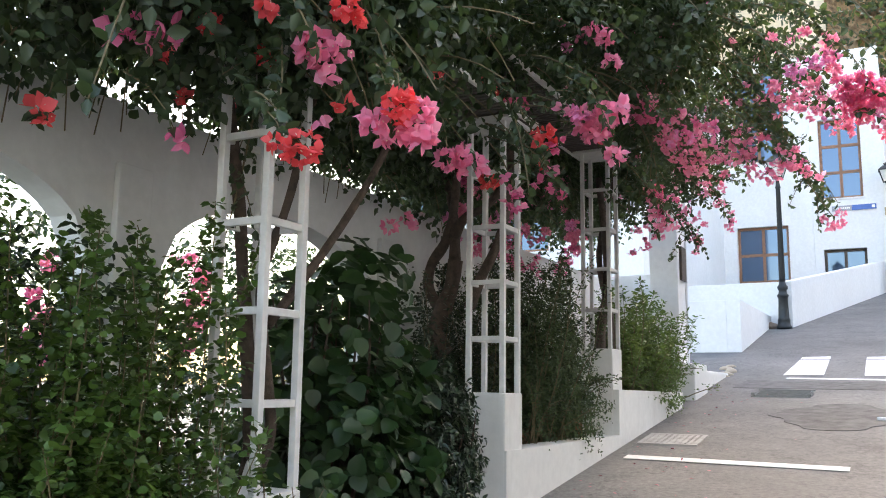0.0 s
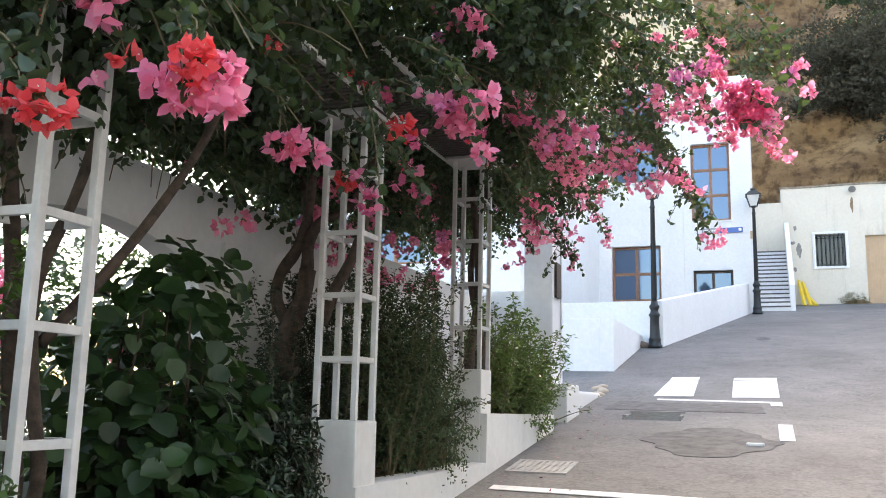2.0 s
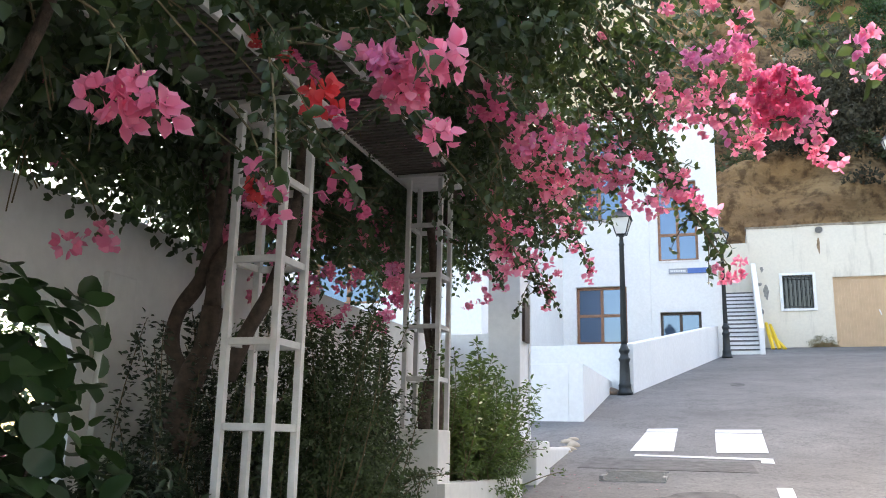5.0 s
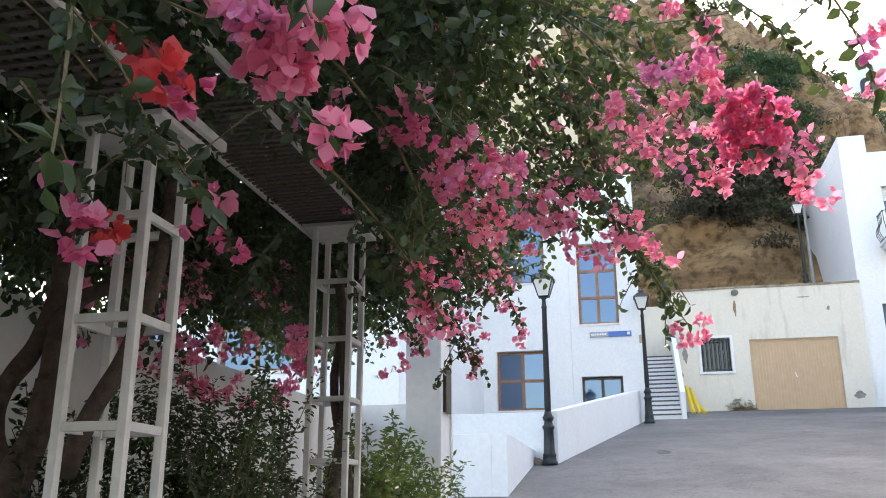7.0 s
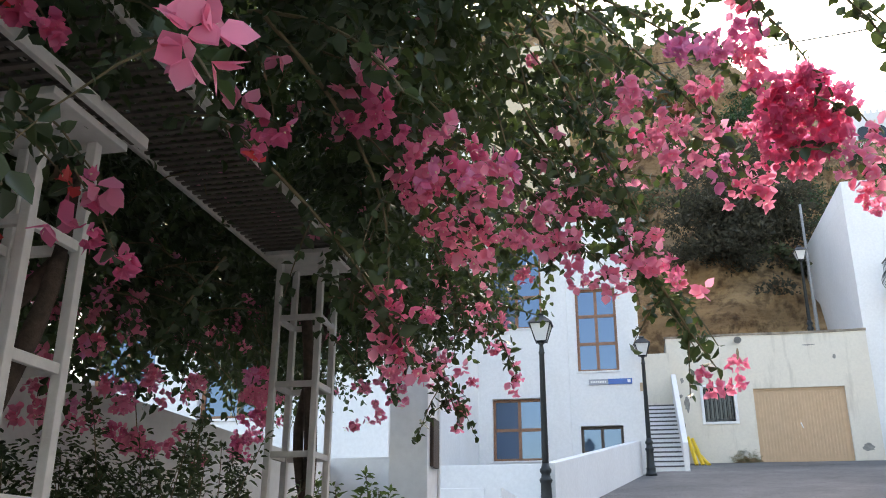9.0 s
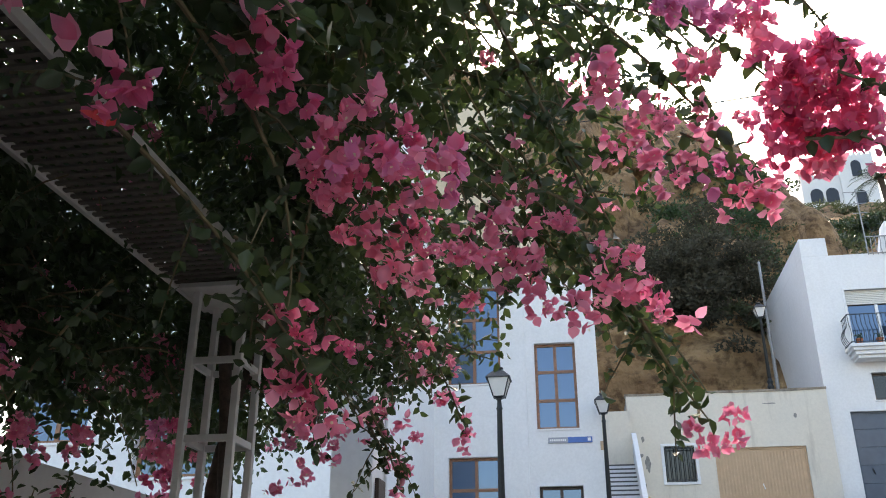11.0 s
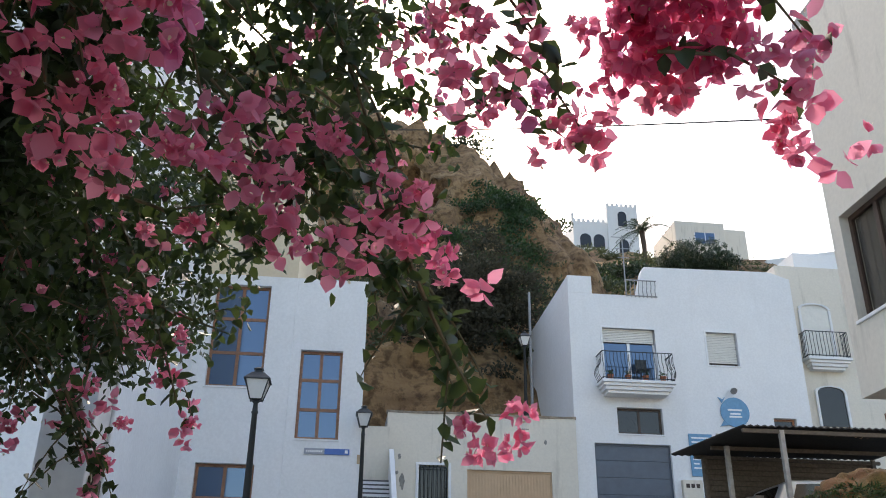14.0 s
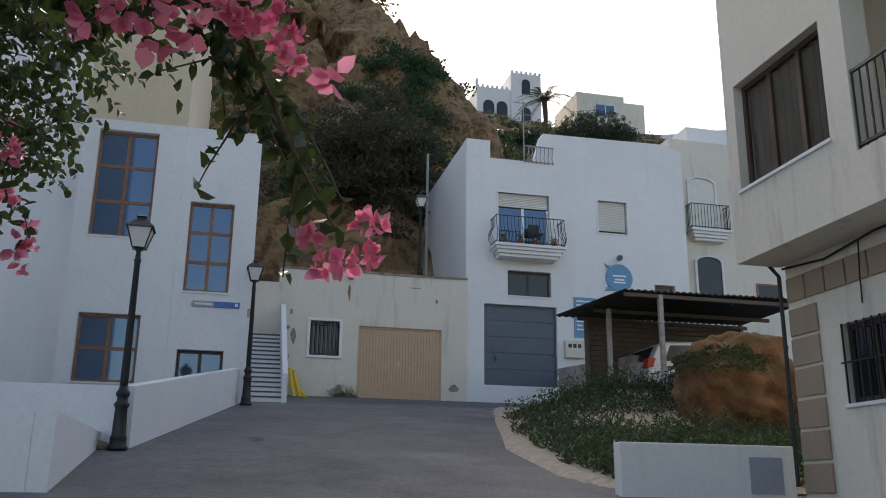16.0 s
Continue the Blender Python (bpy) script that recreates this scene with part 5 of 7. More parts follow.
def twigs(points, outward, count, reach, droop, leaf_len, leaf_wid, jitter=0.6, shape=OUT, size_var=0.35, up=0.0):
    """Short bent twigs at the points, each with leaves on both sides; returns leaf arrays."""
    n = len(points)
    d = unit(outward + rng.normal(scale=jitter, size=(n, 3)) + np.array([0, 0, up]))
    s = (np.arange(count) + 0.5) / count
    pos = points[:, None] + d[:, None] * (s * reach)[None, :, None]
    pos[..., 2] -= droop * (s ** 2)[None]
    ang = rng.uniform(0, 6.28, (n, 1)) + np.arange(count)[None] * 2.4
    a = unit(np.cross(d, rng.normal(size=(n, 3))))
    b = np.cross(d, a)
    side = a[:, None] * np.cos(ang)[..., None] + b[:, None] * np.sin(ang)[..., None]
    along = unit(side + 0.5 * d[:, None] + rng.normal(scale=0.25, size=side.shape) + np.array([0, 0, -0.35]))
    nrm = unit(d[:, None] * 0.8 + np.array([0, 0, 0.9]) + rng.normal(scale=0.35, size=side.shape))
    k = n * count
    size = 1 + rng.uniform(-size_var, size_var, k)
    return leaf_arrays(pos.reshape(-1, 3), along.reshape(-1, 3), nrm.reshape(-1, 3), leaf_len * size, leaf_wid * size, shape)


def joined(sets):
    vs, fs, n = [], [], 0
    for v, f in sets:
        vs.append(v)
        fs.append(f + n)
        n += len(v)
    return np.concatenate(vs), np.concatenate(fs)


# flower heads: papery bracts in threes round small cream centres
def bract_head(name, radius, mat, seed, size):
    r = np.random.default_rng(seed)
    n = int(np.clip(5000 * (0.041 / size) ** 1.6 * radius ** 2, 2, 150))
    d = unit(r.normal(size=(n, 3)) + np.array([0, 0, -0.15]))
    c = d * radius * 0.8 * r.uniform(0.35, 1.0, (n, 1)) * np.array([1, 1, 0.85])
    sets = []
    for k in range(3):
        a = unit(np.cross(d, r.normal(size=(n, 3))))
        b = np.cross(d, a)
        t = 2.094 * k + r.uniform(0, 0.5, (n, 1))
        tilt = unit(a * np.cos(t) + b * np.sin(t) + d * r.uniform(0.35, 1.1, (n, 1)))
        sets.append(leaf_arrays(c, tilt, d, size * r.uniform(0.7, 1.2, n), 0.9 * size * r.uniform(0.75, 1.15, n), BRACT, -0.2))
    v, f = joined(sets)
    return v, f, c + d * 0.014, d


HEADS = {}


def head_meshes(colour, radius, size):
    key = (colour, round(radius / 0.02), size)
    if key not in HEADS:
        mat = {"p": BRACT_PINK, "r": BRACT_RED, "d": BRACT_DEEP, "m": BRACT_MAUVE}[colour]
        made = []
        for s in range(2):
            v, f, c, d = bract_head("bracts", max(0.02, key[1] * 0.02), mat, 100 * key[1] + s + ord(colour), size)
            ob = mesh_from("bracts", v, f, mat)
            pick = slice(0, len(c), 2)
            a = unit(np.cross(d[pick], np.array([0.3, 0.5, 0.8])))
            cv, cf = leaf_arrays(c[pick], d[pick], a, 0.007, 0.007, ROUND, 0)
            ob2 = mesh_from("flower_centre", cv, cf, STAMEN)
            made.append((ob.data, ob2.data))
            bpy.data.objects.remove(ob)
            bpy.data.objects.remove(ob2)
        HEADS[key] = made
    return HEADS[key]


def add_heads(plant, rows, seed, size=0.041):
    r = random.Random(seed)
    for x, y, z, rad, colour in rows:
        a, b = r.choice(head_meshes(colour, rad, size))
        ob = new("flower_head", a)
        ob.parent = plant
        ob.location = (x, y, z)
        ob.rotation_euler = (r.uniform(-0.4, 0.4), r.uniform(-0.4, 0.4), r.uniform(0, 6.28))
        s = rad / max(0.02, round(rad / 0.02) * 0.02)
        ob.scale = (s, s, s)
        c = new("flower_centre", b)
        c.parent = ob
        ob["kind"] = c["kind"] = "stuff"


def scatter_heads(plant, blobs, n, seed, small=0.03, large=0.06, mix="pppprdm", low=True, size=0.032):
    pts, out = in_blobs(blobs, n * 5, 0.08)
    keep = [i for i in range(len(pts)) if (out[i][2] < 0.45 if low else True) and out[i][0] > -0.5][:n]
    r = random.Random(seed)
    add_heads(plant, [(*pts[i], r.uniform(small, large), r.choice(mix)) for i in keep], seed, size)


def bezier(a, b, c, n):
    a, b, c = Vector(a), Vector(b), Vector(c)
    return [a * (1 - t) ** 2 + b * 2 * t * (1 - t) + c * t * t for t in (k / (n - 1) for k in range(n))]


def spray(stems, a, b, c, radius=0.006, every=0.035, leaf=0.045):
    """A long arching shoot; its stem goes to stems, its leaves come back as arrays."""
    n = max(6, int((Vector(c) - Vector(a)).length / every))
    pts = bezier(a, b, c, n)
    tube(stems, pts[::3] + [pts[-1]], [radius * (1.2 - 0.8 * k / (len(pts[::3]))) for k in range(len(pts[::3]) + 1)], 5)
    p = np.array([tuple(q) for q in pts])
    p = np.repeat(p, 2, axis=0) + rng.normal(scale=0.006, size=(2 * n, 3))
    along = unit(rng.normal(size=(2 * n, 3)) + np.array([0, 0, -0.55]))
    nrm = unit(rng.normal(size=(2 * n, 3)) + np.array([0, 0, 0.8]))
    s = rng.uniform(0.65, 1.2, 2 * n)
    return leaf_arrays(p, along, nrm, leaf * s, leaf * 0.68 * s)


STREET_BALL = [
    (-0.15, 5.76, 3.31, 0.113, "d"),
    (-0.10, 5.88, 3.24, 0.127, "d"),
    (-0.19, 5.91, 3.23, 0.104, "d"),
    (-0.05, 5.79, 3.28, 0.091, "d"),
    (-0.21, 5.81, 3.28, 0.079, "d"),
    (-0.13, 5.90, 3.15, 0.069, "p"),
    (-0.23, 5.75, 3.34, 0.068, "d"),
    (-0.28, 5.67, 3.50, 0.063, "m"),
    (-0.36, 5.71, 3.47, 0.068, "m"),
    (-0.48, 5.53, 3.37, 0.064, "m"),
    (-0.40, 5.78, 3.38, 0.057, "p"),
    (-0.28, 5.60, 3.56, 0.049, "p"),
    (-0.41, 5.51, 3.60, 0.039, "p"),
    (-0.59, 5.48, 3.59, 0.032, "p"),
    (-0.26, 5.73, 3.42, 0.056, "p"),
    (-0.05, 5.82, 3.17, 0.059, "d"),
    (-0.11, 5.74, 3.35, 0.050, "d"),
]
STREET_ARM = [
    (-0.68, 5.79, 3.41, 0.036, "p"),
    (-0.63, 5.80, 3.39, 0.041, "p"),
    (-0.54, 5.93, 3.37, 0.038, "p"),
    (-0.55, 6.05, 3.35, 0.039, "p"),
    (-0.47, 6.05, 3.37, 0.053, "p"),
    (-0.51, 6.16, 3.34, 0.045, "p"),
    (-0.40, 6.34, 3.35, 0.052, "p"),
    (-0.42, 6.19, 3.37, 0.045, "p"),
    (-0.35, 5.99, 3.35, 0.043, "p"),
    (-0.30, 6.16, 3.29, 0.062, "m"),
    (-0.24, 6.12, 3.17, 0.039, "p"),
    (-0.20, 6.04, 3.18, 0.038, "p"),
    (-0.29, 6.17, 3.19, 0.034, "p"),
    (-0.02, 5.73, 3.10, 0.040, "p"),
    (0.05, 5.71, 3.10, 0.022, "p"),
    (-0.03, 5.69, 3.00, 0.030, "p"),
    (0.02, 5.72, 3.01, 0.044, "p"),
]
STREET_TIPS = [
    (-0.43, 6.52, 2.63, 0.031, "p"),
    (-0.39, 6.53, 2.59, 0.036, "p"),
    (-0.32, 6.44, 2.65, 0.035, "p"),
    (-0.32, 6.49, 2.59, 0.036, "p"),
    (-0.35, 6.52, 2.59, 0.021, "p"),
    (0.18, 5.37, 3.14, 0.037, "p"),
    (0.08, 5.06, 3.14, 0.037, "m"),
    (0.13, 5.05, 3.18, 0.033, "p"),
    (0.14, 5.15, 3.12, 0.026, "p"),
    (0.13, 5.50, 3.20, 0.017, "p"),
]
CASCADE_HIGH = [
    (-0.87, 6.26, 3.19, 0.038, "p"),
    (-0.85, 6.33, 3.12, 0.056, "p"),
    (-0.95, 6.19, 3.04, 0.044, "p"),
    (-1.00, 6.07, 3.04, 0.033, "p"),
    (-0.96, 6.10, 3.11, 0.034, "p"),
    (-0.91, 6.26, 3.08, 0.035, "p"),
    (-0.82, 6.25, 2.95, 0.029, "p"),
    (-0.73, 6.22, 2.93, 0.029, "p"),
    (-0.69, 6.16, 2.98, 0.034, "p"),
    (-0.65, 6.21, 2.96, 0.039, "p"),
    (-0.60, 6.26, 2.96, 0.034, "p"),
    (-0.53, 6.29, 2.99, 0.035, "d"),
    (-0.50, 6.28, 2.94, 0.035, "p"),
    (-0.61, 6.21, 3.04, 0.029, "p"),
    (-0.77, 6.24, 3.20, 0.030, "p"),
    (-0.86, 6.16, 3.23, 0.029, "p"),
    (-1.05, 5.98, 3.00, 0.030, "p"),
]
CASCADE_MIDDLE = [
    (-1.18, 5.53, 3.17, 0.038, "p"),
    (-1.25, 5.54, 3.14, 0.042, "p"),
    (-1.16, 5.58, 3.11, 0.046, "d"),
    (-1.10, 5.66, 3.17, 0.054, "d"),
    (-1.13, 5.60, 3.05, 0.052, "p"),
    (-1.05, 5.80, 3.18, 0.040, "p"),
    (-1.02, 5.81, 3.19, 0.040, "m"),
    (-1.08, 5.74, 3.06, 0.044, "p"),
    (-1.11, 5.70, 3.02, 0.034, "p"),
    (-1.19, 5.56, 3.07, 0.033, "m"),
    (-1.18, 5.76, 2.94, 0.048, "p"),
    (-1.22, 5.70, 2.96, 0.030, "p"),
    (-1.13, 5.78, 2.97, 0.035, "p"),
    (-1.18, 5.83, 2.92, 0.035, "p"),
    (-1.14, 5.92, 2.90, 0.027, "p"),
    (-1.24, 5.62, 3.00, 0.025, "p"),
    (-1.29, 5.60, 3.04, 0.025, "p"),
    (-1.28, 5.57, 3.08, 0.025, "p"),
]
CASCADE_LOW = [
    (-1.43, 5.82, 2.79, 0.055, "p"),
    (-1.39, 5.84, 2.75, 0.049, "d"),
    (-1.45, 5.81, 2.80, 0.031, "p"),
    (-1.38, 5.89, 2.64, 0.049, "d"),
    (-1.36, 5.94, 2.57, 0.040, "p"),
    (-1.40, 5.90, 2.61, 0.031, "p"),
    (-1.42, 5.86, 2.67, 0.027, "p"),
]
FRINGE_LOW = [
    (-1.93, 7.75, 2.89, 0.035, "p"),
    (-1.91, 7.77, 2.81, 0.049, "p"),
    (-2.00, 7.76, 2.77, 0.042, "p"),
    (-2.06, 7.72, 2.89, 0.035, "p"),
    (-2.10, 7.74, 2.69, 0.035, "p"),
    (-1.40, 7.80, 3.16, 0.049, "p"),
    (-1.38, 7.82, 3.07, 0.063, "p"),
    (-1.26, 7.87, 2.92, 0.049, "p"),
    (-1.53, 7.73, 3.35, 0.042, "p"),
    (-1.51, 7.77, 3.19, 0.042, "p"),
    (-1.57, 7.84, 2.84, 0.035, "p"),
    (-1.69, 7.79, 2.98, 0.035, "p"),
    (-1.62, 7.80, 3.01, 0.035, "p"),
    (-1.56, 7.86, 2.72, 0.021, "p"),
    (-1.35, 7.78, 3.26, 0.028, "p"),
]
MIDDLE_UPPER = [
    (-1.37, 5.31, 3.23, 0.028, "p"),
    (-1.30, 5.25, 3.22, 0.043, "p"),
    (-1.31, 5.36, 3.18, 0.056, "d"),
    (-1.44, 5.46, 3.18, 0.038, "p"),
    (-1.38, 5.42, 3.19, 0.045, "d"),
    (-1.31, 5.49, 3.16, 0.033, "d"),
    (-1.39, 5.33, 3.23, 0.024, "p"),
    (-1.62, 5.15, 3.11, 0.027, "p"),
    (-1.55, 5.20, 3.07, 0.043, "d"),
    (-1.60, 5.21, 3.01, 0.035, "d"),
    (-1.57, 5.23, 3.00, 0.027, "r"),
    (-1.76, 5.05, 3.19, 0.023, "p"),
    (-1.53, 5.13, 3.23, 0.019, "p"),
]
MIDDLE_NEAR = [
    (-1.30, 3.96, 2.76, 0.051, "m"),
    (-1.27, 3.99, 2.73, 0.045, "p"),
    (-1.31, 3.94, 2.77, 0.028, "p"),
    (-1.21, 4.00, 2.75, 0.039, "p"),
    (-1.17, 4.00, 2.78, 0.039, "p"),
    (-1.19, 4.03, 2.73, 0.028, "p"),
    (-1.10, 4.02, 2.79, 0.028, "p"),
    (-1.36, 3.92, 2.77, 0.028, "p"),
    (-1.70, 4.07, 2.44, 0.032, "d"),
    (-1.69, 4.10, 2.39, 0.039, "d"),
    (-1.72, 4.07, 2.41, 0.024, "p"),
    (-1.67, 4.11, 2.40, 0.027, "p"),
    (-1.73, 4.02, 2.51, 0.020, "d"),
]
MIDDLE_TRELLIS = [
    (-1.80, 4.88, 2.76, 0.035, "d"),
    (-1.84, 4.89, 2.67, 0.035, "d"),
    (-1.78, 4.94, 2.62, 0.038, "d"),
    (-1.89, 4.85, 2.69, 0.028, "d"),
    (-1.85, 4.85, 2.76, 0.019, "r"),
    (-1.78, 4.88, 2.77, 0.028, "p"),
    (-2.03, 4.77, 3.21, 0.052, "d"),
    (-1.99, 4.81, 3.18, 0.045, "d"),
    (-2.05, 4.74, 3.23, 0.034, "r"),
    (-1.96, 4.84, 3.16, 0.034, "d"),
    (-2.11, 4.68, 3.25, 0.030, "r"),
    (-2.12, 4.67, 3.27, 0.026, "r"),
]
FIRST_NEAR = [
    (-1.36, 2.39, 2.34, 0.070, "r"),
    (-1.33, 2.43, 2.27, 0.064, "p"),
    (-1.40, 2.39, 2.28, 0.061, "p"),
    (-1.44, 2.36, 2.30, 0.044, "p"),
    (-1.30, 2.43, 2.33, 0.051, "p"),
    (-1.61, 2.09, 2.18, 0.031, "r"),
    (-1.59, 2.11, 2.16, 0.031, "r"),
    (-1.54, 2.14, 2.18, 0.042, "r"),
    (-1.55, 2.14, 2.14, 0.031, "r"),
    (-1.64, 2.30, 2.57, 0.066, "p"),
    (-1.62, 2.34, 2.52, 0.050, "p"),
    (-1.57, 2.35, 2.56, 0.039, "p"),
    (-1.66, 2.29, 2.55, 0.046, "p"),
    (-1.61, 2.36, 2.49, 0.027, "p"),
    (-1.74, 2.16, 2.68, 0.046, "r"),
    (-1.53, 2.32, 2.68, 0.054, "r"),
    (-1.51, 2.34, 2.66, 0.039, "r"),
]
FIRST_FAR = [
    (-2.24, 2.00, 2.62, 0.029, "d"),
    (-2.20, 2.03, 2.64, 0.033, "d"),
    (-2.18, 2.06, 2.63, 0.027, "d"),
    (-2.17, 2.09, 2.60, 0.025, "d"),
    (-2.12, 2.11, 2.66, 0.027, "d"),
    (-2.10, 2.15, 2.62, 0.027, "d"),
    (-2.45, 1.89, 2.34, 0.027, "r"),
    (-2.44, 1.91, 2.32, 0.031, "r"),
    (-2.15, 2.26, 2.30, 0.025, "d"),
    (-2.17, 2.23, 2.31, 0.019, "d"),
    (-1.68, 2.37, 2.34, 0.021, "p"),
    (-1.59, 2.41, 2.38, 0.023, "r"),
    (-1.62, 2.39, 2.38, 0.021, "r"),
]
MIDDLE_FIRST = [
    (-1.67, 3.30, 2.42, 0.054, "p"),
    (-1.61, 3.33, 2.44, 0.058, "p"),
    (-1.57, 3.36, 2.40, 0.049, "p"),
    (-1.65, 3.33, 2.38, 0.044, "p"),
    (-2.31, 5.09, 2.78, 0.066, "r"),
    (-2.49, 4.18, 2.34, 0.041, "p"),
    (-2.40, 4.22, 2.39, 0.035, "p"),
    (-2.37, 4.25, 2.34, 0.025, "p"),
    (-1.50, 4.01, 2.69, 0.068, "r"),
    (-1.45, 4.04, 2.65, 0.037, "d"),
    (-1.27, 4.08, 2.70, 0.074, "p"),
    (-1.21, 4.07, 2.79, 0.057, "p"),
    (-1.14, 4.10, 2.77, 0.040, "p"),
    (-1.19, 4.14, 2.59, 0.045, "p"),
    (-1.31, 4.07, 2.71, 0.045, "p"),
    (-1.35, 4.48, 3.36, 0.058, "p"),
    (-1.31, 4.55, 3.23, 0.045, "p"),
    (-1.39, 4.45, 3.40, 0.039, "p"),
]

# ---- the three climbing bougainvilleas ----
def trunk(parent, limbs, mat=BARK):
    for pts, r0, r1 in limbs:
        bm = bmesh.new()
        n = len(pts)
        fine, rad = [], []
        for i in range(n - 1):
            a, b = Vector(pts[i]), Vector(pts[i + 1])
            p0, p3 = Vector(pts[max(0, i - 1)]), Vector(pts[min(n - 1, i + 2)])
            for k in range(5):
                t = k / 5
                fine.append(0.5 * ((2 * a) + (b - p0) * t + (2 * p0 - 5 * a + 4 * b - p3) * t * t + (3 * a - p0 - 3 * b + p3) * t ** 3))
        fine.append(Vector(pts[-1]))
        for i, q in enumerate(fine):
            u = i / (len(fine) - 1)
            rad.append((r0 + (r1 - r0) * u) * (1 + 0.22 * noise.noise(q * 9)))
        tube(bm, fine, rad, 10)
        part("limb" if r0 < 0.06 else "trunk", bm, mat, parent, smooth=True)


def vine(label, limbs, blobs, ntwigs, sprays, heads, nscatter, seed, leaf=0.046, low_cut=lambda x, y: 2.4, bract=0.041, strew=0):
    plant = empty("bougainvillea", label=label, category="climbing plant", group="bougainvilleas")
    trunk(plant, limbs)
    p, o = in_blobs(blobs, ntwigs)
    keep = np.array([q[2] > low_cut(q[0], q[1]) + 0.12 * noise.noise(Vector(q) * 2.5) for q in p])
    sets = [twigs(p[keep], o[keep], 12, 0.24, 0.08, leaf, leaf * 0.66)]
    stems = bmesh.new()
    r = random.Random(seed)
    for a, b, c in sprays:
        sets.append(spray(stems, a, b, c, leaf=leaf))
        for k in range(2):
            t = 0.35 + 0.25 * k + r.uniform(0, 0.1)
            q = bezier(a, b, c, 21)[int(t * 20)]
            e = q + Vector((r.uniform(-0.25, 0.25), r.uniform(-0.25, 0.25), r.uniform(-0.28, 0.02)))
            sets.append(spray(stems, q, (q + e) / 2 + Vector((0, 0, 0.05)), e, 0.003, leaf=leaf * 0.9))
    # short shoots that carry the flower heads
    for x, y, z, rad, _ in heads[::2]:
        tip = Vector((x, y, z + rad * 0.3))
        root = tip + Vector((r.uniform(-0.34, -0.08), r.uniform(-0.14, 0.2), r.uniform(0.12, 0.34)))
        sets.append(spray(stems, root, (root + tip) / 2 + Vector((0.03, 0, 0.07)), tip, 0.0035, leaf=leaf * 0.95))
    # bare twigs that show among the leaves
    q, od = in_blobs(blobs, 420, 0.2)
    for i in range(len(q)):
        if q[i][2] > low_cut(q[i][0], q[i][1]):
            e = Vector(q[i]) + Vector(od[i]) * 0.3 + Vector((r.uniform(-0.15, 0.15), r.uniform(-0.15, 0.15), r.uniform(-0.2, 0.1)))
            tube(stems, bezier(q[i], (Vector(q[i]) + e) / 2 + Vector((0, 0, 0.06)), e, 4), 0.0035, 4)
    ob = part("shoot_mass", stems, TWIG, plant)
    ob["kind"] = "stuff"
    v, f = joined(sets)
    cr = mesh_from("crown", v, f, LEAF_VINE, plant)
    cr["kind"] = "stuff"
    loose = [(x + r.gauss(0, rad * 1.2), y + r.gauss(0, rad * 1.2), z + r.gauss(0, rad * 1.2), r.uniform(0.016, 0.032), c) for x, y, z, rad, c in heads for _ in range(int(strew))]
    add_heads(plant, [(x, y, z, rad * (0.62 if strew else 1), c) for x, y, z, rad, c in heads], seed, bract)
    add_heads(plant, loose, seed + 9, bract)
    scatter_heads(plant, blobs, nscatter, seed + 5, 0.018, 0.045, "ppppppdm" if seed > 1 else "pprr")
    return plant


blobs_1 = [(-2.55, 2.3, 3.3, 0.75, 0.9, 0.75), (-2.3, 3.3, 3.35, 0.75, 0.8, 0.75), (-2.9, 1.3, 3.5, 0.8, 0.8, 0.7), (-1.95, 2.7, 3.2, 0.5, 0.6, 0.55), (-2.5, 3.0, 2.75, 0.3, 0.3, 0.4), (-3.4, 2.6, 3.6, 0.7, 1.6, 0.6)]
vine("old bougainvillea with pink and scarlet flowers climbing a white trellis",
     [([(-2.42, 3.2, 0.5), (-2.52, 3.08, 0.9), (-2.47, 3.06, 1.2), (-2.41, 2.94, 1.6), (-2.5, 2.99, 1.95), (-2.47, 2.9, 2.3), (-2.55, 2.85, 2.9)], 0.036, 0.024),
      ([(-2.34, 3.12, 0.5), (-2.42, 3.02, 0.95), (-2.35, 3.04, 1.25), (-2.3, 2.93, 1.55), (-2.4, 3.0, 1.9), (-2.34, 3.1, 2.3), (-2.3, 3.25, 3.0)], 0.028, 0.018),
      ([(-2.36, 3.0, 1.7), (-2.22, 3.3, 2.15), (-2.05, 3.45, 2.6), (-1.95, 3.5, 3.1)], 0.022, 0.014)],
     blobs_1, 3300,
     [((-2.3, 2.2, 3.1), (-1.95, 1.9, 3.0), (-1.85, 1.6, 2.2)), ((-2.4, 2.9, 3.0), (-1.9, 2.5, 2.9), (-1.7, 2.2, 2.25)), ((-2.0, 2.9, 3.1), (-1.6, 2.6, 2.9), (-1.46, 2.55, 2.35)),
      ((-2.7, 1.8, 3.0), (-2.5, 1.6, 2.6), (-2.5, 1.75, 2.15)), ((-2.5, 3.05, 2.9), (-2.4, 2.9, 2.5), (-2.5, 2.85, 2.0)), ((-2.1, 2.0, 3.2), (-1.7, 2.1, 2.9), (-1.55, 2.2, 2.5))],
     FIRST_NEAR + FIRST_FAR, 26, 1, leaf=0.058, low_cut=lambda x, y: 2.8 - 0.3 * min(1.0, max(0.0, 2.4 - y)) if x < -2.0 else 2.6)

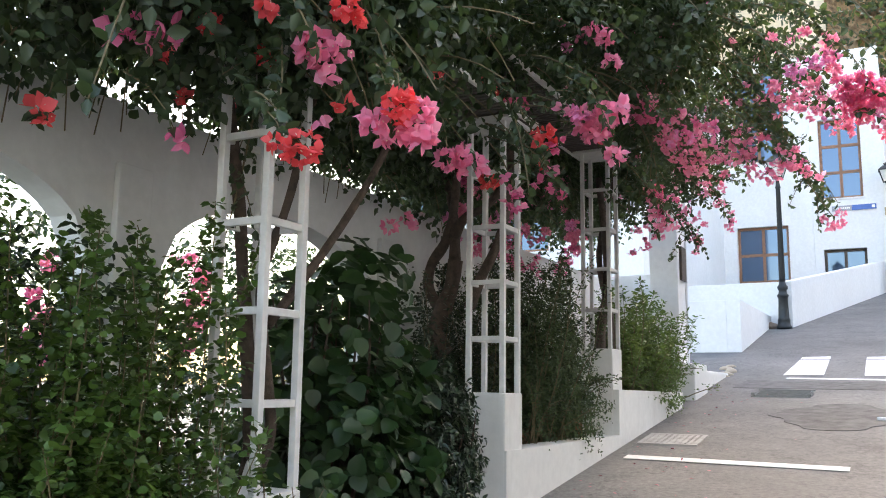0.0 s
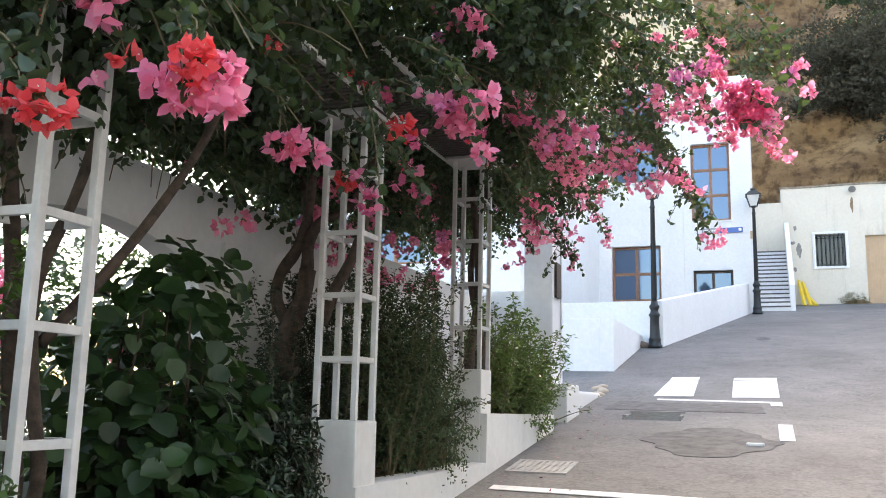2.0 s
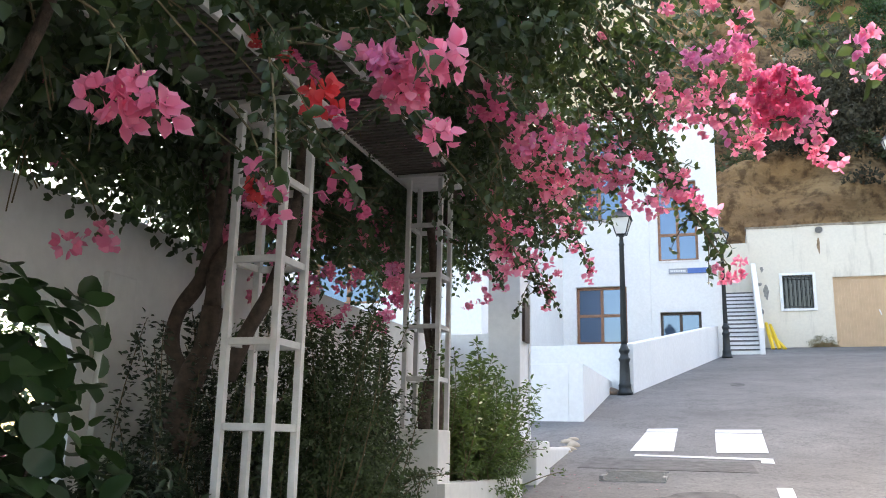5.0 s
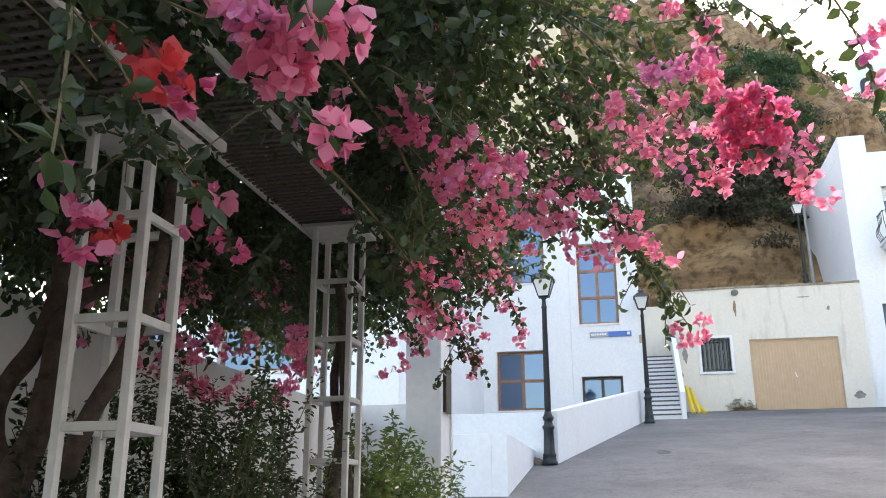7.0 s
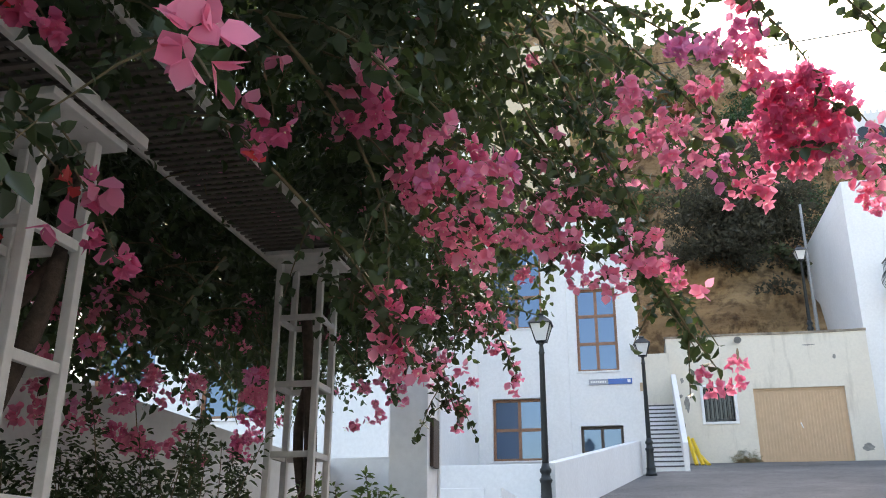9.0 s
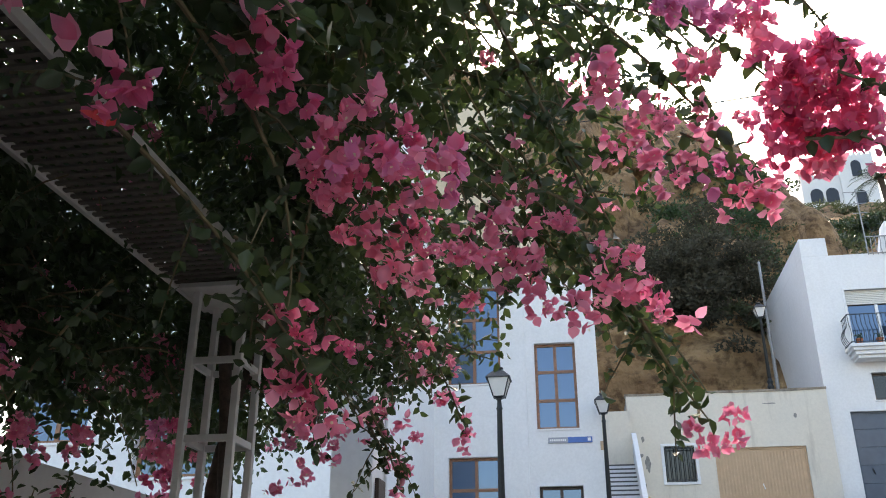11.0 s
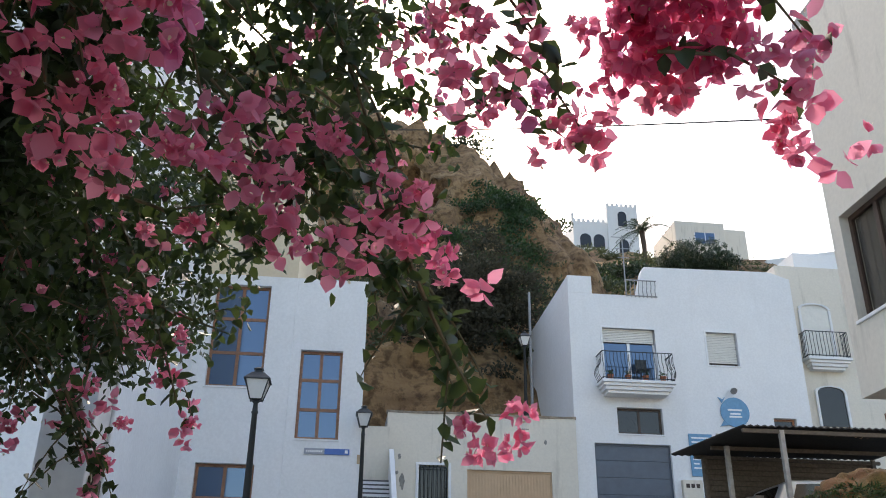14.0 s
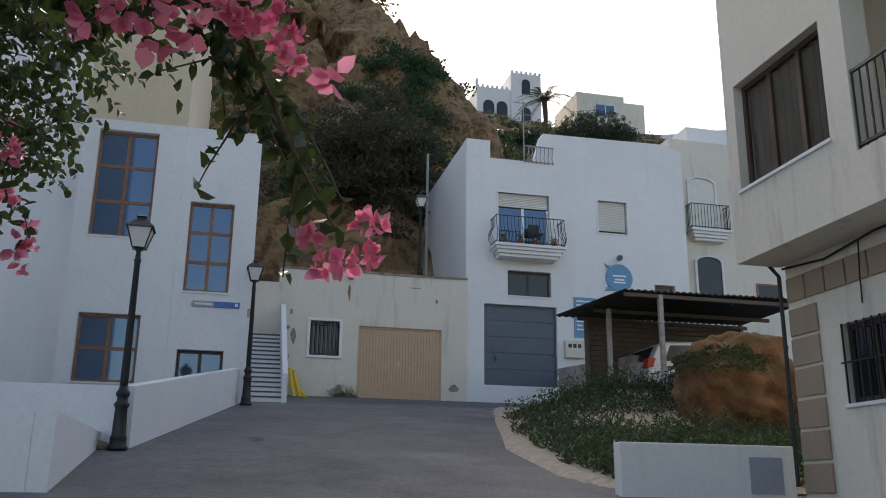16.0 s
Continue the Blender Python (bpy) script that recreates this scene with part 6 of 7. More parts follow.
blobs_2 = [(-2.45, 4.4, 3.85, 0.8, 1.0, 0.65), (-2.4, 5.9, 4.1, 0.85, 1.0, 0.7), (-1.75, 4.5, 3.7, 0.5, 0.8, 0.5), (-1.55, 5.5, 4.0, 0.6, 0.8, 0.6), (-3.2, 5.2, 3.5, 0.6, 1.7, 0.6), (-3.3, 6.8, 3.4, 0.6, 1.0, 0.8), (-3.1, 6.2, 3.15, 0.25, 0.6, 0.35), (-2.4, 3.6, 3.95, 0.6, 0.7, 0.5), (-1.7, 3.9, 3.95, 0.45, 0.6, 0.4), (-3.2, 4.0, 3.5, 0.5, 1.1, 0.6), (-3.2, 5.0, 3.4, 0.45, 1.0, 0.5)]
vine("large bougainvillea with twisted trunk and pink flowers over the pergola",
     [([(-2.83, 5.50, 1.69), (-2.90, 5.50, 1.82), (-2.85, 5.50, 1.98), (-2.78, 5.50, 2.15), (-2.75, 5.50, 2.34)], 0.07, 0.055),
      ([(-2.84, 5.50, 1.96), (-2.96, 5.50, 2.15), (-2.94, 5.50, 2.32), (-2.84, 5.50, 2.46), (-2.78, 5.50, 2.63), (-2.75, 5.50, 2.89), (-2.75, 5.50, 3.29)], 0.042, 0.026),
      ([(-2.75, 5.50, 2.34), (-2.75, 5.50, 2.53), (-2.66, 5.50, 2.65), (-2.53, 5.55, 2.72), (-2.41, 5.60, 2.90)], 0.04, 0.024),
      ([(-2.61, 5.45, 2.00), (-2.50, 5.40, 2.20), (-2.40, 5.40, 2.38), (-2.34, 5.45, 2.65), (-2.33, 5.50, 2.91), (-2.38, 5.60, 3.27)], 0.038, 0.022),
      ([(-2.77, 5.50, 2.29), (-2.78, 5.55, 2.57), (-2.85, 5.60, 2.82), (-3.02, 5.70, 3.25)], 0.04, 0.024)],
     blobs_2, 5600,
     [((-2.0, 4.2, 3.2), (-1.6, 3.9, 3.0), (-1.42, 3.62, 2.3)), ((-1.8, 4.4, 3.3), (-1.3, 4.0, 3.1), (-1.1, 3.78, 2.62)), ((-2.1, 4.6, 3.0), (-1.7, 4.3, 2.8), (-1.47, 4.2, 2.45)),
      ((-1.9, 5.0, 3.2), (-1.5, 4.6, 3.0), (-1.3, 4.4, 2.7)), ((-1.7, 5.3, 3.5), (-1.3, 5.1, 3.3), (-1.15, 5.0, 3.0)), ((-2.2, 4.0, 3.1), (-2.0, 3.8, 2.8), (-1.86, 3.72, 2.55)),
      ((-2.3, 6.5, 3.2), (-2.4, 6.4, 3.0), (-2.5, 6.35, 2.75)), ((-1.6, 5.2, 3.4), (-1.3, 5.6, 3.1), (-1.36, 5.65, 2.75)), ((-1.8, 5.4, 3.2), (-1.5, 5.7, 2.95), (-1.34, 5.85, 2.6))],
     MIDDLE_UPPER + MIDDLE_NEAR + MIDDLE_TRELLIS + MIDDLE_FIRST, 40, 2, leaf=0.054, low_cut=lambda x, y: (2.95 if y < 5.6 else 2.95) if x < -2.75 else (3.5 if y < 5.5 else 3.9) if x < -2.1 else 2.75 + 1.056 * (-0.73 - x))

blobs_3 = [(-2.35, 7.4, 4.25, 0.8, 1.0, 0.6), (-2.0, 7.3, 4.1, 0.48, 0.75, 0.5), (-2.2, 8.9, 4.2, 0.9, 0.9, 0.7), (-1.6, 7.0, 4.25, 0.34, 0.45, 0.36), (-2.1, 7.7, 3.4, 0.24, 0.4, 0.4), (-3.05, 7.5, 3.3, 0.25, 0.8, 0.35), (-2.0, 7.2, 3.65, 0.26, 0.35, 0.3), (-2.3, 8.8, 3.9, 0.5, 0.6, 0.5), (-1.05, 7.0, 4.3, 0.45, 0.45, 0.4), (-3.1, 8.7, 3.7, 0.5, 0.8, 0.6), (-1.5, 6.0, 4.35, 0.6, 0.75, 0.45), (-1.1, 6.1, 4.65, 0.5, 0.6, 0.3), (-3.2, 8.1, 4.05, 0.5, 1.4, 0.75), (-3.3, 7.0, 3.9, 0.5, 1.2, 0.5), (-3.2, 9.6, 3.8, 0.5, 1.0, 0.6)]
fringe_3 = [(-1.12, 7.0, 3.5, 0.36, 0.3, 0.24), (-1.5, 7.0, 3.25, 0.25, 0.3, 0.35), (-0.7, 6.9, 3.82, 0.4, 0.3, 0.25)]
vine("bougainvillea with long arching pink sprays reaching over the street",
     [([(-2.4, 7.85, 1.3), (-2.44, 7.8, 1.9), (-2.38, 7.85, 2.5), (-2.42, 7.75, 3.4)], 0.05, 0.03),
      ([(-2.46, 7.95, 1.3), (-2.36, 7.9, 2.0), (-2.46, 7.86, 2.7), (-2.3, 8.0, 3.6)], 0.035, 0.02)],
     blobs_3, 4500,
     [((-0.97, 6.04, 3.89), (-0.68, 6.45, 3.42), (-0.57, 6.46, 2.97)), ((-0.62, 6.4, 3.1), (-0.5, 6.55, 2.85), (-0.38, 6.53, 2.66)), ((-1.2, 6.4, 3.9), (-0.75, 6.2, 3.65), (-0.58, 6.42, 3.12)),
      ((-1.2, 5.9, 4.1), (-0.6, 5.75, 3.75), (-0.2, 5.83, 3.3)), ((-1.0, 5.9, 4.1), (-0.3, 5.6, 3.8), (-0.1, 5.72, 3.35)), ((-0.9, 6.0, 4.0), (-0.5, 6.0, 3.6), (-0.3, 6.05, 3.28)),
      ((-0.7, 5.6, 4.0), (-0.1, 5.4, 3.6), (0.07, 5.52, 3.24)), ((-0.5, 5.3, 4.0), (0.05, 4.98, 3.5), (0.12, 5.15, 3.02)), ((-0.9, 5.6, 4.1), (-0.4, 5.5, 3.85), (-0.25, 5.62, 3.5)),
      ((-1.65, 7.59, 2.98), (-1.6, 7.72, 2.86), (-1.57, 7.86, 2.7)), ((-1.42, 6.98, 3.4), (-1.23, 7.04, 3.38), (-1.08, 7.08, 3.28)), ((-1.5, 7.64, 3.34), (-1.31, 7.7, 3.27), (-1.12, 7.73, 3.22)),
      ((-1.2, 7.2, 4.3), (-0.9, 6.7, 4.1), (-0.6, 6.2, 3.75)), ((-1.1, 7.2, 4.1), (-0.6, 7.1, 3.9), (-0.35, 6.9, 3.7)), ((-1.1, 7.0, 4.0), (-0.75, 6.9, 3.4), (-0.4, 6.72, 2.8)),
      ((-1.4, 7.3, 3.8), (-1.1, 7.2, 3.5), (-1.0, 7.12, 3.32)), ((-1.3, 7.2, 3.8), (-0.9, 7.0, 3.5), (-0.6, 6.97, 3.33)),
      ((-1.5, 7.4, 3.5), (-1.3, 7.3, 3.1), (-1.2, 7.24, 2.84)), ((-1.6, 7.2, 3.5), (-1.45, 7.1, 3.2), (-1.35, 7.1, 2.95)), ((-1.75, 7.2, 3.3), (-1.7, 7.0, 2.9), (-1.65, 6.85, 2.66)),
      ((-0.9, 6.8, 4.4), (-0.35, 6.6, 4.3), (-0.25, 6.5, 3.85)), ((-1.0, 6.9, 4.5), (-0.6, 6.4, 4.6), (-0.4, 6.4, 3.9)), ((-0.9, 6.7, 4.4), (-0.8, 6.5, 4.1), (-0.74, 6.55, 3.75)),
      ((-1.2, 6.9, 3.9), (-0.95, 6.7, 3.6), (-0.7, 6.65, 3.3)), ((-1.8, 7.7, 3.1), (-1.65, 7.8, 2.9), (-1.6, 7.8, 2.75)),
      ((-1.3, 6.0, 4.1), (-1.3, 6.1, 3.7), (-1.42, 6.05, 3.4)), ((-1.5, 6.3, 3.9), (-1.5, 6.2, 3.4), (-1.57, 6.25, 2.8)),
      ((-1.0, 7.0, 4.05), (-0.8, 6.85, 3.5), (-0.42, 6.7, 2.75)), ((-1.15, 7.0, 3.8), (-0.7, 6.9, 3.3), (-0.45, 6.75, 2.85)), ((-0.7, 6.85, 3.3), (-0.5, 6.7, 3.1), (-0.35, 6.7, 2.78)),
      ((-1.1, 7.1, 3.9), (-0.7, 7.0, 3.65), (-0.45, 6.95, 3.6)), ((-1.2, 7.2, 3.6), (-0.95, 7.1, 3.35), (-0.75, 7.1, 3.3))],
     STREET_ARM + CASCADE_HIGH + CASCADE_MIDDLE + CASCADE_LOW + FRINGE_LOW, 150, 3, leaf=0.052, bract=0.03, strew=3, low_cut=lambda x, y: 3.0 if x < -2.72 else 3.98 if x < -2.08 and y < 8.0 else 2.95 + max(0, x + 2.1) * 0.9 if y > 6.9 else 2.55 + 1.056 * (-0.73 - x))


fp, fo = in_blobs(fringe_3, 85, 0.6)
fv, ff3 = twigs(fp, fo, 9, 0.2, 0.1, 0.042, 0.028)
back_pink = [o for o in scene.objects if o.name.startswith("bougainvillea") and o.parent is None][-1]
add_heads(back_pink, STREET_BALL, 61, 0.03)
add_heads(back_pink, STREET_TIPS, 62, 0.036)
scatter_heads(back_pink, [(-3.0, 7.5, 2.85, 0.35, 1.2, 0.4), (-2.9, 6.3, 2.8, 0.25, 0.7, 0.3)], 80, 77, 0.03, 0.06, "ppppdm", low=False)
scatter_heads(back_pink, fringe_3, 48, 78, 0.014, 0.034, "pppppmd", low=False)
mesh_from("fringe", fv, ff3, LEAF_VINE, back_pink)["kind"] = "stuff"


# ---- shrubs in the planter ----
def shrub(name, label, blobs, n, count, reach, droop, leaf, wide, mat, up=0.3, shape=OUT, stems=None, jitter=0.5, shell=0.4):
    t = empty(name, label=label, category="shrub")
    p, o = in_blobs(blobs, n, shell)
    v, f = twigs(p, o, count, reach, droop, leaf, leaf * wide, jitter, shape, up=up)
    ob = mesh_from("foliage", v, f, mat, t)
    ob["kind"] = "stuff"
    if stems:
        bm = bmesh.new()
        r = random.Random(len(label))
        x, y, z0, z1, spread, k = stems
        for _ in range(k):
            a = Vector((x + r.uniform(-spread, spread) * 0.5, y + r.uniform(-spread, spread), z0))
            c = a + Vector((r.uniform(-0.2, 0.2), r.uniform(-0.3, 0.3), z1 - z0))
            tube(bm, bezier(a, (a + c) / 2 + Vector((r.uniform(-0.1, 0.1), r.uniform(-0.1, 0.1), 0)), c, 6), [0.014, 0.013, 0.011, 0.009, 0.007, 0.004], 5)
        part("stem", bm, BARK, t)["kind"] = "stuff"
    return t


def wands(name, label, x0, x1, y0, y1, z0, tops, n, leaf, wide, mat, shape=ROUND, lean=0.3, seed=3, droop=0.0):
    """A shrub of many upright wands set with small leaves all the way up."""
    t = empty(name, label=label, category="shrub")
    r = random.Random(seed)
    bm = bmesh.new()
    sets = []
    for _ in range(n):
        a = Vector((r.uniform(x0, x1), r.uniform(y0, y1), z0 + r.uniform(0, 0.1)))
        h = r.uniform(*tops) - z0
        c = a + Vector((r.uniform(-lean, lean), r.uniform(-lean, lean), h))
        m = (a + c) / 2 + Vector((r.uniform(-0.22, 0.22), r.uniform(-0.22, 0.22), droop * h))
        pts = bezier(a, m, c, 14)
        tube(bm, pts[::2] + [pts[-1]], [0.006 - 0.0006 * k for k in range(8)], 4)
        k = int(h / 0.0055)
        u = np.array([r.uniform(0.08, 1) for _ in range(k)])[:, None]
        A, M, C = (np.array(tuple(q)) for q in (a, m, c))
        p = A * (1 - u) ** 2 + M * 2 * u * (1 - u) + C * u * u
        side = unit(rng.normal(size=(k, 3)) * np.array([1, 1, 0.5]) + np.array([0, 0, 0.25]))
        clump = np.array([0.35 + max(0.0, 1.2 * noise.noise(Vector((*(A * 5)[:2], float(q) * 5)))) for q in u[:, 0]])[:, None]
        p = p + side * rng.uniform(0.01, 0.2, (k, 1)) * clump * (1.2 - u) + rng.normal(scale=0.012, size=(k, 3))
        s = rng.uniform(0.6, 1.2, k)
        sets.append(leaf_arrays(p, side, unit(rng.normal(size=(k, 3)) * 0.5 + np.array([0, 0, 1])), leaf * s, leaf * wide * s, shape))
    part("stem", bm, TWIG, t)["kind"] = "stuff"
    v, f = joined(sets)
    mesh_from("foliage", v, f, mat, t)["kind"] = "stuff"
    return t


wands("elephant_bush", "upright fleshy green shrub with tiny round leaves", -3.0, -2.3, 1.3, 2.75, 0.3, (1.2, 2.1), 90, 0.036, 0.9, LEAF_JADE, seed=3)
wands("elephant_bush", "low fleshy green shrub beside the trellis foot", -2.6, -2.1, 1.7, 2.75, 0.25, (0.7, 1.3), 80, 0.036, 0.9, LEAF_JADE, seed=4)
shrub("broad_leaf_shrub", "leafy shrub with large round dark green leaves", [(-2.75, 4.05, 1.4, 0.4, 0.5, 0.6), (-2.75, 4.2, 1.95, 0.2, 0.25, 0.25), (-2.55, 3.85, 1.05, 0.38, 0.5, 0.45)], 520, 4, 0.2, 0.05, 0.09, 0.95, LEAF_BROAD, 0.1, DISC, (-2.7, 4.1, 0.5, 1.9, 0.3, 12), shell=0.3)
shrub("mock_orange_shrub", "dense dark glossy rounded shrub beside the pedestal", [(-2.47, 4.5, 1.08, 0.34, 0.38, 0.44), (-2.55, 4.72, 1.25, 0.28, 0.26, 0.36), (-2.36, 4.36, 0.85, 0.28, 0.33, 0.33)], 1500, 8, 0.07, 0.0, 0.042, 0.45, LEAF_DARK, 0.4, OUT, (-2.47, 4.5, 0.5, 1.3, 0.2, 10), shell=0.22)
wands("privet_shrub", "tall dark upright shrub with small leaves by the trunk", -3.1, -2.7, 5.2, 6.4, 0.8, (1.6, 2.35), 45, 0.034, 0.55, LEAF_DARK, OUT, 0.35, seed=6)
wands("olive_green_shrub", "fine-leaved olive green shrub between the trellis columns", -2.85, -2.4, 6.0, 7.4, 1.0, (1.8, 2.5), 52, 0.036, 0.5, LEAF_FINE, OUT, 0.4, seed=7)
wands("drooping_shrub", "fine-leaved shrub drooping over the planter edge", -2.6, -2.35, 6.0, 7.4, 1.0, (1.15, 1.65), 34, 0.034, 0.5, LEAF_FINE, OUT, 0.5, seed=8, droop=0.5)
wands("dark_shrub", "dark shrub with small leaves behind the trellis", -3.1, -2.6, 7.4, 8.4, 1.2, (1.9, 2.5), 22, 0.034, 0.55, LEAF_DARK, OUT, 0.35, seed=9)
wands("bright_green_shrub", "bright green spiky shrub spilling over the white wall", -2.7, -2.3, 8.5, 10.0, 1.35, (1.8, 2.5), 46, 0.056, 0.45, LEAF_BRIGHT, OUT, 0.45, seed=10)
wands("bright_green_shrub", "bright green shoots hanging over the planter wall", -2.45, -2.25, 8.6, 10.2, 1.35, (1.45, 2.1), 32, 0.04, 0.45, LEAF_BRIGHT, OUT, 0.5, seed=11, droop=0.6)
shrub("elephant_bush", "dense mound of small fleshy green leaves", [(-2.55, 2.0, 0.75, 0.4, 0.75, 0.55), (-2.8, 1.6, 1.1, 0.35, 0.5, 0.5)], 1000, 9, 0.13, 0.0, 0.034, 0.85, LEAF_JADE, 0.5, ROUND, shell=0.3)
shrub("olive_green_shrub", "bushy fine-leaved shrub in the planter", [(-2.55, 6.55, 1.55, 0.3, 0.5, 0.5), (-2.45, 6.9, 1.3, 0.25, 0.4, 0.35), (-2.7, 6.2, 1.9, 0.3, 0.4, 0.5)], 1100, 12, 0.16, 0.03, 0.03, 0.5, LEAF_FINE, 0.2, OUT, shell=0.3)
shrub("bright_green_shrub", "bushy bright green shrub by the pedestal", [(-2.5, 9.1, 1.75, 0.25, 0.5, 0.4), (-2.4, 9.4, 1.5, 0.25, 0.5, 0.3)], 620, 12, 0.17, 0.02, 0.036, 0.45, LEAF_BRIGHT, 0.4, OUT, shell=0.35)
shrub("privet_shrub", "dark small-leaved shrub behind the twisted trunk", [(-2.95, 5.9, 1.5, 0.22, 0.5, 0.6), (-2.95, 7.0, 1.6, 0.2, 0.4, 0.4)], 420, 12, 0.16, 0.02, 0.026, 0.5, LEAF_DARK, 0.5, OUT, shell=0.35)
shrub("dark_shrub", "dark leafy shrub in the shade of the arch", [(-3.15, 1.5, 1.35, 0.2, 0.9, 0.95), (-3.15, 2.5, 1.5, 0.18, 0.5, 0.6), (-3.15, 0.6, 1.2, 0.2, 0.6, 1.0)], 680, 9, 0.2, 0.03, 0.055, 0.6, LEAF_DARK, 0.3, OUT, shell=0.4)
shrub("garden_hedge", "green garden hedge behind the arched wall", [(-5.6, 8.5, 1.0, 0.6, 2.0, 1.2), (-5.2, 4.6, 0.9, 0.5, 1.2, 1.2), (-5.0, 5.9, 1.5, 0.5, 1.3, 1.0), (-5.0, 3.0, 1.2, 0.5, 1.3, 1.2), (-5.0, 1.2, 1.2, 0.5, 1.5, 1.4), (-5.3, 3.4, 2.3, 0.45, 1.2, 0.7), (-5.3, 6.3, 2.4, 0.45, 1.2, 0.6), (-5.4, 0.6, 2.2, 0.5, 0.9, 0.7)], 3600, 8, 0.2, 0.03, 0.06, 0.6, LEAF_BROAD)
far_pink = empty("bougainvillea", label="pink bougainvillea growing beyond the arched wall", category="climbing plant")
scatter_heads(far_pink, [(-4.4, 6.4, 2.0, 0.25, 0.7, 0.5), (-4.4, 4.0, 2.0, 0.25, 0.8, 0.5)], 40, 31, 0.05, 0.1, "pppd", low=False)
pf, of = in_blobs([(-4.5, 6.4, 2.0, 0.35, 0.8, 0.7), (-4.5, 4.2, 1.9, 0.3, 0.5, 0.6)], 260)
vv, ff = twigs(pf, of, 10, 0.2, 0.05, 0.045, 0.03)
mesh_from("crown", vv, ff, LEAF_VINE, far_pink)["kind"] = "stuff"
trunk(far_pink, [([(-4.5, 6.4, 0.1), (-4.45, 6.3, 1.0), (-4.5, 6.4, 2.0)], 0.04, 0.02), ([(-4.5, 4.2, 0.1), (-4.45, 4.25, 1.0), (-4.5, 4.2, 1.9)], 0.03, 0.02)])

dry = shrub("dry_weed", "dry brown weed clump at the garage wall foot", [(2.75, 31.95, 5.1, 0.4, 0.12, 0.2)], 130, 6, 0.16, 0.02, 0.05, 0.3, LEAF_DRY, 0.6)

# fallen petals and dry litter
r = random.Random(5)
n = 90
pp = np.array([(r.choice((-2.2, -2.15, -1.9, -1.5)) + abs(r.gauss(0, 0.25)), r.uniform(5, 11.5), 0) for _ in range(n)])
pp[:, 2] = [ground_z(y) + 0.006 for y in pp[:, 1]]
v, f = leaf_arrays(pp, unit(rng.normal(size=(n, 3)) * np.array([1, 1, 0.1])), np.tile(np.array([0, 0, 1.0]), (n, 1)), rng.uniform(0.015, 0.04, n), rng.uniform(0.015, 0.03, n), ROUND, -0.1)
tagged(mesh_from("fallen_petals", v, f, PETAL_LITTER), label="fallen pink petals scattered along the kerb", category="petals", kind="stuff")
tagged(part("paper_scrap", boxes((-0.28, -0.12, 9.55, 9.62, ground_z(9.58), ground_z(9.58) + 0.03), bevel=0.008), LETTER), label="crumpled white paper scrap on the asphalt", category="litter")


# ---- weeds on the bank, scrub on the hill, palm ----
def ground_cover(name, label, xs, ys, height, n, leaf, wide, mat, up, seed, limit=None, spread=0.3):
    r2 = np.random.default_rng(seed)
    x, y = r2.uniform(*xs, n), r2.uniform(*ys, n)
    if limit:
        k = np.array([limit(a, b) for a, b in zip(x, y)])
        x, y = x[k], y[k]
    p = np.array([(a, b, height(a, b)) for a, b in zip(x, y)])
    p[:, 2] += r2.uniform(-0.02, spread, len(p)) * r2.uniform(0, 1, len(p))
    d = unit(r2.normal(size=(len(p), 3)) * np.array([1, 1, 0.4]) + np.array([0, 0, up]))
    s = r2.uniform(0.5, 1.4, len(p))
    v, f = leaf_arrays(p, d, unit(r2.normal(size=(len(p), 3)) + np.array([0, 0, 0.4])), leaf * s, leaf * wide * s)
    return tagged(mesh_from(name, v, f, mat), label=label, category="plants", kind="stuff")


def on_bank(x, y):
    return x > bank_rim(y) + 0.42 + 0.5 * noise.noise(Vector((x, y, 2)) * 0.8) and noise.noise(Vector((x * 0.7, y * 0.7, 5))) > -0.35 and y > 16.1


ground_cover("weeds", "green weeds growing on the bank", (4.3, 13), (16.0, 25), bank_h, 30000, 0.1, 0.4, LEAF_BROAD, 0.7, 41, lambda x, y: on_bank(x, y) and noise.noise(Vector((x, y, 9)) * 0.6) > -0.15, 0.5)
ground_cover("tall_weeds", "grey-green and brown seeding weeds on the bank", (4.4, 13), (16.3, 25), bank_h, 24000, 0.12, 0.16, LEAF_SCRUB, 1.3, 44, lambda x, y: on_bank(x, y) and noise.noise(Vector((x, y, 4)) * 0.7) > -0.05, 0.75)
ground_cover("dry_grass", "dry yellow grass on the bank", (4.2, 13.5), (16.0, 26), bank_h, 10000, 0.15, 0.06, LEAF_DRY, 1.2, 42, on_bank, 0.05)
ground_cover("boulder_weeds", "weeds hanging on the boulder", (8.6, 10.3), (20.9, 22.3), lambda x, y: 4.4 + 1.0 * math.sqrt(max(0, 1 - ((x - 10.05) / 1.5) ** 2 - ((y - 22.2) / 1.35) ** 2)), 2200, 0.1, 0.3, LEAF_FINE, 0.5, 43, lambda x, y: noise.noise(Vector((x, y, 3)) * 1.2) > 0.0 and ((x - 10.05) / 1.5) ** 2 + ((y - 22.2) / 1.35) ** 2 < 0.95, 0.1)


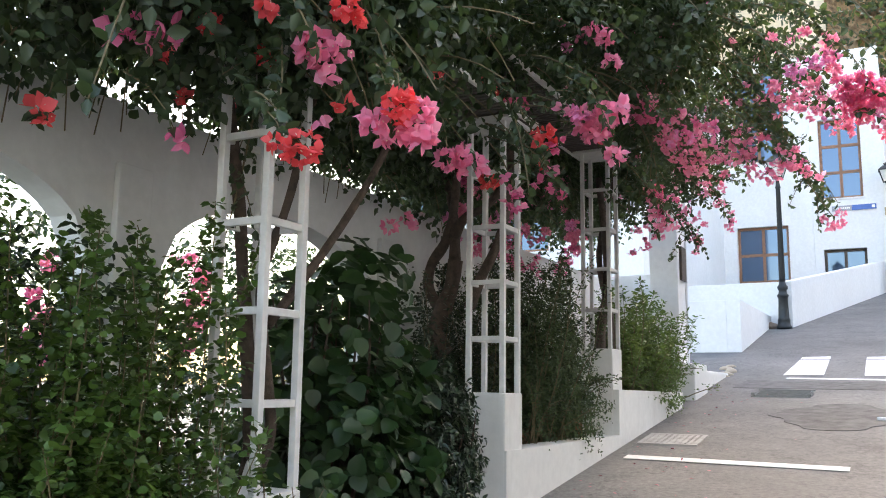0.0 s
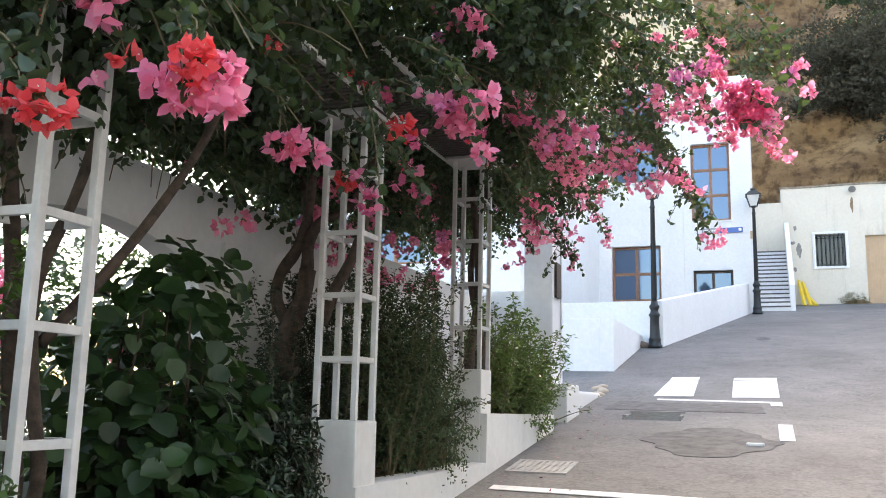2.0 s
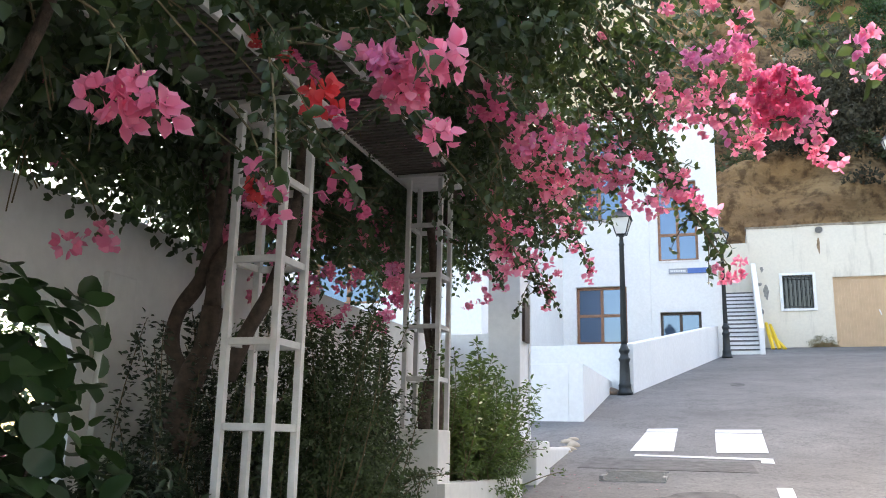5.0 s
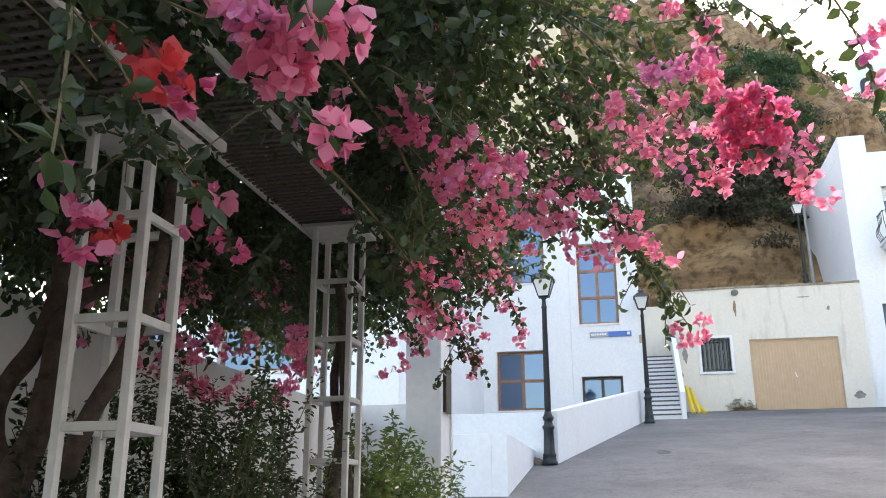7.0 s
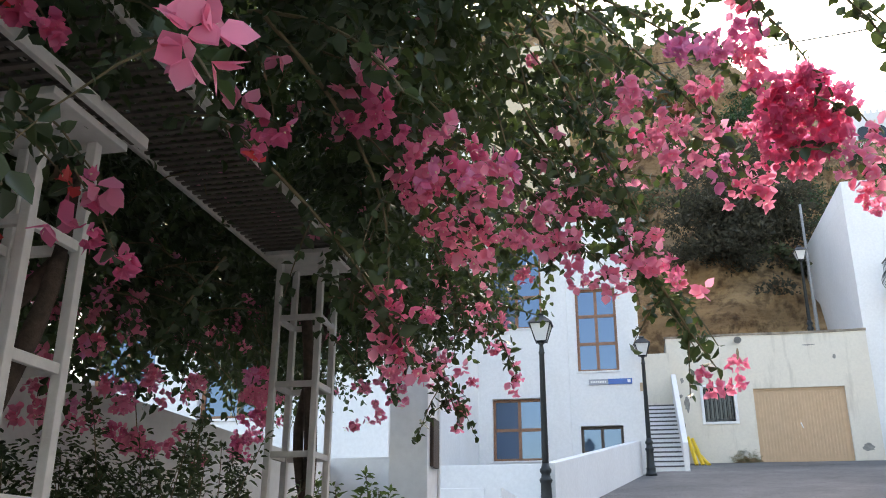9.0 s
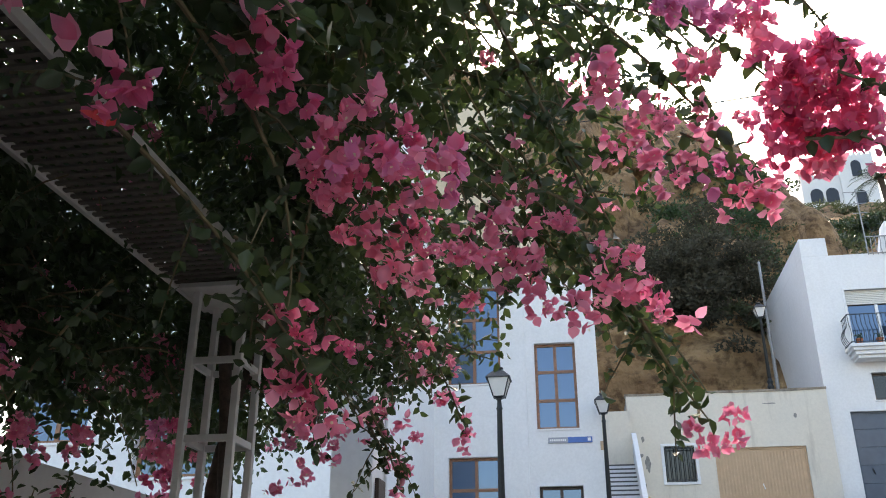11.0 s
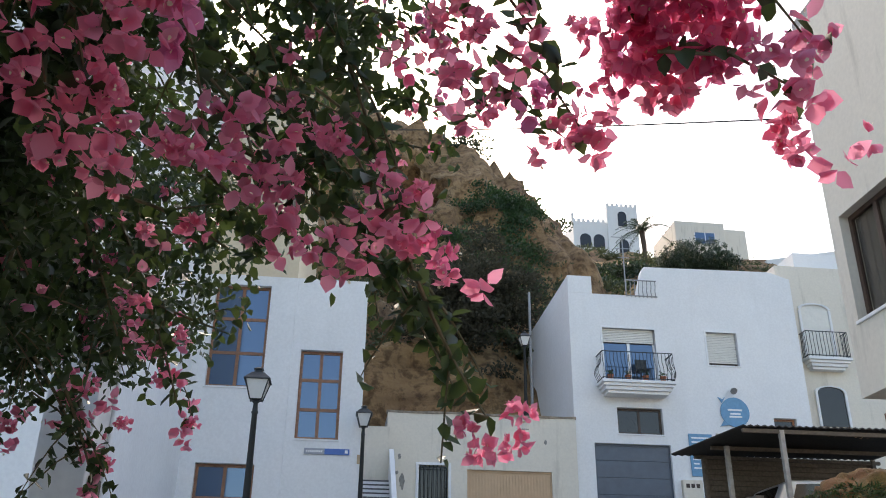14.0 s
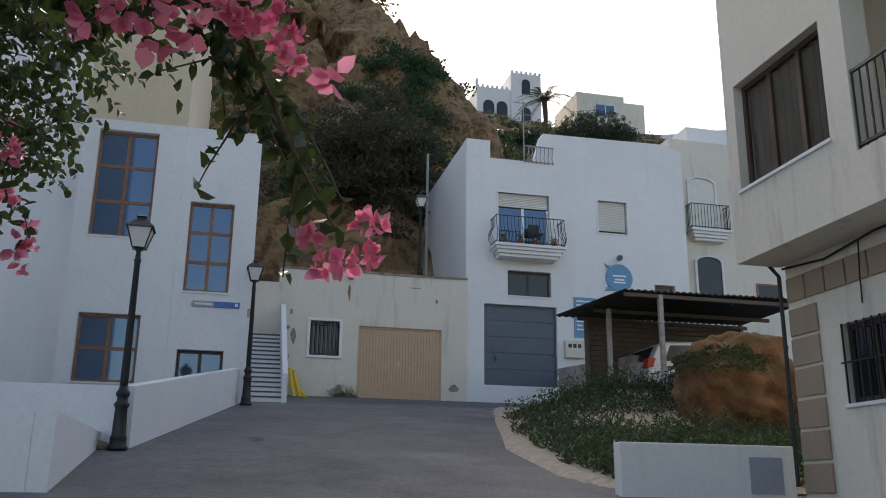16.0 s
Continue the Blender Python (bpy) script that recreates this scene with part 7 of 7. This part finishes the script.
def scrub(name, label, places, mat, per, leaf, seed):
    """Low bushes on the hillside, each a clump of small leaves with an uneven outline."""
    r2 = np.random.default_rng(seed)
    sets = []
    for x, y, z, s in places:
        k = max(30, int(per * s * s))
        d = unit(r2.normal(size=(k, 3)))
        d[:, 2] = np.abs(d[:, 2]) * 0.9 - 0.1
        lump = np.array([1 + 0.6 * noise.noise(Vector(q) * 1.8 + Vector((x, y, 0))) for q in d])[:, None]
        p = np.array([x, y, z]) + d * r2.uniform(0.35, 1, (k, 1)) * lump * np.array([s, s, s * 0.75])
        sets.append(leaf_arrays(p, unit(d + r2.normal(scale=0.7, size=(k, 3))), unit(r2.normal(size=(k, 3)) + d), leaf * r2.uniform(0.5, 1.5, k), leaf * 0.6 * r2.uniform(0.5, 1.4, k)))
    v, f = joined(sets)
    return tagged(mesh_from(name, v, f, mat), label=label, category="scrub", kind="stuff")


r = random.Random(12)
places = []
while len(places) < 900:
    x, y = r.uniform(-12, 45), 39 + 58 * r.random() ** 1.5
    if noise.noise(Vector((x * 0.12, y * 0.12, 7))) > -0.2:
        crag = x < 14 and 51 < y < 62
        if crag and r.random() < 0.8:
            continue
        places.append((x, y, hill_h(x, y) - 0.1, r.uniform(0.3, 1.3) * (0.45 if crag else 1)))
scrub("hill_scrub", "grey-green scrub bushes on the rocky hillside", places, LEAF_SCRUB, 150, 0.22, 51)
hang = [(3.9 + r.gauss(0, 1.1), 37.6 + r.uniform(-0.4, 2.6), 14.9 + r.gauss(0, 1.3), r.uniform(0.6, 1.5)) for _ in range(44)] + [(5.0 + r.gauss(0, 1.2), 39.0 + r.uniform(-0.5, 3), 15.5 + r.gauss(0, 1.6), r.uniform(0.6, 1.6)) for _ in range(34)]
scrub("hanging_scrub", "dark grey-brown scrub hanging over the ochre cliff", hang, leaf_material("dark_dry_scrub", (0.035, 0.034, 0.022), (0.1, 0.09, 0.06), (0.08, 0.08, 0.04), 0.8), 260, 0.16, 52)
shade = [(16 + r.gauss(0, 3.0), 68 + r.uniform(-8, 8), 0, r.uniform(0.9, 2.0)) for _ in range(60)]
scrub("hill_trees", "dark green bushes below the hilltop houses", [(x, y, hill_h(x, y), s) for x, y, z, s in shade], LEAF_DARK, 170, 0.26, 53)

green = [(8.8 + r.gauss(0, 1.7), r.uniform(45, 54), 0, r.uniform(0.6, 1.5)) for _ in range(60)] + [(5.2 + r.gauss(0, 0.9), r.uniform(44, 50), 0, r.uniform(0.5, 1.2)) for _ in range(26)]
scrub("hill_bushes", "green bushes on the slope under the crag", [(x, y, hill_h(x, y) + 0.2, s) for x, y, z, s in green], LEAF_BROAD, 260, 0.17, 54)


def palm(x, y, z):
    t = empty("palm_tree", x, y, z, label="tall date palm with arching fronds on the hill", category="palm tree")
    bm = bmesh.new()
    tube(bm, [(0, 0, -2.5), (0.1, 0, 1.5), (0, 0, 3.6)], [0.28, 0.24, 0.3], 10)
    part("trunk", bm, BARK, t)
    r3 = random.Random(4)
    for k in range(26):
        a, el = k * 2.399, r3.uniform(-0.1, 1.25)
        d = Vector((math.cos(a) * math.cos(el), math.sin(a) * math.cos(el), math.sin(el)))
        o = Vector((0, 0, 3.6))
        ln = r3.uniform(3.2, 4.3)
        pts = [o + d * ln * s + Vector((0, 0, -1.3 * s * s * ln * 0.45)) for s in (j / 10 for j in range(11))]
        bm = bmesh.new()
        tube(bm, pts, 0.025, 4)
        for j in range(1, 11):
            tan = (pts[j] - pts[j - 1]).normalized()
            sd = tan.cross(Vector((0, 0, 1))).normalized()
            for m in range(3):
                base = pts[j - 1].lerp(pts[j], m / 3)
                for s in (-1, 1):
                    tip = base + (sd * s * 0.75 + tan * 0.5 + Vector((0, 0, -0.25))) * 0.85 * (1.1 - j / 14)
                    bm.faces.new([bm.verts.new(q) for q in (base - tan * 0.025, base + tan * 0.03, tip)])
        part("frond", bm, LEAF_DARK, t)


palm(29.2, 85.0, 38.8)
tree = empty("hill_tree", 28.2, 70.0, 30.0, label="broad dark green tree crown behind the white house", category="tree")
p, o = in_blobs([(28.2, 70, 32.4, 3.2, 2.5, 1.5), (26.6, 70, 31.8, 2.2, 2, 1.1), (30.0, 70, 31.9, 2.0, 2, 1.2)], 1500, 0.25)
v, f = twigs(p - np.array([28.2, 70, 30]), o, 8, 0.5, 0.05, 0.2, 0.09)
mesh_from("crown", v, f, LEAF_DARK, tree)["kind"] = "stuff"
bm = bmesh.new()
tube(bm, [(0, 0, -2), (0.1, 0, 0.5), (-0.2, 0.1, 2.2)], [0.35, 0.3, 0.15], 8)
part("trunk", bm, BARK, tree)
